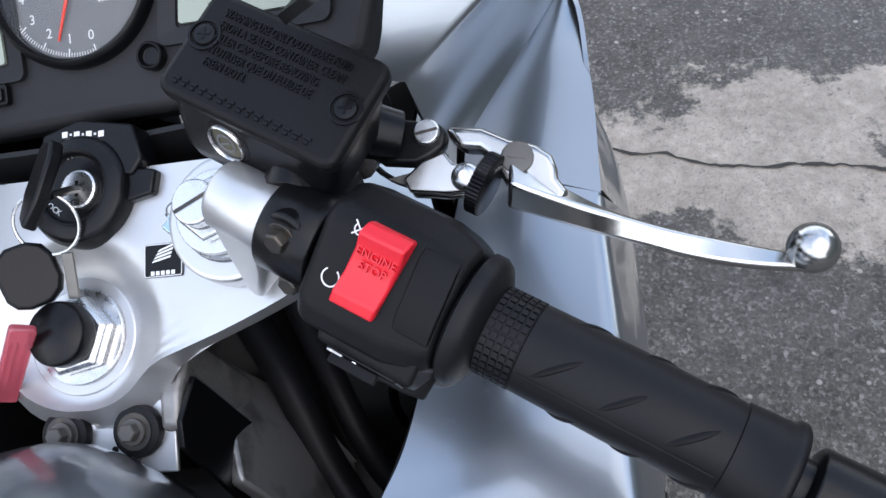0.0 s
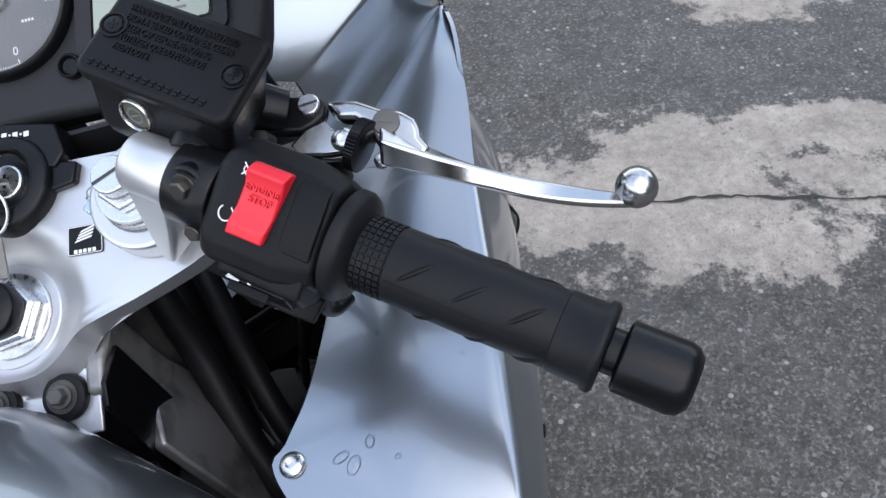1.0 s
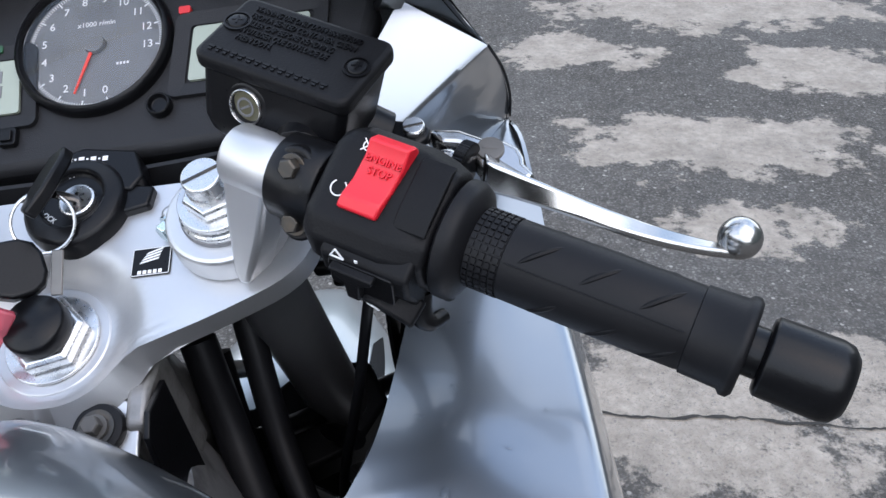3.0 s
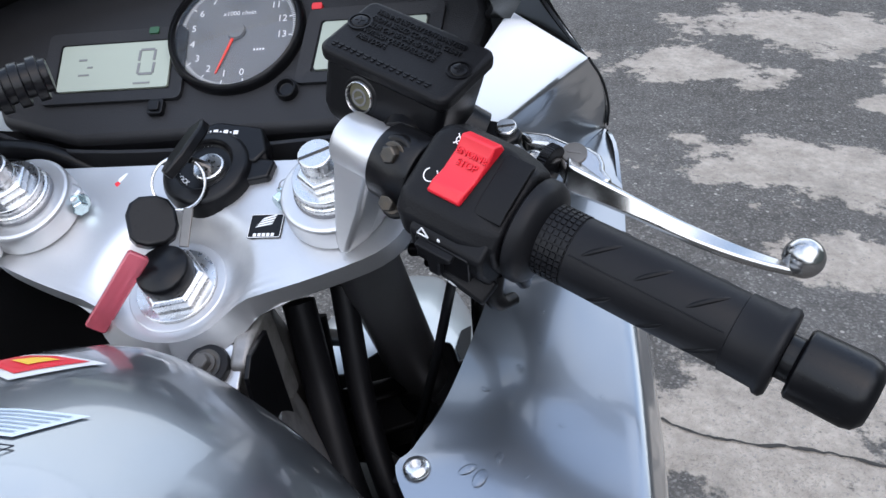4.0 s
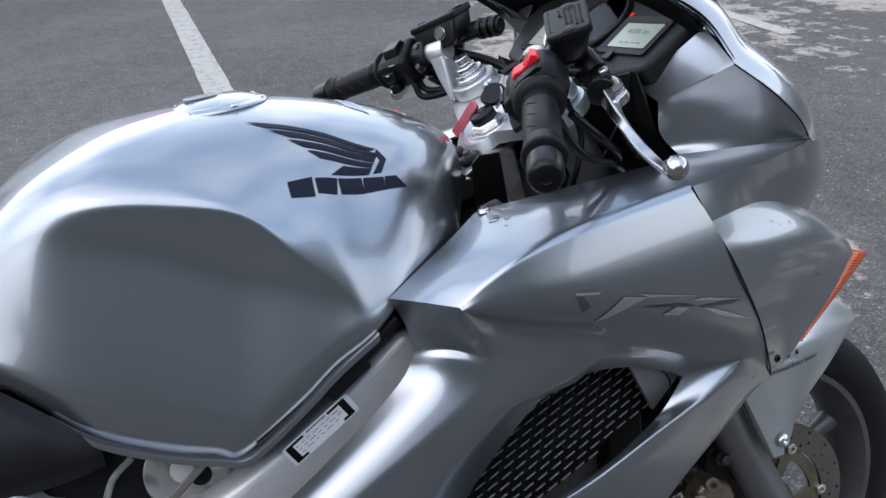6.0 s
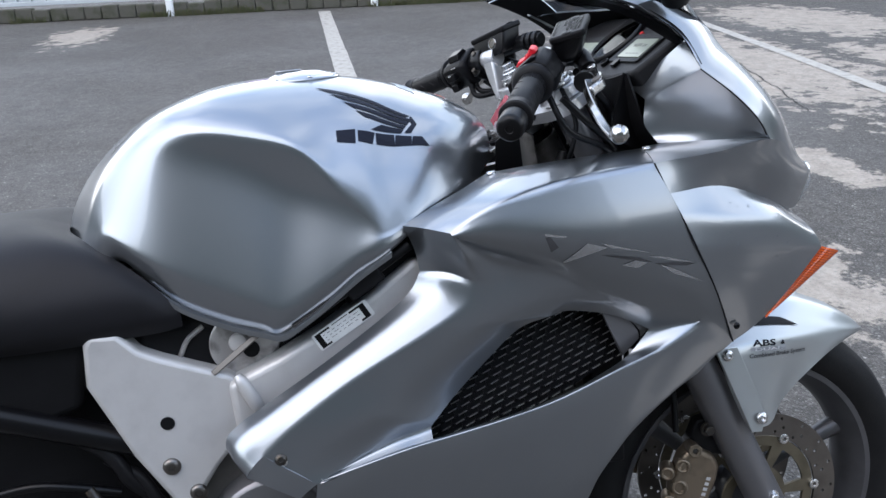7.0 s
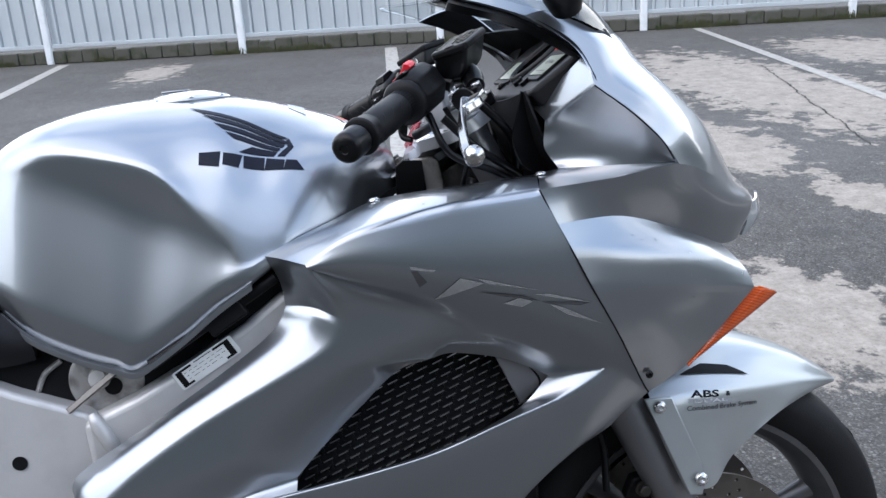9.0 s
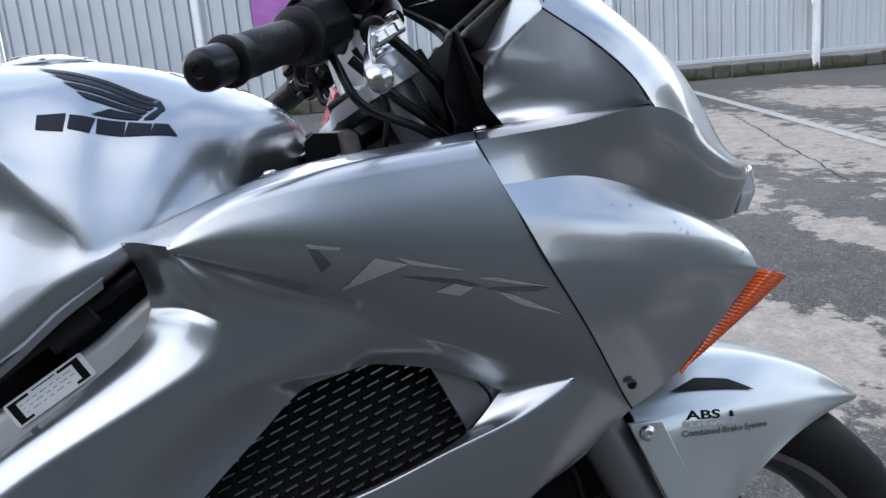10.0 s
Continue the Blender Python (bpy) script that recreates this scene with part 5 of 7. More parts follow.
# levers
def lever(sx, label):
    m = mirror(sx)
    bm = mesh()
    crest = np.array([(0.2305, 0.4177, 1.0137), (0.2707, 0.4067, 0.9953), (0.3091, 0.4152, 0.966), (0.3492, 0.4106, 0.9535)])
    heel = np.array([(0.2270, 0.4165, 0.9985), (0.2668, 0.4047, 0.9878), (0.3037, 0.3990, 0.9666), (0.3477, 0.4039, 0.9554)])
    rings = []
    for k in np.linspace(0, 1, 37):
        w = [(1 - k) ** 3, 3 * k * (1 - k) ** 2, 3 * k * k * (1 - k), k**3]
        c, f = Vector(np.dot(w, crest)), Vector(np.dot(w, heel))
        back = (c - f).cross(Vector((1, 0, -0.45))).normalized()
        th = 0.0062 + 0.012 * max(0.0, 1 - k / 0.36) ** 1.6
        rings.append([bm.verts.new(m @ p) for p in (f, c, c + back * th, f + back * th * 0.8)])
    for a, b in zip(rings, rings[1:]):
        for i in range(4):
            bm.faces.new((a[i], a[(i + 1) % 4], b[(i + 1) % 4], b[i]))
    bm.faces.new(rings[0][::-1])
    bm.faces.new(rings[-1])
    lev = part("lever", bm, POLISH, bike, label, sharp=40, bevel=0.0018, segs=3)
    bm = mesh()
    bmesh.ops.create_uvsphere(bm, u_segments=24, v_segments=16, radius=0.0108, matrix=m @ Matrix.Translation((0.3485, 0.4105, 0.9585)))
    part("lever_ball", bm, POLISH, lev, sharp=80)
    N = axes((0.2336, 0.4325, 1.0133), (0.05, -0.43, 0.90), GRIPDIR)
    bm = mesh()
    slab(bm, m @ N, [(-0.0335, -0.0015), (-0.0188, 0.0045), (-0.0062, 0.0048), (-0.0005, 0.0066), (0.005, 0.0074), (0.0125, 0.0062), (0.0170, 0.0021), (0.0190, -0.0015), (0.0264, -0.0050), (0.0240, -0.0120), (0.0013, -0.0128), (-0.004, -0.0094), (-0.009, -0.0053), (-0.0154, -0.0043), (-0.0225, -0.0072), (-0.0293, -0.0050)], -0.013, -0.0006)
    part("lever_knuckle", bm, POLISH, lev, bevel=0.0030, segs=4)
    bm = mesh()
    lathe(bm, m @ N @ pose(0.0005, -0.001, 0), [(0, -0.0005), (0.0068, -0.0005), (0.0068, 0.0003), (0.0064, 0.0007), (0, 0.0007)], 28)
    block(bm, m @ N @ pose(0.0005, -0.001, 0.0008, 0, 0, 20), 0.0075, 0.0013, 0.0004)
    part("pivot_bolt", bm, ENGINE, lev, "dark slotted pivot bolt", bevel=0.0003)
    bm = mesh()
    W = m @ axes((0.2195, 0.4225, 1.0090), GRIPDIR, (0, 0, 1))
    lathe(bm, W, [(0, -0.0032), (0.0122, -0.0032), (0.0134, -0.0026), (0.0134, 0.0026), (0.0122, 0.0032), (0, 0.0032)], 96)
    bm.verts.ensure_lookup_table()
    for i, v in enumerate(bm.verts):
        if i % 2 and (v.co - W.translation).length > 0.0118:
            v.co = W.translation.lerp(v.co, 0.965)
    part("adjuster_wheel", bm, BLACK, lev, "dark knurled reach adjuster wheel")
    # perch: a black top plate over a silver forked arm
    bm = mesh()
    slab(bm, m @ N, [(-0.060, -0.0110), (-0.0529, -0.0085), (-0.0345, -0.0022), (-0.0295, -0.0045), (-0.0275, -0.0104), (-0.0308, -0.0167), (-0.0345, -0.0220), (-0.0480, -0.0276), (-0.060, -0.026)], -0.004, 0.0046)
    per = part("lever_perch", bm, BLACK, bike, "black lever perch", bevel=0.0022, segs=3)
    for z0, z1 in ((0.0004, 0.0034), (-0.0085, -0.0052)):
        bm = mesh()
        slab(bm, m @ N, [(-0.0375, -0.0300), (-0.0340, -0.0200), (-0.0275, -0.0122), (-0.0215, -0.0148), (-0.0130, -0.0122), (-0.0090, -0.0140), (-0.0069, -0.0172), (-0.0078, -0.0215), (-0.0182, -0.0277), (-0.0321, -0.0335)], z0, z1)
        part("perch_arm", bm, POLISH, per, "silver alloy lever arm", bevel=0.0012, segs=3)
    bm = mesh()
    slab(bm, m @ N, [(-0.0440, -0.032), (-0.030, -0.020), (-0.020, -0.017), (-0.020, -0.024), (-0.032, -0.031)], -0.0051, 0.0003)
    part("piston_rod", bm, ENGINE, per)
    bm = mesh()
    S = m @ N @ pose(-0.0368, -0.0085, 0.0047)
    lathe(bm, S, [(0, 0), (0.0056, 0), (0.0056, 0.0020), (0.0048, 0.0028), (0, 0.0028)], 28)
    part("perch_screw", bm, STEEL, per, "bright slotted screw", bevel=0.0002)
    bm = mesh()
    block(bm, S @ pose(0, 0, 0.0028, 0, 0, 40), 0.0096, 0.0012, 0.0006)
    part("screw_slot", bm, DARKSTEEL, per)
    cap_screw("socket_bolt", m @ N @ pose(-0.0140, -0.0180, 0.0035), 0.0060, STEEL, per, "bright socket-headed bolt")
    return lev


lever(1, "polished alloy brake lever with ball end")
lever(-1, "polished alloy clutch lever with ball end")


# ---- instruments ----
DASH = axes((0.008, 0.546, 1.043), (0, -0.6, 0.8), (1, 0, 0))
bm = mesh()
slab(bm, DASH, [(-0.165, -0.047), (-0.105, -0.064), (0.100, -0.060), (0.152, -0.047), (0.170, 0.018), (0.158, 0.066), (-0.190, 0.075), (-0.200, 0.022)], -0.03, -0.004)
dash = part("instrument_panel", bm, DASHM, bike, "black instrument panel with dial and displays", bevel=0.006, segs=3)
bm = mesh()
lathe(bm, DASH @ pose(0, 0.0135, 0), [(0.0425, -0.006), (0.0478, -0.006), (0.0482, -0.001), (0.0468, 0.0035), (0.0445, 0.0045), (0.0430, 0.0025), (0.0425, -0.006)], 72)
dial = part("tachometer", bm, BLACK, dash, "round black tachometer", sharp=50)
bm = mesh()
lathe(bm, DASH @ pose(0, 0.0135, 0), [(0, -0.0030), (0.0426, -0.0030), (0.0426, -0.0036), (0, -0.0036)], 64)
part("dial_face", bm, DIAL, dash)
DF = DASH @ pose(0, 0.0135, -0.0028)
for k in range(14):
    a = radians(-77 - 22.3 * k)
    words("numeral", str(k), DF @ pose(0.0322 * math.cos(a), 0.0322 * math.sin(a), 0), 0.0072, WHITE, dash, 0.0001)
bm = mesh()
for k in range(131):
    a = radians(-77 - 2.23 * k)
    L = 0.0042 if k % 10 == 0 else 0.0022
    block(bm, DF @ Matrix.Rotation(a, 4, "Z") @ pose(0.0414 - L / 2, 0, 0), L, 0.0005 if k % 10 else 0.0008, 0.0002)
part("dial_ticks", bm, WHITE, dash)["kind"] = "stuff"
words("dial_text", "x1000 r/min", DF @ pose(0.0, 0.0150, 0), 0.0048, WHITE, dash, 0.0001)
bm = mesh()
for k in range(4):
    block(bm, DF @ pose(0.014 + 0.0021 * k, -0.0145, 0), 0.0013, 0.0016, 0.0002)
part("dial_marks", bm, WHITE, dash)
bm = mesh()
a = radians(-108)
slab(bm, DF @ Matrix.Rotation(a, 4, "Z"), [(-0.006, -0.0011), (0.034, -0.0005), (0.034, 0.0005), (-0.006, 0.0011)], 0.0012, 0.0020)
part("needle", bm, ORANGE, dash, "red needle")
bm = mesh()
lathe(bm, DF, [(0, 0.0005), (0.0065, 0.0005), (0.006, 0.003), (0, 0.0032)], 28)
part("needle_hub", bm, DIAL, dash, sharp=60)
bm = mesh()
lathe(bm, DF, [(0, 0.0042), (0.0425, 0.0042), (0.0425, 0.0046), (0, 0.0046)], 48)
ob = part("dial_glass", bm, LENS, dash)
ob.visible_shadow = False


def display(cx, cy, w, h, digits, skew):
    D = DASH @ pose(cx, cy, 0)
    bm = mesh()
    outer, inner = rounded(w + 0.022, h + 0.020, 0.005), rounded(w + 0.004, h + 0.003, 0.002)
    A, B, C = ([bm.verts.new(D @ Vector((x + skew * y, y, z))) for x, y in o] for o, z in ((outer, -0.0038), (outer, -0.0005), (inner, -0.0022)))
    for p, q in ((A, B), (B, C)):
        for i in range(len(p)):
            j = (i + 1) % len(p)
            bm.faces.new((p[i], p[j], q[j], q[i]))
    part("display_bezel", bm, DASHM, dash, sharp=30)
    bm = mesh()
    slab(bm, D, [(x + skew * y, y) for x, y in rounded(w, h, 0.002)], -0.0035, -0.0015)
    part("display", bm, LCD, dash, "pale green liquid crystal display")
    bm = mesh()
    for x, y, a, b in digits:
        block(bm, D @ pose(x + skew * y, y, -0.0013), a, b, 0.0004)
    part("display_segments", bm, DIAL, dash)["kind"] = "stuff"


seg = [(0.024, 0.002 + s * 0.0095, 0.010, 0.0018) for s in (-1, 1)] + [(0.024 + s * 0.0055, 0.002 + u * 0.005, 0.0018, 0.008) for s in (-1, 1) for u in (-1, 1)]
seg += [(-0.024, 0.006, 0.006, 0.0014), (-0.018, 0.0, 0.004, 0.0012), (-0.022, -0.006, 0.008, 0.0012), (0.022, -0.0145, 0.012, 0.0012)]
display(-0.086, -0.008, 0.082, 0.036, seg, -0.05)
seg = [(-0.015 + 0.011 * k, -0.011, 0.007, 0.0012) for k in range(4)]
display(0.094, -0.002, 0.070, 0.036, seg, 0.10)
words("display_digits", "44396 km", DASH @ pose(0.094, 0.0035, -0.0014), 0.0105, DIAL, dash, 0.0001)
for x, y, m in ((-0.060, 0.018, "green"), (0.0555, 0.028, "red")):
    em = material("lamp_" + m, (0.01, 0.06, 0.015) if m == "green" else (0.55, 0.02, 0.02), 0.3, 0.0, 0.4)
    bm = mesh()
    slab(bm, DASH @ pose(x, y, 0), rounded(0.007, 0.005, 0.001), -0.0035, 0.0)
    part("warning_lamp", bm, em, dash, m + " warning lamp")
for x, y in ((0.041, -0.034), (-0.049, -0.042)):
    bm = mesh()
    if x > 0:
        lathe(bm, DASH @ pose(x, y, 0), [(0.0045, -0.004), (0.0072, -0.004), (0.0072, 0.0015), (0.0060, 0.0025), (0.0045, -0.001), (0, -0.001)], 28)
    else:
        slab(bm, DASH @ pose(x, y, 0), rounded(0.011, 0.011, 0.002), -0.004, 0.0005)
        slab(bm, DASH @ pose(x, y, 0), rounded(0.007, 0.007, 0.001), 0.0006, 0.0022)
    part("dash_button", bm, BLACK, dash, bevel=0.0004)
bm = mesh()
slab(bm, DASH @ pose(0.078, -0.034, 0), rounded(0.013, 0.013, 0.002), -0.004, 0.0012)
part("dash_button", bm, BLACK, dash, bevel=0.0006)

# black shroud below, beside and above the panel
bm = mesh()
low = [(-0.165, 0.505, 1.012), (-0.105, 0.492, 1.000), (0.0, 0.490, 0.998), (0.108, 0.494, 1.003), (0.160, 0.505, 1.012)]
sheet(bm, [low, [(x * 1.0, y + 0.012, z - 0.035) for x, y, z in low], [(x * 0.95, y + 0.035, z - 0.085) for x, y, z in low], [(x * 0.85, y + 0.10, z - 0.15) for x, y, z in low], [(x * 0.8, y + 0.20, z - 0.19) for x, y, z in low]], 5, 5)
part("dash_shroud", bm, DASHM, bike, "black plastic shroud below instruments", solid=0.003)
for sx in (1, -1):
    bm = mesh()
    sheet(bm, [[(0.158, 0.500, 1.012), (0.156, 0.494, 0.985), (0.150, 0.488, 0.955), (0.165, 0.495, 0.925)], [(0.135, 0.530, 0.995), (0.135, 0.525, 0.965), (0.135, 0.52, 0.935), (0.140, 0.52, 0.91)], [(0.10, 0.58, 0.97), (0.10, 0.58, 0.94), (0.10, 0.58, 0.91), (0.10, 0.58, 0.88)]], 5, 5, sx)
    part("shroud_side", bm, MATT, bike, solid=0.002)
    bm = mesh()
    if sx > 0:
        sheet(bm, [[(0.191, 0.567, 1.047), (0.176, 0.560, 1.050)], [(0.201, 0.538, 1.069), (0.184, 0.530, 1.066)], [(0.199, 0.486, 1.096), (0.182, 0.482, 1.092)], [(0.187, 0.418, 1.119), (0.172, 0.416, 1.112)]], 5, 3, sx)
    else:
        sheet(bm, [[(0.196, 0.556, 1.030), (0.190, 0.580, 1.075), (0.200, 0.600, 1.112)], [(0.226, 0.540, 1.060), (0.224, 0.555, 1.085), (0.236, 0.570, 1.117)], [(0.229, 0.500, 1.090), (0.226, 0.505, 1.105), (0.232, 0.510, 1.121)], [(0.228, 0.455, 1.112), (0.226, 0.457, 1.118), (0.229, 0.458, 1.125)], [(0.227, 0.425, 1.124), (0.226, 0.425, 1.1255), (0.227, 0.425, 1.127)]], 5, 3, sx)
    part("screen_surround", bm, BLACK, bike, "black trim around windscreen base", solid=0.004)
    # cockpit inner wall
    bm = mesh()
    sheet(bm, [[(0.141, 0.312, 0.893), (0.164, 0.372, 0.902), (0.176, 0.44, 0.908), (0.186, 0.50, 0.911), (0.195, 0.545, 0.913)],
               [(0.140, 0.318, 0.865), (0.160, 0.38, 0.868), (0.172, 0.45, 0.872), (0.180, 0.52, 0.88), (0.19, 0.57, 0.89)],
               [(0.125, 0.335, 0.80), (0.142, 0.40, 0.80), (0.152, 0.47, 0.80), (0.160, 0.55, 0.82), (0.17, 0.62, 0.84)],
               [(0.11, 0.35, 0.74), (0.12, 0.42, 0.72), (0.13, 0.49, 0.72), (0.14, 0.57, 0.75), (0.15, 0.66, 0.79)]], 5, 5, sx)
    part("cockpit_liner", bm, MATT, bike, "black plastic cockpit liner", solid=0.003)

for sx in (1, -1):
    bm = mesh()
    sheet(bm, [[(0.150, 0.57, 0.88), (0.145, 0.56, 0.78), (0.150, 0.56, 0.68)], [(0.145, 0.64, 0.87), (0.140, 0.64, 0.78), (0.150, 0.63, 0.69)], [(0.10, 0.72, 0.85), (0.11, 0.72, 0.78), (0.13, 0.69, 0.70)]], 4, 4, sx)
    part("nose_liner", bm, MATT, bike, "black inner nose liner", solid=0.003)

# windscreen
bm = mesh()
scr = [[(0, 0.664, 1.064), (0.11, 0.637, 1.064), (0.182, 0.588, 1.076), (0.212, 0.540, 1.093), (0.230, 0.430, 1.125)],
       [(0, 0.63, 1.106), (0.10, 0.605, 1.107), (0.17, 0.56, 1.114), (0.207, 0.505, 1.124), (0.237, 0.395, 1.138)],
       [(0, 0.56, 1.168), (0.09, 0.54, 1.165), (0.16, 0.49, 1.158), (0.212, 0.43, 1.152), (0.245, 0.365, 1.15)]]
for sx in (1, -1):
    sheet(bm, scr, 8, 6, sx)
ob = part("windscreen", bm, CLEAR, bike, "clear plastic windscreen", solid=0.003, sharp=80)
ob.visible_shadow = False
edge = [scr[0][4], scr[1][4], scr[2][4], scr[2][3], scr[2][2], scr[2][1], scr[2][0]]
bm = mesh()
tube(bm, [(-x, y, z) for x, y, z in edge] + [(x, y, z) for x, y, z in edge[-2::-1]], 0.0019, 8)
part("screen_edge", bm, CLEAR, ob)

# mirror arm
bm = mesh()
tube(bm, [(0.218, 0.543, 1.098), (0.236, 0.534, 1.120), (0.262, 0.526, 1.147), (0.31, 0.512, 1.167), (0.36, 0.492, 1.182)], [0.017, 0.025, 0.024, 0.016, 0.012], 20)
part("mirror_arm", bm, BLACK, bike, "black plastic mirror arm boot")

bm = mesh()
tube(bm, [(-0.236, 0.590, 1.112), (-0.262, 0.582, 1.124), (-0.33, 0.566, 1.150), (-0.42, 0.545, 1.172), (-0.47, 0.535, 1.178)], [0.013, 0.015, 0.012, 0.011, 0.016], 18)
arm = part("mirror_arm", bm, BLACK, bike, "black plastic left mirror arm")
bm = mesh()
MH = axes((-0.545, 0.545, 1.205), (0.05, -1, 0.12), (1, 0, 0.1))
lathe(bm, MH @ Matrix.Diagonal((1.0, 0.56, 1, 1)), [(0, -0.050), (0.045, -0.046), (0.078, -0.030), (0.090, -0.004), (0.091, 0.004), (0.088, 0.006), (0.086, 0.002), (0, 0.002)], 44)
part("mirror_shell", bm, PAINT, arm, "silver mirror shell", sharp=50)
bm = mesh()
lathe(bm, MH @ Matrix.Diagonal((1.0, 0.56, 1, 1)), [(0, 0.0032), (0.084, 0.0032), (0.084, 0.0024), (0, 0.0024)], 44)
part("mirror_glass", bm, MIRROR, arm, "mirror glass", sharp=50)

# ---- head of the frame, hoses and inner parts ----
bm = mesh()
lathe(bm, STEER @ pose(0.005, 0, 0), [(0, -0.245), (0.033, -0.245), (0.037, -0.235), (0.037, -0.065), (0.040, -0.060), (0.040, -0.052), (0.0, -0.052)], 40)
part("steering_head", bm, WORN, bike, "bare cast alloy steering head", bevel=0.001)
bm = mesh()
lathe(bm, STEER @ pose(0.005, 0, 0), [(0, -0.0515), (0.037, -0.0515), (0.0385, -0.047), (0.037, -0.040), (0.031, -0.038), (0, -0.038)], 40)
part("bearing_cover", bm, BLACK, bike, sharp=50)
bm = mesh()
half = [(0.0, -0.03), (0.05, -0.012), (0.11, 0.01), (0.135, 0.045), (0.12, 0.08), (0.07, 0.08), (0.03, 0.05), (0.0, 0.05)]
slab(bm, STEER, half + [(-x, y) for x, y in half[::-1] if x], -0.285, -0.25)
part("lower_clamp", bm, MATT, bike, "black lower fork clamp", bevel=0.004)
for sx in (1, -1):
    bm = mesh()
    sheet(bm, [[(0.034, 0.425, 0.890), (0.052, 0.392, 0.884), (0.066, 0.352, 0.876)], [(0.044, 0.430, 0.845), (0.068, 0.388, 0.838), (0.082, 0.345, 0.832)], [(0.060, 0.435, 0.79), (0.088, 0.385, 0.785), (0.104, 0.335, 0.78)], [(0.075, 0.44, 0.73), (0.105, 0.38, 0.725), (0.125, 0.32, 0.72)]], 5, 5, sx)
    part("frame_gusset", bm, CAST, bike, "grimy bare alloy frame gusset at head", solid=0.008, sharp=50, bevel=0.002)
# cast ribs at the head, a black strap beside them
bm = mesh()
slab(bm, axes((0.049, 0.3, 0), (1, 0, 0), (0, 1, 0)), [(0.066, 0.860), (0.060, 0.926), (0.074, 0.934), (0.098, 0.936), (0.108, 0.930), (0.118, 0.860)], -0.006, 0.005)
part("head_rib", bm, WORN, bike, "stained bare alloy casting rib", bevel=0.003, segs=3)
bm = mesh()
slab(bm, axes((0, 0.378, 0.914), (0, -0.43, 0.90), (1, 0, 0)), [(-0.034, -0.014), (0.044, -0.014), (0.046, 0.020), (-0.030, 0.026)], -0.02, 0.0)
part("head_casting", bm, WORN, bike, "stained bare alloy head casting", bevel=0.004, segs=3)
bm = mesh()
slab(bm, axes((0.0575, 0.3, 0), (1, 0, 0), (0, 1, 0)), [(0.046, 0.840), (0.050, 0.926), (0.060, 0.934), (0.085, 0.932), (0.092, 0.840)], -0.0015, 0.0015)
part("side_strap", bm, BLACK, bike, bevel=0.0006)
BRK = axes((0.011, 0.3625, 0.9235), (0, -0.50, 0.866), (1, 0, 0))
bm = mesh()
slab(bm, BRK, [(-0.036, -0.022), (0.039, -0.022), (0.039, 0.004), (0.031, 0.014), (0.012, 0.014), (0.004, 0.001), (-0.006, 0.001), (-0.011, 0.014), (-0.028, 0.014), (-0.036, 0.002)], -0.003, 0.0)
mount = part("tank_mount", bm, ALLOY, bike, "silver tank mount with rubber bushes", bevel=0.001)
for x in (-0.020, 0.020):
    bm = mesh()
    lathe(bm, BRK @ pose(x, -0.001, 0), [(0, 0), (0.0128, 0), (0.0132, 0.002), (0.0125, 0.005), (0.009, 0.006), (0, 0.006)], 32)
    part("rubber_bush", bm, RUBBER, mount, sharp=50)
    bm = mesh()
    lathe(bm, BRK @ pose(x, -0.001, 0.0061), [(0, 0), (0.0092, 0), (0.0092, 0.0006), (0, 0.0007)], 28)
    part("bush_washer", bm, DARKSTEEL, mount)
for x in (-0.004, 0.004):
    bm = mesh()
    lathe(bm, BRK @ pose(x * 1.3, -0.010, 0.0001), [(0, 0), (0.0018, 0), (0.0018, 0.0003), (0, 0.0003)], 16)
    part("mount_hole", bm, MATT, mount)
for x in (-0.020, 0.020):
    bolt("bush_bolt", BRK @ pose(x, -0.001, 0.006), 0.0048, 0.008, ENGINE, mount)
for pts, r in ((((0.050, 0.455, 0.90), (0.062, 0.430, 0.84), (0.085, 0.385, 0.80), (0.115, 0.345, 0.77), (0.13, 0.33, 0.72)), 0.011),
               (((0.075, 0.475, 0.90), (0.085, 0.44, 0.83), (0.105, 0.40, 0.79), (0.13, 0.37, 0.75), (0.14, 0.35, 0.70)), 0.009),
               (((0.04, 0.49, 0.86), (0.05, 0.46, 0.80), (0.07, 0.41, 0.76), (0.10, 0.37, 0.72)), 0.012),
               (((0.185, 0.405, 1.00), (0.165, 0.43, 0.95), (0.145, 0.42, 0.88), (0.12, 0.43, 0.80), (0.11, 0.44, 0.74)), 0.0032),
               (((0.170, 0.430, 1.02), (0.150, 0.48, 0.97), (0.10, 0.50, 0.93), (0.06, 0.50, 0.88)), 0.0055),
               (((0.200, 0.40, 0.99), (0.20, 0.435, 0.955), (0.17, 0.47, 0.93), (0.12, 0.50, 0.91)), 0.0048),
               (((0.190, 0.385, 0.995), (0.205, 0.405, 0.950), (0.185, 0.455, 0.925), (0.13, 0.50, 0.90)), 0.0042),
               (((-0.03, 0.44, 0.90), (-0.05, 0.41, 0.86), (-0.07, 0.36, 0.84), (-0.09, 0.32, 0.82)), 0.010),
               (((-0.15, 0.43, 1.03), (-0.11, 0.485, 1.0), (-0.06, 0.50, 0.95), (-0.02, 0.49, 0.90)), 0.0065),
               (((-0.17, 0.40, 1.00), (-0.13, 0.46, 0.95), (-0.08, 0.48, 0.92), (-0.03, 0.47, 0.88)), 0.006)):
    bm = mesh()
    tube(bm, pts, r, 12)
    part("hose", bm, RUBBER if r > 0.008 else BLACK, bike)
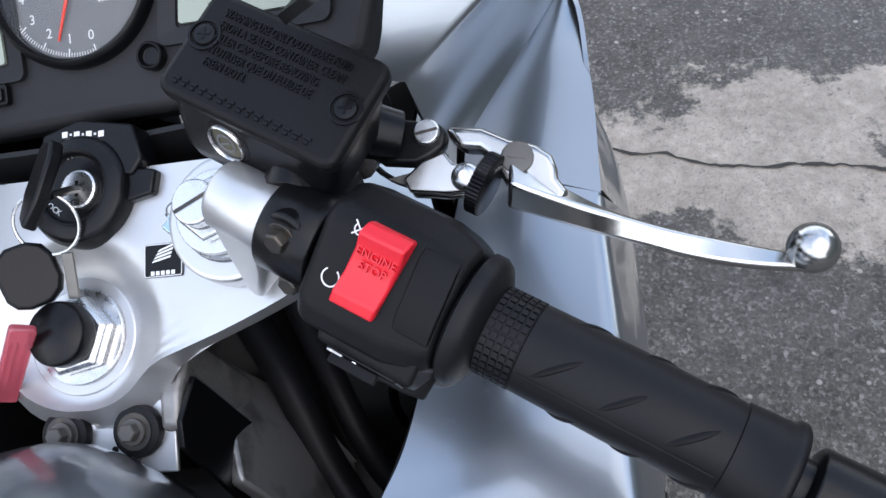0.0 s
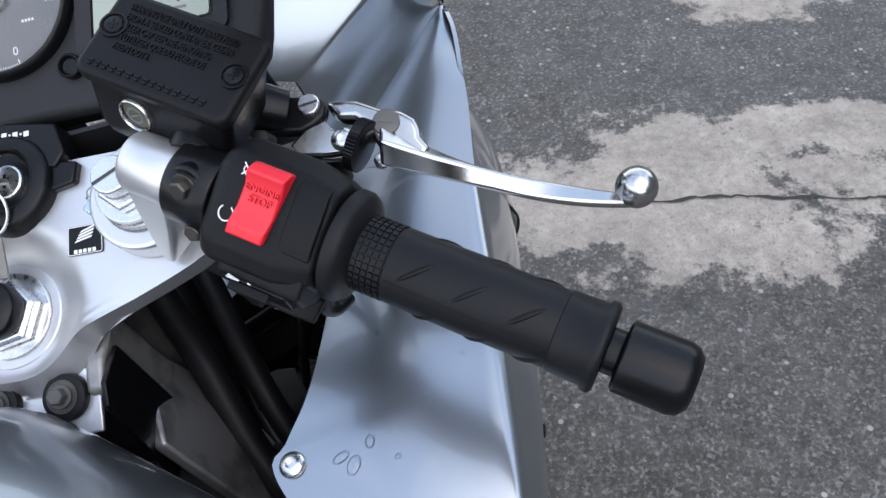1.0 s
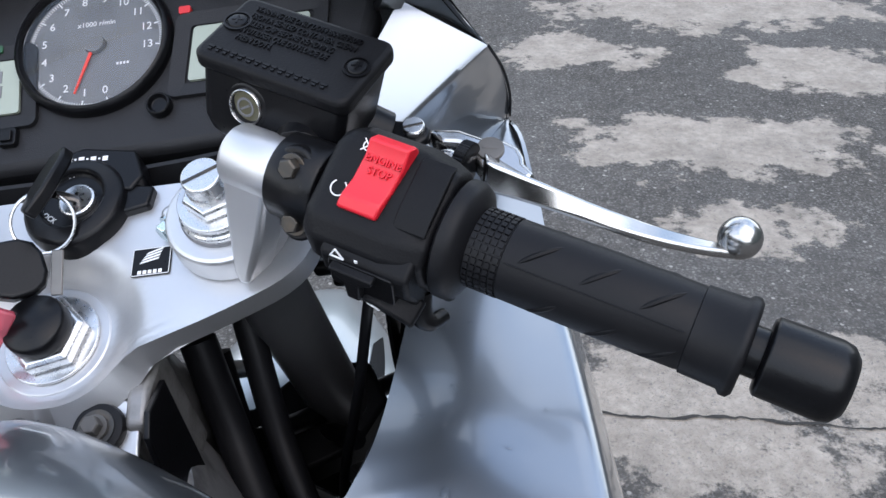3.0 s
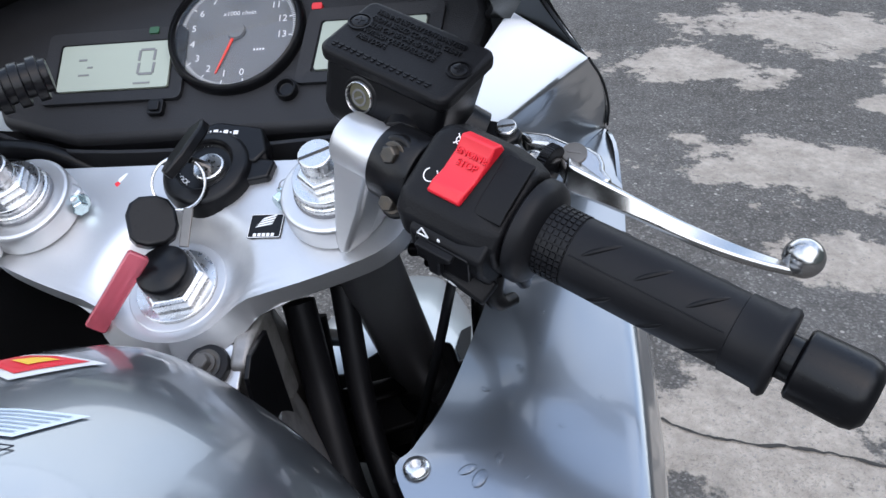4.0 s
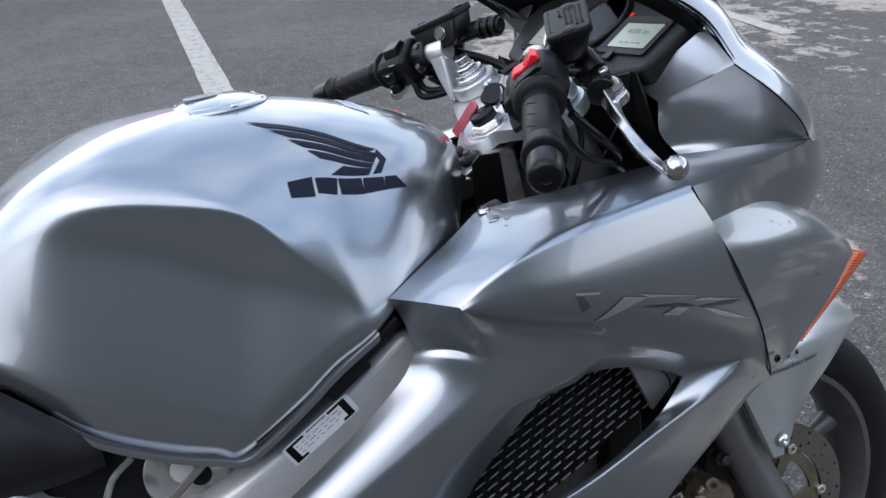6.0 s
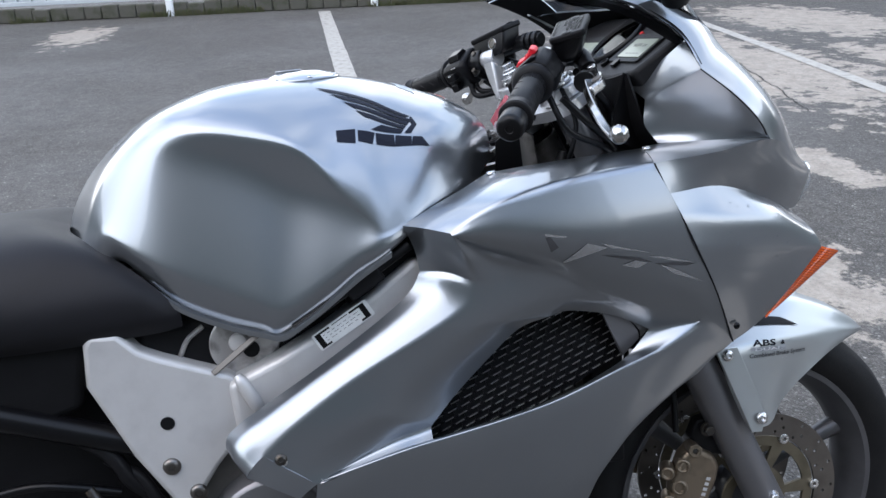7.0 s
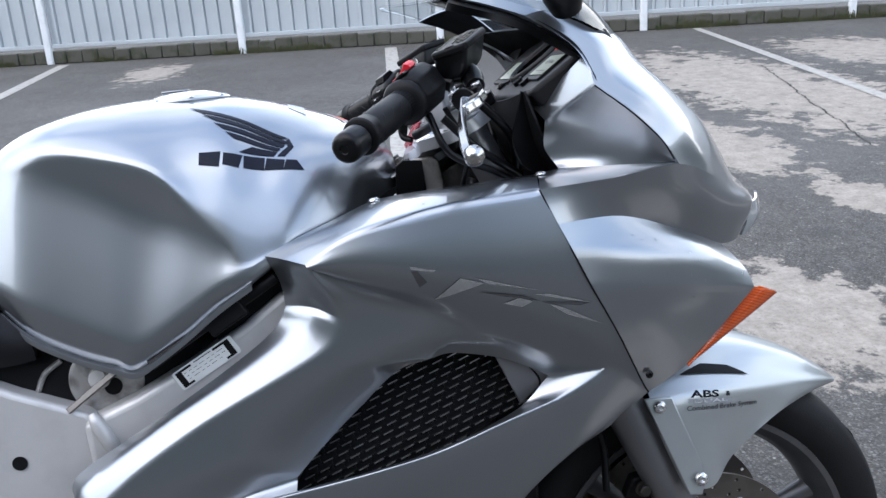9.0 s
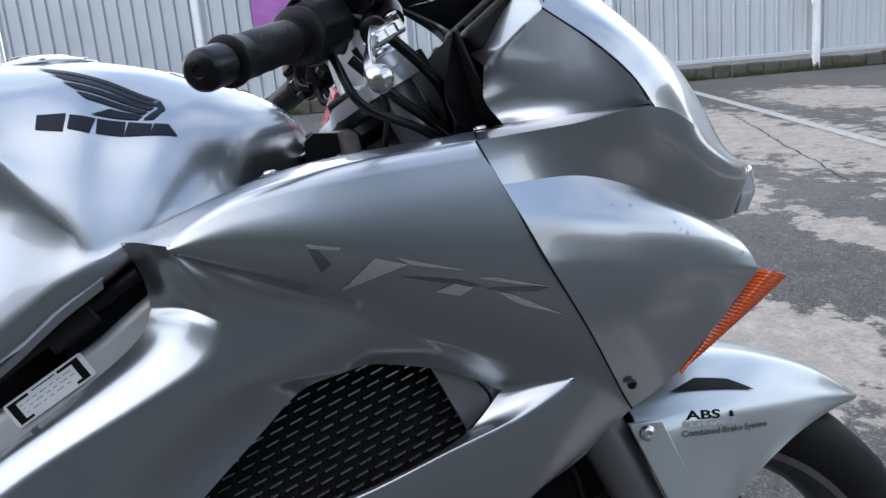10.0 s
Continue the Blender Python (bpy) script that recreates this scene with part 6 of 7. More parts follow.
for a, b, r in (((0.12, 0.48, 0.78), (0.03, 0.62, 0.68), 0.007), ((0.06, 0.47, 0.80), (0.14, 0.63, 0.70), 0.008), ((-0.02, 0.50, 0.84), (0.00, 0.64, 0.72), 0.008), ((-0.10, 0.50, 0.80), (-0.02, 0.63, 0.70), 0.010)):
    bm = mesh()
    tube(bm, [a, b], r, 10, 2)
    part("cowl_stay", bm, BLACK, bike)
bm = mesh()
block(bm, pose(0, 0.26, 0.60), 0.26, 0.30, 0.34)
part("front_cylinder_block", bm, ENGINE, bike, "dark front cylinder block", bevel=0.02)
bm = mesh()
block(bm, pose(0, 0.42, 0.56), 0.24, 0.10, 0.24)
part("cylinder_head", bm, ENGINE, bike, bevel=0.02)
bm = mesh()
block(bm, pose(0, 0.08, 0.46), 0.30, 0.45, 0.34)
part("crankcase", bm, ENGINE, bike, "dark cast engine crankcase", bevel=0.02)
bm = mesh()
block(bm, pose(0, 0.47, 0.565), 0.30, 0.05, 0.22)
part("radiator", bm, MATT, bike, bevel=0.004)
bm = mesh()
sheet(bm, [[(-0.13, 0.36, 0.735), (0.0, 0.37, 0.74), (0.13, 0.36, 0.735)], [(-0.14, 0.45, 0.70), (0.0, 0.46, 0.70), (0.14, 0.45, 0.70)], [(-0.13, 0.52, 0.68), (0.0, 0.53, 0.67), (0.13, 0.52, 0.68)]], 4, 4)
part("heat_shield", bm, MATT, bike, "black heat shield behind radiator", solid=0.003)

# ---- ignition lock ----
LOCK = STEER @ pose(0.0125, 0.0715, -0.0045)
bm = mesh()
lathe(bm, LOCK, [(0, -0.004), (0.0285, -0.004), (0.0285, 0.009), (0.0265, 0.014), (0.0200, 0.0165), (0.0175, 0.0165), (0.0170, 0.0125), (0, 0.0125)], 44)
slab(bm, LOCK, [(-0.024, 0.010), (0.030, 0.004), (0.036, 0.012), (0.030, 0.030), (0.0, 0.036), (-0.020, 0.030)], -0.004, 0.012)
slab(bm, LOCK, [(0.020, -0.010), (0.040, -0.006), (0.042, 0.006), (0.022, 0.010)], 0.0, 0.010)
lock = part("ignition_lock", bm, BLACK, bike, "black ignition lock surround", bevel=0.0015)
bm = mesh()
lathe(bm, LOCK @ pose(0.003, -0.001, 0), [(0, 0.0126), (0.0098, 0.0126), (0.0098, 0.0150), (0.0088, 0.0158), (0, 0.0158)], 36)
part("key_barrel", bm, STEEL, lock, "worn steel key barrel", bevel=0.0003)
bm = mesh()
block(bm, LOCK @ pose(0.003, -0.001, 0.0160), 0.0016, 0.008, 0.0005)
part("key_slot", bm, BLACK, lock)
words("lock_text", "ON", LOCK @ pose(-0.003, 0.0172, 0.0127, 0, 0, 8), 0.0050, WHITE, lock, 0.0001)
words("lock_text", "LOCK", LOCK @ pose(-0.0125, -0.0085, 0.0127, 0, 0, -38), 0.0042, WHITE, lock, 0.0001)
bm = mesh()
for k in range(4):
    block(bm, LOCK @ pose(-0.007 + 0.0068 * k, 0.0285 - 0.0006 * k, 0.0122), 0.0030, 0.0030, 0.0004)
    if k < 3:
        block(bm, LOCK @ pose(-0.0036 + 0.0068 * k, 0.0282 - 0.0006 * k, 0.0122), 0.0011, 0.0011, 0.0004)
part("lock_marks", bm, WHITE, lock)

# ---- frame, seat and side parts ----
def side(x):
    """A frame on the plane at x, its x axis ahead and its y axis up."""
    return Matrix(((0, 0, 1, x), (1, 0, 0, 0), (0, 1, 0, 0), (0, 0, 0, 1)))


for sx in (1, -1):
    m = mirror(sx)
    bm = mesh()
    slab(bm, m @ side(0.12), [(-0.045, 0.672), (0.02, 0.698), (0.08, 0.728), (0.15, 0.770), (0.200, 0.806), (0.218, 0.800), (0.222, 0.765), (0.19, 0.715), (0.08, 0.645), (-0.04, 0.585)], 0, 0.066)
    spar = part("frame_spar", bm, FRAME, bike, "silver painted alloy frame spar", bevel=0.012, segs=4)
    bm = mesh()
    slab(bm, m @ side(0.115), [(-0.208, 0.742), (-0.200, 0.755), (-0.166, 0.752), (-0.145, 0.728), (-0.118, 0.714), (-0.042, 0.682), (-0.018, 0.660), (-0.022, 0.612), (-0.070, 0.560), (-0.108, 0.508), (-0.125, 0.510), (-0.170, 0.590), (-0.212, 0.690)], 0, 0.060)
    piv = part("pivot_plate", bm, FRAME, bike, "silver painted swingarm pivot plate", bevel=0.007, segs=3)
    bm = mesh()
    lathe(bm, m @ axes((0.1752, -0.124, 0.630), (1, 0, 0)), [(0, 0.0), (0.0085, 0.0), (0.0088, 0.0010), (0, 0.0010)], 28)
    part("bore", bm, MATT, piv)
    for y, z in ((-0.127, 0.571), (-0.099, 0.530)):
        cap_screw("pivot_bolt", m @ axes((0.1752, y, z), (1, 0, 0)), 0.0115, DISC, piv)
    bm = mesh()
    tube(bm, [m @ Vector(p) for p in ((0.184, -0.032, 0.683), (0.188, -0.026, 0.672), (0.188, -0.014, 0.645), (0.184, -0.008, 0.628))], [0.0055, 0.0085, 0.0090, 0.0060], 12)
    part("weld_bead", bm, FRAME, spar)
bm = mesh()
PL = axes((0.1866, 0.105, 0.731), (1, 0, 0), (0, 0.87, 0.49))
slab(bm, PL, rounded(0.082, 0.0245, 0.003), 0.0, 0.0008)
pl = part("rating_plate", bm, LABEL, bike, "white rating plate with dark border")
bm = mesh()
for x, y, w, h in ((-0.039, 0, 0.008, 0.024), (0.037, 0, 0.008, 0.024), (-0.028, 0.0110, 0.018, 0.0030), (-0.032, -0.0110, 0.010, 0.0030), (0.026, 0.0110, 0.018, 0.0030), (0.031, -0.0110, 0.010, 0.0030), (0.0, 0.0115, 0.026, 0.0012)):
    block(bm, PL @ pose(x * 0.87, y * 0.82, 0.0010), w * 0.92, h * 0.86, 0.0003)
for k in range(26):
    block(bm, PL @ pose(-0.027 + 0.0062 * (k % 9) + 0.0008 * (k % 4), 0.0042 - 0.0042 * (k // 9), 0.0010), 0.0030 + 0.0006 * (k % 3), 0.0005, 0.0003)
part("plate_print", bm, BLACK, pl)

bm = mesh()
st = [[(0, -0.232, 0.862), (0.05, -0.225, 0.862), (0.10, -0.198, 0.856), (0.140, -0.158, 0.836), (0.163, -0.118, 0.805), (0.170, -0.092, 0.772), (0.166, -0.090, 0.750)],
      [(0, -0.30, 0.880), (0.06, -0.29, 0.878), (0.12, -0.25, 0.866), (0.155, -0.205, 0.842), (0.178, -0.165, 0.805), (0.180, -0.145, 0.770), (0.168, -0.140, 0.745)],
      [(0, -0.42, 0.874), (0.09, -0.42, 0.872), (0.15, -0.40, 0.852), (0.176, -0.375, 0.824), (0.188, -0.345, 0.790), (0.184, -0.335, 0.762), (0.168, -0.33, 0.742)],
      [(0, -0.64, 0.892), (0.10, -0.64, 0.887), (0.15, -0.64, 0.862), (0.170, -0.64, 0.84), (0.178, -0.64, 0.81), (0.174, -0.64, 0.78), (0.16, -0.64, 0.76)]]
for sx in (1, -1):
    sheet(bm, st, 7, 6, sx)
part("seat", bm, VINYL, bike, "black vinyl rider seat", solid=0.012, sharp=60)
for sx in (1, -1):
    m = mirror(sx)
    bm = mesh()
    slab(bm, m @ side(0.10), [(-0.205, 0.750), (-0.235, 0.765), (-0.34, 0.760), (-0.52, 0.80), (-0.56, 0.74), (-0.40, 0.66), (-0.28, 0.64), (-0.225, 0.655)], 0, 0.055)
    part("side_cover", bm, MATT, bike, "black plastic side cover", bevel=0.01, segs=3)
    bm = mesh()
    tube(bm, [m @ Vector(p) for p in ((0.155, -0.42, 0.70), (0.155, -0.33, 0.665), (0.152, -0.24, 0.628), (0.150, -0.15, 0.592))], 0.017, 14)
    part("subframe_tube", bm, BLACK, bike, "black subframe tube")
    bm = mesh()
    slab(bm, m @ side(0.165), [(-0.265, 0.470), (-0.245, 0.530), (-0.225, 0.536), (-0.190, 0.500), (-0.185, 0.440), (-0.24, 0.42)], 0, 0.012)
    part("footrest_bracket", bm, FRAME, bike, "silver alloy footrest bracket", bevel=0.004)
    bm = mesh()
    lathe(bm, m @ axes((0.12, -0.01, 0.455), (1, 0, 0)), [(0, 0), (0.085, 0), (0.085, 0.045), (0.078, 0.062), (0.05, 0.068), (0, 0.068)], 48)
    part("clutch_cover", bm, FORK, bike, "bronze grey round engine cover", bevel=0.004)
for p, r in (((-0.20, 0.585), 0.010), ((-0.17, 0.55), 0.008)):
    bm = mesh()
    tube(bm, [(0.14, p[0] - 0.04, p[1] + 0.03), (0.15, p[0], p[1]), (0.15, p[0] + 0.02, p[1] - 0.04), (0.13, p[0] + 0.06, p[1] - 0.09)], r, 12)
    part("hose", bm, RUBBER, bike)
bm = mesh()
block(bm, pose(0, -0.25, 0.56), 0.22, 0.30, 0.32)
block(bm, pose(0, -0.42, 0.66), 0.20, 0.30, 0.20)
part("rear_engine_case", bm, MATT, bike, "black engine case and inner tail", bevel=0.03)
for pts, r, mt in ((((0.150, -0.30, 0.50), (0.158, -0.245, 0.52), (0.160, -0.215, 0.50), (0.150, -0.19, 0.45)), 0.012, RUBBER), (((0.150, -0.235, 0.545), (0.160, -0.215, 0.51), (0.162, -0.205, 0.47), (0.15, -0.20, 0.42)), 0.007, DARKSTEEL), (((0.14, -0.36, 0.55), (0.15, -0.30, 0.56), (0.15, -0.25, 0.55), (0.14, -0.20, 0.53)), 0.006, BLACK), (((0.150, -0.10, 0.50), (0.158, -0.085, 0.47), (0.150, -0.07, 0.43)), 0.006, BLACK)):
    bm = mesh()
    tube(bm, pts, r, 12)
    part("hose", bm, mt, bike)
for y, z in ((-0.215, 0.50), (-0.245, 0.525), (-0.085, 0.485)):
    bm = mesh()
    lathe(bm, axes((0.150, y, z), (1, 0, 0.1)), [(0, 0), (0.010, 0), (0.010, 0.016), (0.008, 0.019), (0, 0.019)], 20)
    part("hose_fitting", bm, DARKSTEEL, bike, bevel=0.0006)
# under the tank
bm = mesh()
block(bm, pose(0, 0.02, 0.70), 0.30, 0.36, 0.12)
block(bm, pose(0, 0.19, 0.79), 0.34, 0.16, 0.10)
part("air_box", bm, MATT, bike, bevel=0.02)
bm = mesh()
lathe(bm, axes((0.120, -0.020, 0.712), (1, 0, 0)), [(0, 0), (0.050, 0), (0.050, 0.022), (0.045, 0.030), (0.036, 0.033), (0, 0.034)], 40)
lathe(bm, axes((0.118, -0.085, 0.712), (1, 0, 0)), [(0, 0), (0.040, 0), (0.040, 0.020), (0.036, 0.027), (0, 0.030)], 36)
cover = part("throttle_body_cover", bm, CAST, bike, "grey alloy throttle bodies below tank", bevel=0.003)
bm = mesh()
tube(bm, [(0.150, -0.100, 0.706), (0.152, -0.088, 0.728), (0.150, -0.068, 0.742)], 0.0035, 8)
part("casting_rib", bm, CAST, cover)
bm = mesh()
lathe(bm, axes((0.152, -0.026, 0.716), (1, -0.1, 0.2)), [(0, 0), (0.0125, 0), (0.0125, 0.008), (0.0105, 0.011), (0, 0.012)], 28)
part("round_plug", bm, FRAME, cover, "pale round plug")
bm = mesh()
lathe(bm, axes((0.1545, -0.012, 0.705), (1, 0, 0.1)), [(0, 0), (0.0105, 0), (0.0105, 0.001), (0, 0.001)], 24)
part("cover_bore", bm, MATT, cover)
bm = mesh()
block(bm, axes((0.172, -0.026, 0.711), (0.9, -0.2, 0.4), (0, 0.80, 0.60)), 0.086, 0.0075, 0.004)
part("linkage_bar", bm, DISC, bike, "flat worn linkage bar", bevel=0.0008)
# rubber strip and clip between tank and frame
bm = mesh()
tube(bm, [(0.196, 0.045, 0.739), (0.197, 0.10, 0.772), (0.196, 0.15, 0.800), (0.192, 0.195, 0.826)], 0.0075, 10)
part("tank_edge_rubber", bm, RUBBER, bike, "black rubber strip below tank edge")
bm = mesh()
block(bm, axes((0.199, 0.135, 0.786), (1, 0, 0), (0, 0.85, 0.5)), 0.050, 0.022, 0.010)
part("rubber_clip", bm, RUBBER, bike, bevel=0.003)
bm = mesh()
rows = [(0.154, -0.124, 0.806), (0.169, -0.088, 0.777), (0.184, -0.036, 0.753), (0.195, 0.006, 0.740), (0.200, 0.029, 0.7345), (0.2025, 0.055, 0.748), (0.204, 0.090, 0.771), (0.207, 0.130, 0.801), (0.211, 0.170, 0.826)]
sheet(bm, [[(x - 0.002, y, z + 0.001), (x + 0.005, y, z - 0.001), (x + 0.0045, y, z - 0.008)] for x, y, z in rows], 5, 2, 1)
part("tank_seam", bm, PAINT, tank, "rolled seam along tank edge", solid=0.002)

# filler cap
CAPM = axes((0, 0.090, 1.0370), (0, -0.03, 1), (1, 0, 0))
bm = mesh()
lathe(bm, CAPM, [(0, -0.02), (0.056, -0.02), (0.0565, -0.0065), (0.055, -0.0045), (0.0475, -0.0018), (0.0465, -0.0030), (0.0455, -0.0014), (0.030, 0.0036), (0, 0.0062)], 72)
fc = part("filler_cap", bm, PAINT, tank, "round silver fuel filler cap", sharp=30)
for k in range(7):
    a = 2 * math.pi * (k + 0.3) / 7
    cap_screw("cap_screw", CAPM @ pose(0.0515 * math.cos(a), 0.0515 * math.sin(a), -0.0034), 0.0034, STEEL, fc)
bm = mesh()
slab(bm, CAPM @ pose(0.004, -0.012, 0), rounded(0.022, 0.036, 0.010), 0.0040, 0.0074)
part("lock_flap", bm, PAINT, fc, bevel=0.0008)

# radiator side grille
GR = axes((0.198, 0.345, 0.645), (0.97, 0.0, 0.22), (0, 0.95, 0.32))
hole = [(-0.180, -0.030), (-0.150, -0.005), (-0.055, 0.058), (0.02, 0.088), (0.075, 0.070), (0.155, -0.012), (0.15, -0.04), (0.02, -0.055), (-0.12, -0.055)]
for sx in (1, -1):
    bm = mesh()
    slab(bm, mirror(sx) @ GR @ pose(0, 0, -0.010), hole, -0.002, 0)
    back = part("grille_backing", bm, MATT, bike, "black radiator side duct backing")
    bm = mesh()
    dark = mesh()
    pitch, rise = 0.0195, 0.0088
    for i in range(-11, 11):
        for j in range(-6, 15):
            x, y = i * pitch + (j % 2) * pitch / 2 - 0.2 * j * rise, j * rise - 0.025
            inside = False
            for (x0, y0), (x1, y1) in zip(hole, hole[1:] + hole[:1]):
                if (y0 > y) != (y1 > y) and x < (x1 - x0) * (y - y0) / (y1 - y0) + x0:
                    inside = not inside
            if inside:
                # the thin bright strip stands in for the highlight along each black strand
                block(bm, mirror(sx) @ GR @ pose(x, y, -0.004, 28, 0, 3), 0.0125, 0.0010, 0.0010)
                block(dark, mirror(sx) @ GR @ pose(x, y, -0.0055, 40, 0, 3), 0.0160, 0.0046, 0.0010)
                block(dark, mirror(sx) @ GR @ pose(x + pitch / 2, y + 0.002, -0.0055, 0, 0, 78), 0.0105, 0.0026, 0.0010)
    part("grille_glint", bm, GRILLE_GLINT, back, "bright strips as painted highlights on mesh strand edges")["kind"] = "stuff"
    part("grille_mesh", dark, BLACK, back, "black expanded metal mesh")["kind"] = "stuff"
    bm = mesh()
    sheet(bm, [[(0.186, 0.455, 0.706), (0.205, 0.462, 0.706), (0.215, 0.468, 0.706)], [(0.183, 0.475, 0.675), (0.205, 0.482, 0.676), (0.216, 0.490, 0.680)], [(0.183, 0.487, 0.645), (0.205, 0.488, 0.650), (0.216, 0.490, 0.660)]], 4, 4, sx)
    part("duct_wall", bm, MATT, bike, "grey duct wall", solid=0.002)

for sx in (1, -1):
    bm = mesh()
    slab(bm, mirror(sx) @ side(0.208), [(0.436, 0.716), (0.470, 0.706), (0.502, 0.690), (0.500, 0.676), (0.466, 0.646)], 0, 0.008)
    part("duct_corner", bm, FORK, bike, "grey corner plate of radiator duct", bevel=0.002)

# ---- front wheel, brake and fender ----
AXLE = Vector((0, 0.757, 0.300))
WM = axes(AXLE, (1, 0, 0), (0, 1, 0))
wheel = new("front_wheel")
wheel.parent = bike
bm = mesh()
lathe(bm, WM, [(0.226, -0.046), (0.24, -0.056), (0.262, -0.059), (0.282, -0.050), (0.294, -0.03), (0.2995, 0), (0.294, 0.03), (0.282, 0.050), (0.262, 0.059), (0.24, 0.056), (0.226, 0.046), (0.215, 0.04), (0.215, -0.04), (0.226, -0.046)], 128)
part("tyre", bm, TYRE, wheel, "black road tyre with curved grooves", sharp=60)
for k in range(16):
    for s in (1, -1):
        bm = mesh()
        a0 = 2 * math.pi * (k + 0.25 * (s > 0)) / 16
        pts = []
        for q in np.linspace(0, 1, 5):
            a, x = a0 + 0.30 * q, s * (0.008 + 0.040 * q)
            r = 0.2998 - 0.0085 * (x / 0.03) ** 2 if x * s < 0.03 else 0.2913 - (x * s - 0.03) * 0.62
            pts.append(WM @ Vector((r * math.cos(a), r * math.sin(a), x)))
        tube(bm, pts, [0.0006, 0.0020, 0.0022, 0.0020, 0.0006], 6, 3)
        part("tread_groove", bm, MATT, wheel)
bm = mesh()
lathe(bm, WM, [(0.229, 0.047), (0.2285, 0.050), (0.220, 0.049), (0.208, 0.030), (0.200, 0.012), (0.200, -0.012), (0.208, -0.030), (0.220, -0.049), (0.2285, -0.050), (0.229, -0.047), (0.214, -0.02), (0.214, 0.02), (0.229, 0.047)], 96)
part("rim", bm, GUNMETAL, wheel, "grey cast alloy rim")
bm = mesh()
lathe(bm, WM, [(0, -0.05), (0.042, -0.05), (0.046, -0.04), (0.040, 0.0), (0.046, 0.04), (0.042, 0.05), (0, 0.05)], 40)
part("hub", bm, GUNMETAL, wheel, sharp=40)
for k in range(6):
    bm = mesh()
    tube(bm, [WM @ Matrix.Rotation(2 * math.pi * k / 6 + 0.35, 4, "Z") @ Vector(p) for p in ((0.038, 0, 0), (0.08, 0.004, 0.006), (0.14, 0.002, 0.004), (0.207, 0, 0))], [0.020, 0.0135, 0.0125, 0.019], 12)
    part("spoke", bm, GUNMETAL, wheel, sharp=60)


def disc_ring(M, r0, r1, th, holes, seg=180):
    """A drilled flat ring; holes are left open in a polar grid."""
    bm = mesh()
    rs = np.linspace(r0, r1, 9)
    def v(r, a, z):
        return bm.verts.new(M @ Vector((r * math.cos(a), r * math.sin(a), z)))
    for i in range(8):
        for j in range(seg):
            if holes(i, j):
                continue
            a0, a1 = 2 * math.pi * j / seg, 2 * math.pi * (j + 1) / seg
            c = [v(r, a, z) for z in (-th / 2, th / 2) for r, a in ((rs[i], a0), (rs[i + 1], a0), (rs[i + 1], a1), (rs[i], a1))]
            bm.faces.new(c[4:])
            bm.faces.new(c[:4][::-1])
            for p, q in (((i - 1, j), (3, 0)), ((i + 1, j), (1, 2)), ((i, (j + 1) % seg), (2, 3)), ((i, (j - 1) % seg), (0, 1))):
                if not 0 <= p[0] < 8 or holes(*p):
                    bm.faces.new((c[q[0]], c[q[1]], c[q[1] + 4], c[q[0] + 4]))
    return bm


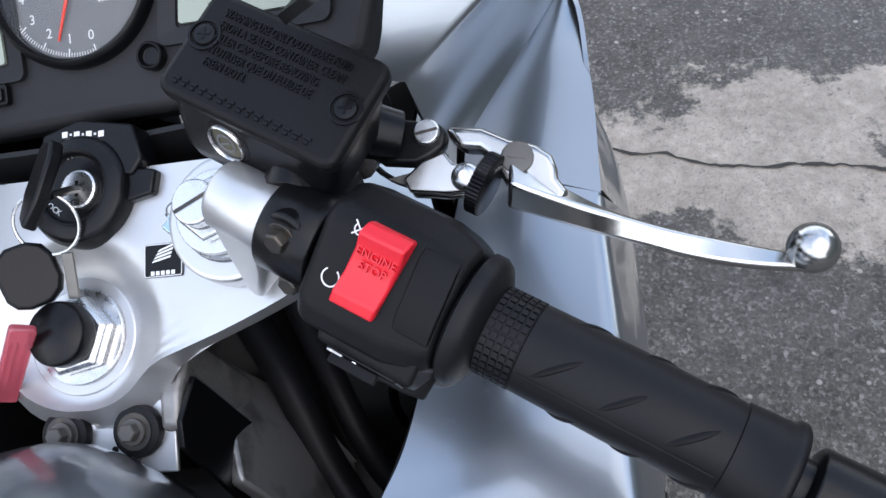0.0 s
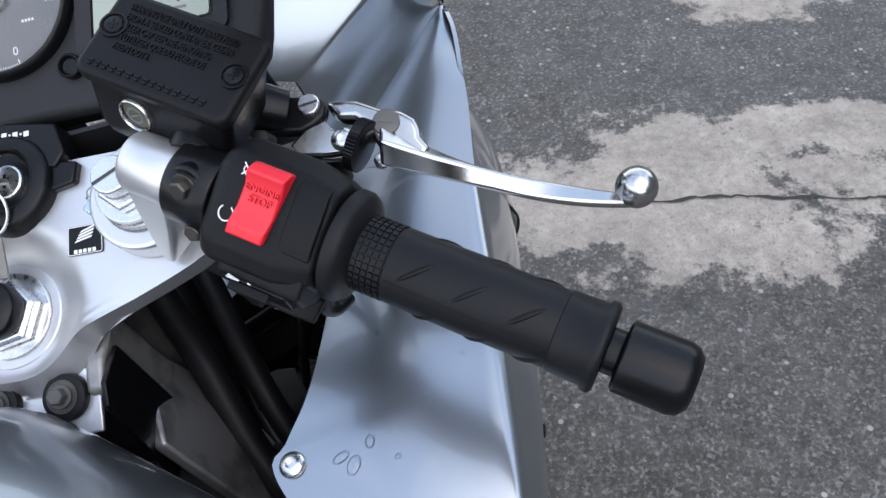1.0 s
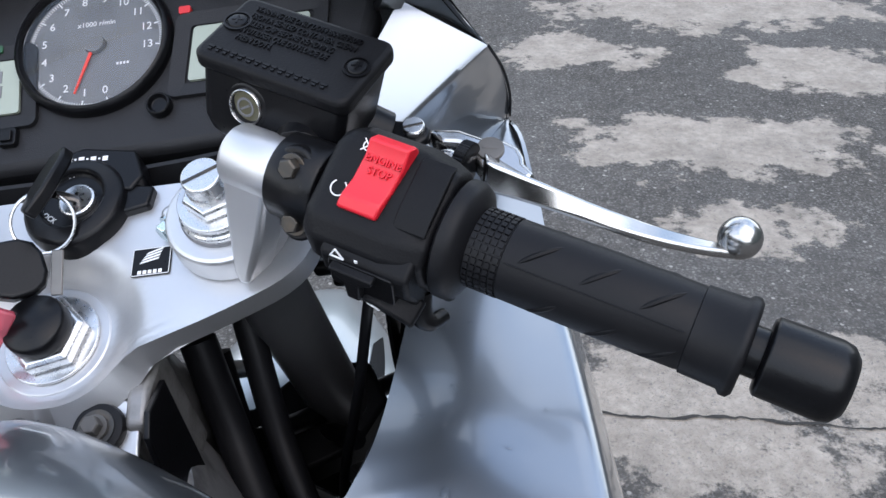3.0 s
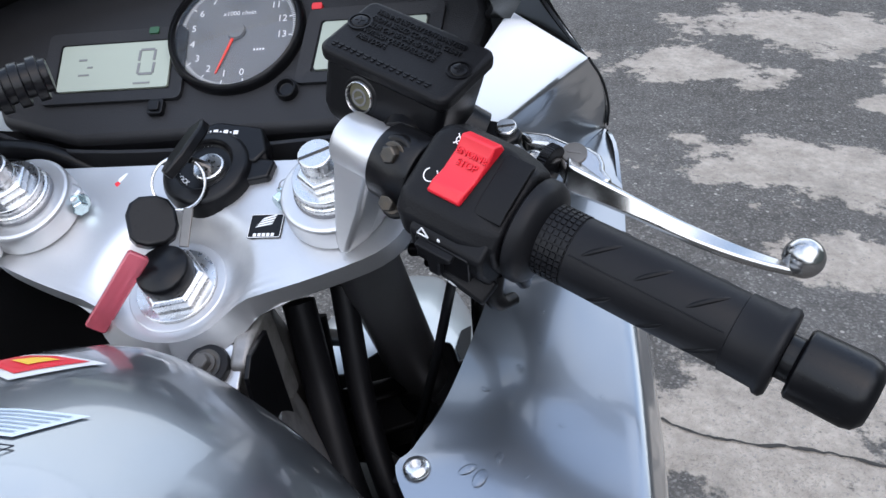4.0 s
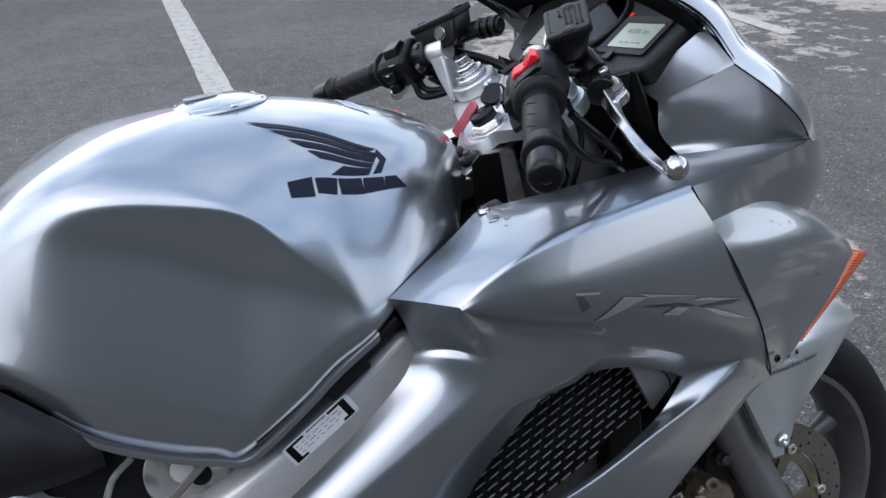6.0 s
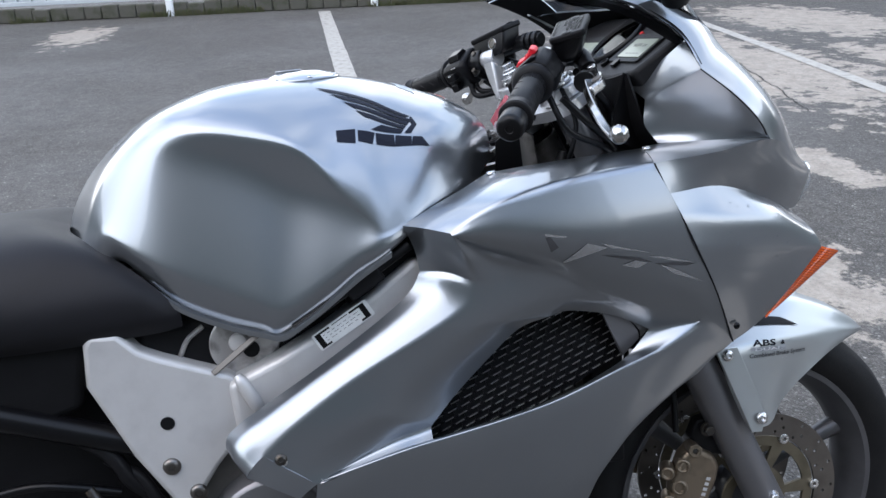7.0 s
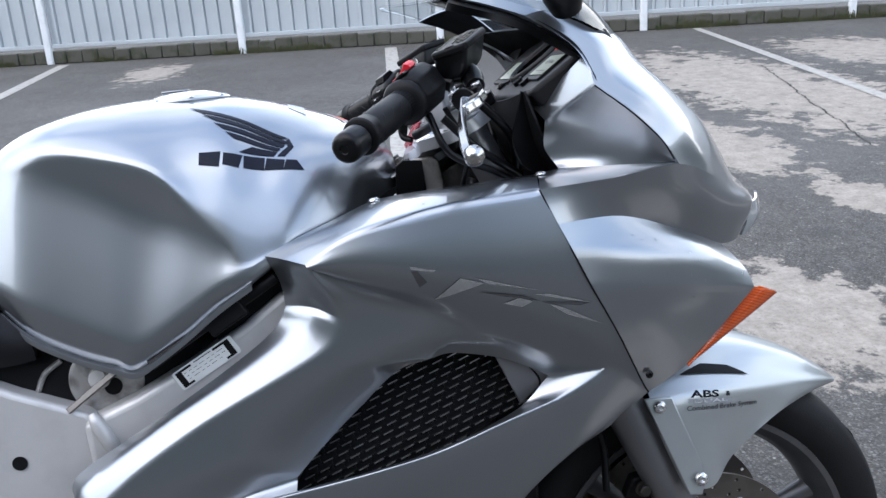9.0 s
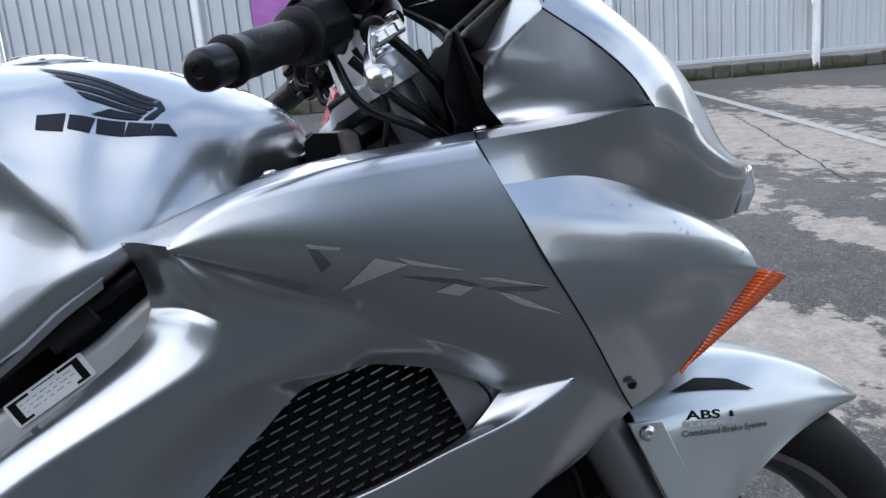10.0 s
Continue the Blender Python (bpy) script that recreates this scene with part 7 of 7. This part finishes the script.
for sx in (1, -1):
    DM = WM @ pose(0, 0, sx * 0.064)
    bm = disc_ring(DM, 0.110, 0.148, 0.0045, lambda i, j: i in (1, 3, 6) and (j + {1: 0, 3: 3, 6: 1}[i]) % 9 == 0)
    disc = part("brake_disc", bm, DISC, wheel, "drilled steel brake disc")
    bm = disc_ring(DM @ pose(0, 0, -sx * 0.003), 0.040, 0.108, 0.005, lambda i, j: 2 <= i <= 5 and (j % 30) not in (0, 1, 2, 3, 4, 28, 29))
    part("disc_carrier", bm, BRONZE, wheel, "bronze disc carrier")
    for k in range(6):
        bm = mesh()
        lathe(bm, DM @ Matrix.Rotation(2 * math.pi * (k + 0.04) / 6, 4, "Z") @ pose(0.109, 0, 0), [(0.0035, -0.004), (0.0085, -0.004), (0.0085, 0.004), (0.0075, 0.0045), (0.0035, 0.0045), (0.0035, -0.004)], 20)
        part("disc_button", bm, STEEL, wheel, bevel=0.0003)
    # caliper behind the fork leg
    bm = mesh()
    slab(bm, mirror(sx) @ side(0.074), [(0.610, 0.418), (0.626, 0.432), (0.642, 0.424), (0.662, 0.412), (0.673, 0.392), (0.668, 0.368), (0.652, 0.330), (0.640, 0.300), (0.606, 0.292), (0.590, 0.330), (0.594, 0.380)], 0, 0.032)
    cal = part("brake_caliper", bm, GOLD, bike, "worn bronze brake caliper", bevel=0.009, segs=4)
    for y, z, r in ((0.612, 0.402, 0.0125), (0.586, 0.394, 0.0115), (0.606, 0.366, 0.0130), (0.588, 0.345, 0.0115), (0.602, 0.326, 0.0125)):
        bm = mesh()
        lathe(bm, mirror(sx) @ axes((0.098, y, z), (0.9, -0.4, 0.1)), [(0, -0.02), (r, -0.02), (r, 0.006), (r * 0.9, 0.010), (r * 0.62, 0.011), (r * 0.55, 0.007), (0, 0.007)], 28)
        part("piston_boss", bm, GOLD, cal, bevel=0.001)
    bm = mesh()
    lathe(bm, mirror(sx) @ axes((0.110, 0.626, 0.429), (1, -0.2, 0.2)), [(0.0045, -0.03), (0.0105, -0.03), (0.0105, 0.004), (0.0090, 0.0055), (0.0045, 0.0055), (0.0045, -0.03)], 24)
    part("pin_lug", bm, GOLD, cal)
    bolt("caliper_bolt", mirror(sx) @ axes((0.100, 0.652, 0.457), (1, 0, 0)), 0.0085, 0.012, DARKSTEEL, cal)
    bolt("caliper_bolt", mirror(sx) @ axes((0.110, 0.626, 0.429), (1, -0.2, 0.2)), 0.0042, 0.004, DARKSTEEL, cal)
    bolt("caliper_bolt", mirror(sx) @ axes((0.106, 0.632, 0.312), (1, 0, 0)), 0.008, 0.009, DARKSTEEL, cal)
    bm = mesh()
    slab(bm, mirror(sx) @ side(0.070), [(0.628, 0.440), (0.640, 0.468), (0.662, 0.472), (0.700, 0.440), (0.690, 0.400), (0.655, 0.410)], 0, 0.022)
    part("caliper_bracket", bm, MATT, bike, "black caliper bracket", bevel=0.004, segs=3)
    bm = mesh()
    for k in range(5):
        block(bm, mirror(sx) @ axes((0.1063, 0.640 + 0.0028 * k, 0.340 + 0.0085 * k), (1, 0, 0), (0, 0.36, 0.93)), 0.0050, 0.007, 0.0006)
    part("caliper_print", bm, FRAME, cal)
    bm = mesh()
    tube(bm, [mirror(sx) @ Vector(p) for p in ((0.10, 0.600, 0.46), (0.085, 0.60, 0.53), (0.08, 0.57, 0.60), (0.06, 0.53, 0.68))], 0.005, 10)
    part("brake_hose", bm, BLACK, bike)
    bm = mesh()
    lathe(bm, mirror(sx) @ axes((0.085, 0.757, 0.300), (1, 0, 0)), [(0, 0), (0.030, 0), (0.030, 0.045), (0.026, 0.050), (0.015, 0.050), (0.015, 0.044), (0, 0.044)], 32)
    part("axle_end", bm, FORK, bike, bevel=0.001)
    bolt("axle_pinch_bolt", mirror(sx) @ axes((0.122, 0.752, 0.335), (1, 0, 0)), 0.0075, 0.012, STEEL, bike, True, "bright plated axle pinch bolt")

fend = [
    [(0, 0.650, 0.622), (0.050, 0.650, 0.622), (0.092, 0.655, 0.614), (0.112, 0.658, 0.603), (0.127, 0.660, 0.586), (0.133, 0.668, 0.545), (0.139, 0.698, 0.470)],
    [(0, 0.735, 0.640), (0.050, 0.735, 0.636), (0.088, 0.738, 0.620), (0.108, 0.742, 0.603), (0.118, 0.742, 0.588), (0.122, 0.738, 0.540), (0.128, 0.742, 0.462)],
    [(0, 0.820, 0.634), (0.045, 0.820, 0.629), (0.078, 0.820, 0.608), (0.092, 0.820, 0.594), (0.102, 0.812, 0.580), (0.106, 0.798, 0.550), (0.110, 0.778, 0.495)],
    [(0, 0.900, 0.607), (0.040, 0.900, 0.602), (0.060, 0.892, 0.586), (0.070, 0.890, 0.577), (0.078, 0.880, 0.570), (0.086, 0.868, 0.558), (0.096, 0.845, 0.538)],
    [(0, 0.952, 0.576), (0.025, 0.952, 0.573), (0.038, 0.948, 0.565), (0.044, 0.946, 0.561), (0.048, 0.940, 0.559), (0.054, 0.930, 0.555), (0.060, 0.915, 0.550)],
    [(0, 0.985, 0.548), (0.007, 0.985, 0.548), (0.012, 0.984, 0.548), (0.014, 0.983, 0.548), (0.015, 0.982, 0.547), (0.016, 0.981, 0.546), (0.017, 0.979, 0.545)],
]
bm = mesh()
for sx in (1, -1):
    sheet(bm, fend, 7, 5, sx, out=(0.6, 0.3, 1))
bm.normal_update()
FEND_TREE = BVHTree.FromBMesh(bm)
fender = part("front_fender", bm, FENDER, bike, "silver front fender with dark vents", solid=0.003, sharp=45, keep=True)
for sx in (1, -1):
    bm = mesh()
    slab(bm, mirror(sx) @ axes((0.128, 0.667, 0.587), (0.985, 0.05, 0.12), (0, 1, 0)), [(-0.020, 0.012), (0.018, 0.010), (0.060, -0.100), (0.052, -0.128), (0.034, -0.126)], -0.002, 0.004)
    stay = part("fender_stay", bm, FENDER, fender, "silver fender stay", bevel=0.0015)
    cap_screw("stay_bolt", mirror(sx) @ axes((0.134, 0.667, 0.587), (1, 0, 0.1)), 0.0085, STEEL, stay, "dull socket-headed bolt")
    cap_screw("stay_bolt", mirror(sx) @ axes((0.146, 0.717, 0.484), (1, 0, 0.1)), 0.0095, STEEL, stay, "dull socket-headed bolt")


# ---- marks laid on the panels ----
def lay(tree, m, outline, name, mat, parent, lift=0.0009, n=12, label=""):
    """A four-cornered mark in the xy plane of m, laid along m's z on a surface."""
    bm = mesh()
    a, b, c, d = (Vector((*p, 0)) for p in outline)
    way = -(m.to_3x3() @ Vector((0, 0, 1))).normalized()
    grid = []
    for i in range(n + 1):
        row = []
        for j in range(n + 1):
            u, v = i / n, j / n
            p = m @ (a.lerp(b, u).lerp(d.lerp(c, u), v) + Vector((0, 0, 0.15)))
            hit, nor, _, _ = tree.ray_cast(p, way)
            if hit is None:
                row.append(None)
                continue
            if nor.dot(way) > 0:
                nor = -nor
            row.append(bm.verts.new(hit + nor * lift))
        grid.append(row)
    for i in range(n):
        for j in range(n):
            q = (grid[i][j], grid[i + 1][j], grid[i + 1][j + 1], grid[i][j + 1])
            if None not in q:
                bm.faces.new(q)
    return part(name, bm, mat, parent, label, sharp=60)


# wing and word mark on the tank, as plain shapes
TD = axes((0.135, 0.17, 0.965), (0.5, 0.22, 0.84), (-0.02, 0.117, -0.021))
lay(TANK_TREE, TD, [(-0.0635, 0.0751), (0.0516, 0.0164), (0.0437, 0.0153), (-0.0492, 0.0593)], "wing_stripe", DECAL, tank)
lay(TANK_TREE, TD, [(0.0516, 0.0164), (0.0566, 0.0018), (0.0495, 0.0018), (0.0482, 0.012)], "wing_stripe", DECAL, tank)
lay(TANK_TREE, TD, [(0.0566, 0.0018), (0.0462, -0.013), (0.0369, -0.0133), (0.0501, 0.0024)], "wing_stripe", DECAL, tank)
lay(TANK_TREE, TD, [(-0.0497, 0.0554), (0.0514, 0.0098), (0.0477, 0.0062), (-0.0327, 0.0392)], "wing_stripe", DECAL, tank)
lay(TANK_TREE, TD, [(-0.0359, 0.0354), (0.0468, 0.0051), (0.0429, -0.0002), (-0.0235, 0.0228)], "wing_stripe", DECAL, tank)
lay(TANK_TREE, TD, [(-0.0224, 0.0183), (0.0415, -0.0019), (0.0378, -0.0065), (-0.0119, 0.007)], "wing_stripe", DECAL, tank)
lay(TANK_TREE, TD, [(0.0085, -0.0026), (0.0373, -0.0077), (0.0325, -0.0137), (-0.007, -0.0118)], "wing_stripe", DECAL, tank)
lay(TANK_TREE, TD, [(-0.0513, -0.0136), (-0.0275, -0.0126), (-0.0289, -0.0312), (-0.0512, -0.0283)], "word_mark_block", DECAL, tank)
lay(TANK_TREE, TD, [(-0.0245, -0.0141), (-0.0027, -0.016), (-0.0071, -0.0315), (-0.0254, -0.0287)], "word_mark_block", DECAL, tank)
lay(TANK_TREE, TD, [(-0.0016, -0.016), (0.0228, -0.0164), (0.0218, -0.0323), (-0.0018, -0.031)], "word_mark_block", DECAL, tank)
lay(TANK_TREE, TD, [(0.0248, -0.0167), (0.0457, -0.0186), (0.0435, -0.0314), (0.0219, -0.0321)], "word_mark_block", DECAL, tank)
lay(TANK_TREE, TD, [(0.0471, -0.0183), (0.0594, -0.0186), (0.0679, -0.0305), (0.0435, -0.0314)], "word_mark_block", DECAL, tank)
# the same marks on the far side
TDL = mirror(-1) @ TD
lay(TANK_TREE, TDL, [(-0.0635, 0.0751), (0.0516, 0.0164), (0.0437, 0.0153), (-0.0492, 0.0593)], "wing_stripe", DECAL, tank)
lay(TANK_TREE, TDL, [(-0.0497, 0.0554), (0.0514, 0.0098), (0.0477, 0.0062), (-0.0327, 0.0392)], "wing_stripe", DECAL, tank)
lay(TANK_TREE, TDL, [(-0.0359, 0.0354), (0.0468, 0.0051), (0.0429, -0.0002), (-0.0235, 0.0228)], "wing_stripe", DECAL, tank)
lay(TANK_TREE, TDL, [(-0.0224, 0.0183), (0.0415, -0.0019), (0.0378, -0.0065), (-0.0119, 0.007)], "wing_stripe", DECAL, tank)
lay(TANK_TREE, TDL, [(0.0085, -0.0026), (0.0373, -0.0077), (0.0325, -0.0137), (-0.007, -0.0118)], "wing_stripe", DECAL, tank)
# badge of silver slashes on the side fairing
SD = side(0.30)
fairing = bpy.data.objects["side_fairing"]
lay(TREES["side_fairing"], SD, [(0.3425, 0.8416), (0.3715, 0.8349), (0.3687, 0.833), (0.3457, 0.8373)], "badge_stroke", DECAL2, fairing, 0.0010)
lay(TREES["side_fairing"], SD, [(0.3445, 0.8364), (0.3517, 0.8354), (0.3613, 0.8222), (0.3528, 0.8165)], "badge_stroke", GUNMETAL, fairing, 0.0010)
lay(TREES["side_fairing"], SD, [(0.3968, 0.8234), (0.4229, 0.815), (0.3735, 0.8005), (0.3681, 0.8001)], "badge_stroke", DECAL2, fairing, 0.0010)
lay(TREES["side_fairing"], SD, [(0.4128, 0.8222), (0.4391, 0.8137), (0.4822, 0.8004), (0.4256, 0.814)], "badge_stroke", DECAL2, fairing, 0.0010)
lay(TREES["side_fairing"], SD, [(0.4141, 0.8059), (0.4653, 0.7959), (0.4842, 0.7878), (0.4434, 0.7974)], "badge_stroke", GUNMETAL, fairing, 0.0010)
lay(TREES["side_fairing"], SD, [(0.4429, 0.7886), (0.4597, 0.7938), (0.4759, 0.7884), (0.4634, 0.7826)], "badge_stroke", DECAL2, fairing, 0.0010)
lay(TREES["side_fairing"], SD, [(0.4764, 0.7966), (0.493, 0.7953), (0.5427, 0.7799), (0.5148, 0.7857)], "badge_stroke", DECAL2, fairing, 0.0010)
lay(TREES["side_fairing"], SD, [(0.4841, 0.7866), (0.5427, 0.7805), (0.5284, 0.7779), (0.4951, 0.7827)], "badge_stroke", GUNMETAL, fairing, 0.0010)
lay(TREES["side_fairing"], SD, [(0.4923, 0.7837), (0.5088, 0.7777), (0.5528, 0.7536), (0.5139, 0.7681)], "badge_stroke", DECAL2, fairing, 0.0010)
# labels on the tank top
TOP = axes((0, 0.25, 1.0), (0, 0, 1), (1, 0, 0))
TREDG = [(-0.048, 0.044), (-0.018, 0.052), (0.028, 0.040), (0.0, 0.014)]
lay(TANK_TREE, TOP, TREDG, "warning_label_edge", LABEL, tank, 0.0008)
lay(TANK_TREE, TOP, [(x * 0.8 - 0.002, (y - 0.0375) * 0.72 + 0.0375) for x, y in TREDG], "warning_label", RED, tank, 0.0012, label="red warning label with white edge")
lay(TANK_TREE, TOP, [(x * 0.35 - 0.003, (y - 0.0375) * 0.3 + 0.0375) for x, y in TREDG], "warning_sign", ORANGE_LABEL, tank, 0.0016)
NOTE = [Vector(p) for p in ((0.050, -0.007), (0.034, -0.029), (-0.020, -0.033), (0.000, -0.012))]
lay(TANK_TREE, TOP, [tuple(p) for p in NOTE], "instruction_label", BLUEISH, tank, 0.0008, 14, "pale instruction label with small print")
for k in range(6):
    ends = []
    for v in (k + 0.75, k + 1.1):
        r, l = NOTE[0].lerp(NOTE[1], v / 7), NOTE[3].lerp(NOTE[2], v / 7)
        ends.append((tuple(r.lerp(l, 0.07)), tuple(r.lerp(l, (0.90, 0.84, 0.92, 0.74, 0.88, 0.55)[k]))))
    lay(TANK_TREE, TOP, [ends[0][0], ends[1][0], ends[1][1], ends[0][1]], "print_line", FAINT, tank, 0.0012)
fuel = [(0.0385, -0.0345), (0.034, -0.0425), (-0.042, -0.0465), (-0.0375, -0.0385)]
for (x0, y0), (x1, y1) in zip(fuel, fuel[1:] + fuel[:1]):
    dx, dy = (x1 - x0), (y1 - y0)
    L = math.hypot(dx, dy)
    ox, oy = -dy / L * 0.0005, dx / L * 0.0005
    lay(TANK_TREE, TOP, [(x0 + ox, y0 + oy), (x1 + ox, y1 + oy), (x1 - ox, y1 - oy), (x0 - ox, y0 - oy)], "label_border", DECAL, tank, 0.0010)
words("label_text", "UNLEADED FUEL ONLY", TOP @ pose(-0.0015, -0.0405, 0, 0, 0, 3.0), 0.0068, DECAL, tank, 0.0001, "CENTER", 0.92, TANK_TREE)

# fender vents and print
for sx in (1, -1):
    FS = mirror(sx) @ axes((0.09, 0.757, 0.61), (0.62, 0, 0.78), (0, 1, 0))
    lay(FEND_TREE, FS, [(-0.050, -0.004), (-0.014, 0.012), (0.024, 0.008), (0.052, -0.006)], "vent", MATT, fender, 0.002, 16)
FT = axes((0.13, 0.757, 0.58), (1, 0, 0.05), (0, 0.985, -0.12))
words("print", "ABS", FT @ pose(-0.022, 0.0095, 0), 0.0125, DECAL, fender, 0.0001, "CENTER", 1.95, FEND_TREE, 0.00035)
words("print", "&", FT @ pose(0.0125, 0.0090, 0), 0.0085, DECAL, fender, 0.0001, "CENTER", 1.2, FEND_TREE, 0.0003)
lay(FEND_TREE, FT, [(-0.047, 0.0042), (0.020, 0.0034), (0.019, -0.0030), (-0.047, -0.0022)], "print_block", GREYPRINT, fender, 0.0006)
words("print", "DUAL", FT @ pose(-0.014, 0.0005, 0, 0, 0, 0.8), 0.0062, WHITE, fender, 0.0001, "CENTER", 3.2, FEND_TREE, 0.0002)
words("print", "Combined Brake System", FT @ pose(0.006, -0.0078, 0, 0, 0, 1.5), 0.0095, MIDGREY, fender, 0.0001, "CENTER", 1.16, FEND_TREE, 0.00015)

# fasteners of the fairing
for p, n, r in (((0.1535, 0.3162, 0.8980), (0.0, -0.1, 1), 0.0072), ((0.206, 0.507, 0.918), (0.0, -0.1, 1), 0.0062), ((0.2575, 0.011, 0.596), (0.95, 0, 0.3), 0.0085), ((0.2590, 0.526, 0.894), (1, 0.1, 0.1), 0.0050), ((0.2440, 0.615, 0.677), (1, 0.1, 0.1), 0.0048)):
    for sx in (1, -1):
        cap_screw("fairing_screw", mirror(sx) @ axes(p, n), r, STEEL if n[2] > 0.2 else BLACK, bike)

# water drops
drops = mesh()


def drop(tree, m, x, y, r):
    way = -(m.to_3x3() @ Vector((0, 0, 1))).normalized()
    hit, nor, _, _ = tree.ray_cast(m @ Vector((x, y, 0.15)), way)
    if hit is None:
        return
    if nor.dot(way) > 0:
        nor = -nor
    q = axes(hit, nor, (random.uniform(-1, 1), random.uniform(-1, 1), 0.3)) @ Matrix.Diagonal((random.uniform(0.7, 1.8), random.uniform(0.6, 1.1), 1, 1))
    r *= 0.75
    lathe(drops, q, [(r, 0.0), (r * 0.97, r * 0.16), (r * 0.75, r * 0.34), (r * 0.4, r * 0.44), (0, r * 0.48)], 12)


UP = axes((0, 0, 0.9), (0, 0, 1), (1, 0, 0))
for x, y, r in ((0.1795, 0.3166, 0.0042), (0.1860, 0.3120, 0.0046), (0.1950, 0.3228, 0.0044), (0.2091, 0.3139, 0.0026), (0.2015, 0.381, 0.0032), (0.2116, 0.4269, 0.0028), (0.1839, 0.3661, 0.0022), (0.2456, 0.3663, 0.002), (0.212, 0.40, 0.0016), (0.225, 0.345, 0.0015)):
    drop(TREES["cockpit_side_panel"], UP, x, y, r)
for k in range(26):
    drop(TREES["cowl_shoulder"], side(0.3), random.uniform(0.58, 0.75), random.uniform(0.765, 0.85), random.uniform(0.0008, 0.0026))
for k in range(16):
    drop(FEND_TREE, side(0.15), random.uniform(0.70, 0.85), random.uniform(0.53, 0.60), random.uniform(0.0005, 0.0013))
for k in range(10):
    drop(TREES["cockpit_side_panel"], mirror(-1) @ UP @ pose(0, 0, 0), random.uniform(0.19, 0.25), random.uniform(0.28, 0.46), random.uniform(0.0015, 0.003))
dr = tagged(part("water_drops", drops, WATER), "clear rain drops on silver panels", "water", kind="stuff")
dr.matrix_world = LEAN_POSE

# key bunch in the ignition lock
keys = tagged(new("key_bunch"), "black keys on steel ring with pink tag", "keys")
keys.matrix_world = LEAN_POSE
KEY = STEER @ pose(0.009, 0.069, 0.029) @ pose(0, 0, 0, -8, -35, -8)
bm = mesh()
slab(bm, KEY, [(-0.008, 0.020), (0.006, 0.021), (0.011, 0.012), (0.010, -0.010), (0.003, -0.023), (-0.006, -0.018), (-0.011, -0.004)], -0.0034, 0.0034)
part("key_head", bm, BLACK, keys, "black plastic key head", bevel=0.0016, segs=3)
bm = mesh()
tube(bm, [STEER @ Vector(p) for p in ((0.012, 0.064, 0.026), (0.0145, 0.069, 0.015), (0.0155, 0.0705, 0.010))], 0.0022, 8, 3)
part("key_blade", bm, DISC, keys)
bm = mesh()
RING = STEER @ pose(0.0045, 0.0525, 0.0185) @ pose(0, 0, 0, 30, 14, 0)
tube(bm, [RING @ Vector((0.0155 * math.cos(a), 0.0155 * math.sin(a), 0)) for a in np.linspace(0, 2 * math.pi, 25)], 0.0009, 8, 2)
part("key_ring", bm, STEEL, keys, "thin steel split ring")
K2 = STEER @ pose(-0.008, 0.030, 0.013) @ pose(0, 0, 0, 14, 24, 20)
bm = mesh()
slab(bm, K2, [(-0.0135, -0.0100), (-0.0100, -0.0145), (-0.0040, -0.0165), (0.0060, -0.0155), (0.0115, -0.0115), (0.0140, -0.0050), (0.0130, 0.0060), (0.0095, 0.0125), (0.0030, 0.0155), (-0.0070, 0.0150), (-0.0125, 0.0110), (-0.0150, 0.0040)], -0.004, 0.004)
part("spare_key_head", bm, BLACK, keys, "black plastic spare key head", bevel=0.002, segs=3)
bm = mesh()
block(bm, STEER @ pose(0.0108, 0.0285, 0.008, 22, 0, -4), 0.0060, 0.023, 0.0016)
part("key_blade", bm, DISC, keys, bevel=0.0004)
bm = mesh()
TAG = axes(steer(-0.0225, -0.012, 0.005), (0.35, -0.80, 0.05), (0.61, 0.31, 0.73))
slab(bm, TAG, rounded(0.054, 0.0125, 0.002), -0.0022, 0.0022)
part("tag", bm, PINK, keys, "pink translucent plastic tag", bevel=0.001)
bm = mesh()
for y in (-0.003, 0.001, 0.004):
    block(bm, TAG @ pose(-0.002, y, 0.0024), 0.040, 0.0007, 0.0004)
part("tag_ridges", bm, PINK, keys)
bm = mesh()
TG2 = axes(steer(-0.036, 0.064, -0.004), (0.2, -0.5, 0.8), (0.65, -0.6, 0.1))
slab(bm, TG2, rounded(0.030, 0.008, 0.002), -0.001, 0.001)
part("white_tag", bm, LABEL, keys, "white and red plastic tag")
bm = mesh()
slab(bm, TG2 @ pose(0, -0.0055, 0), rounded(0.028, 0.003, 0.001), -0.001, 0.0012)
part("red_edge", bm, RED, keys)

# screw at the foot of the side fairing
for sx in (1, -1):
    hit, nor, _, _ = TREES["side_fairing"].ray_cast(Vector((0.4, 0.010, 0.599)), Vector((-1, 0, 0)))
    if hit:
        cap_screw("fairing_screw", mirror(sx) @ axes(hit, (0.95, 0, 0.3)), 0.0075, DARKSTEEL, bike, "dark socket-headed fairing screw")
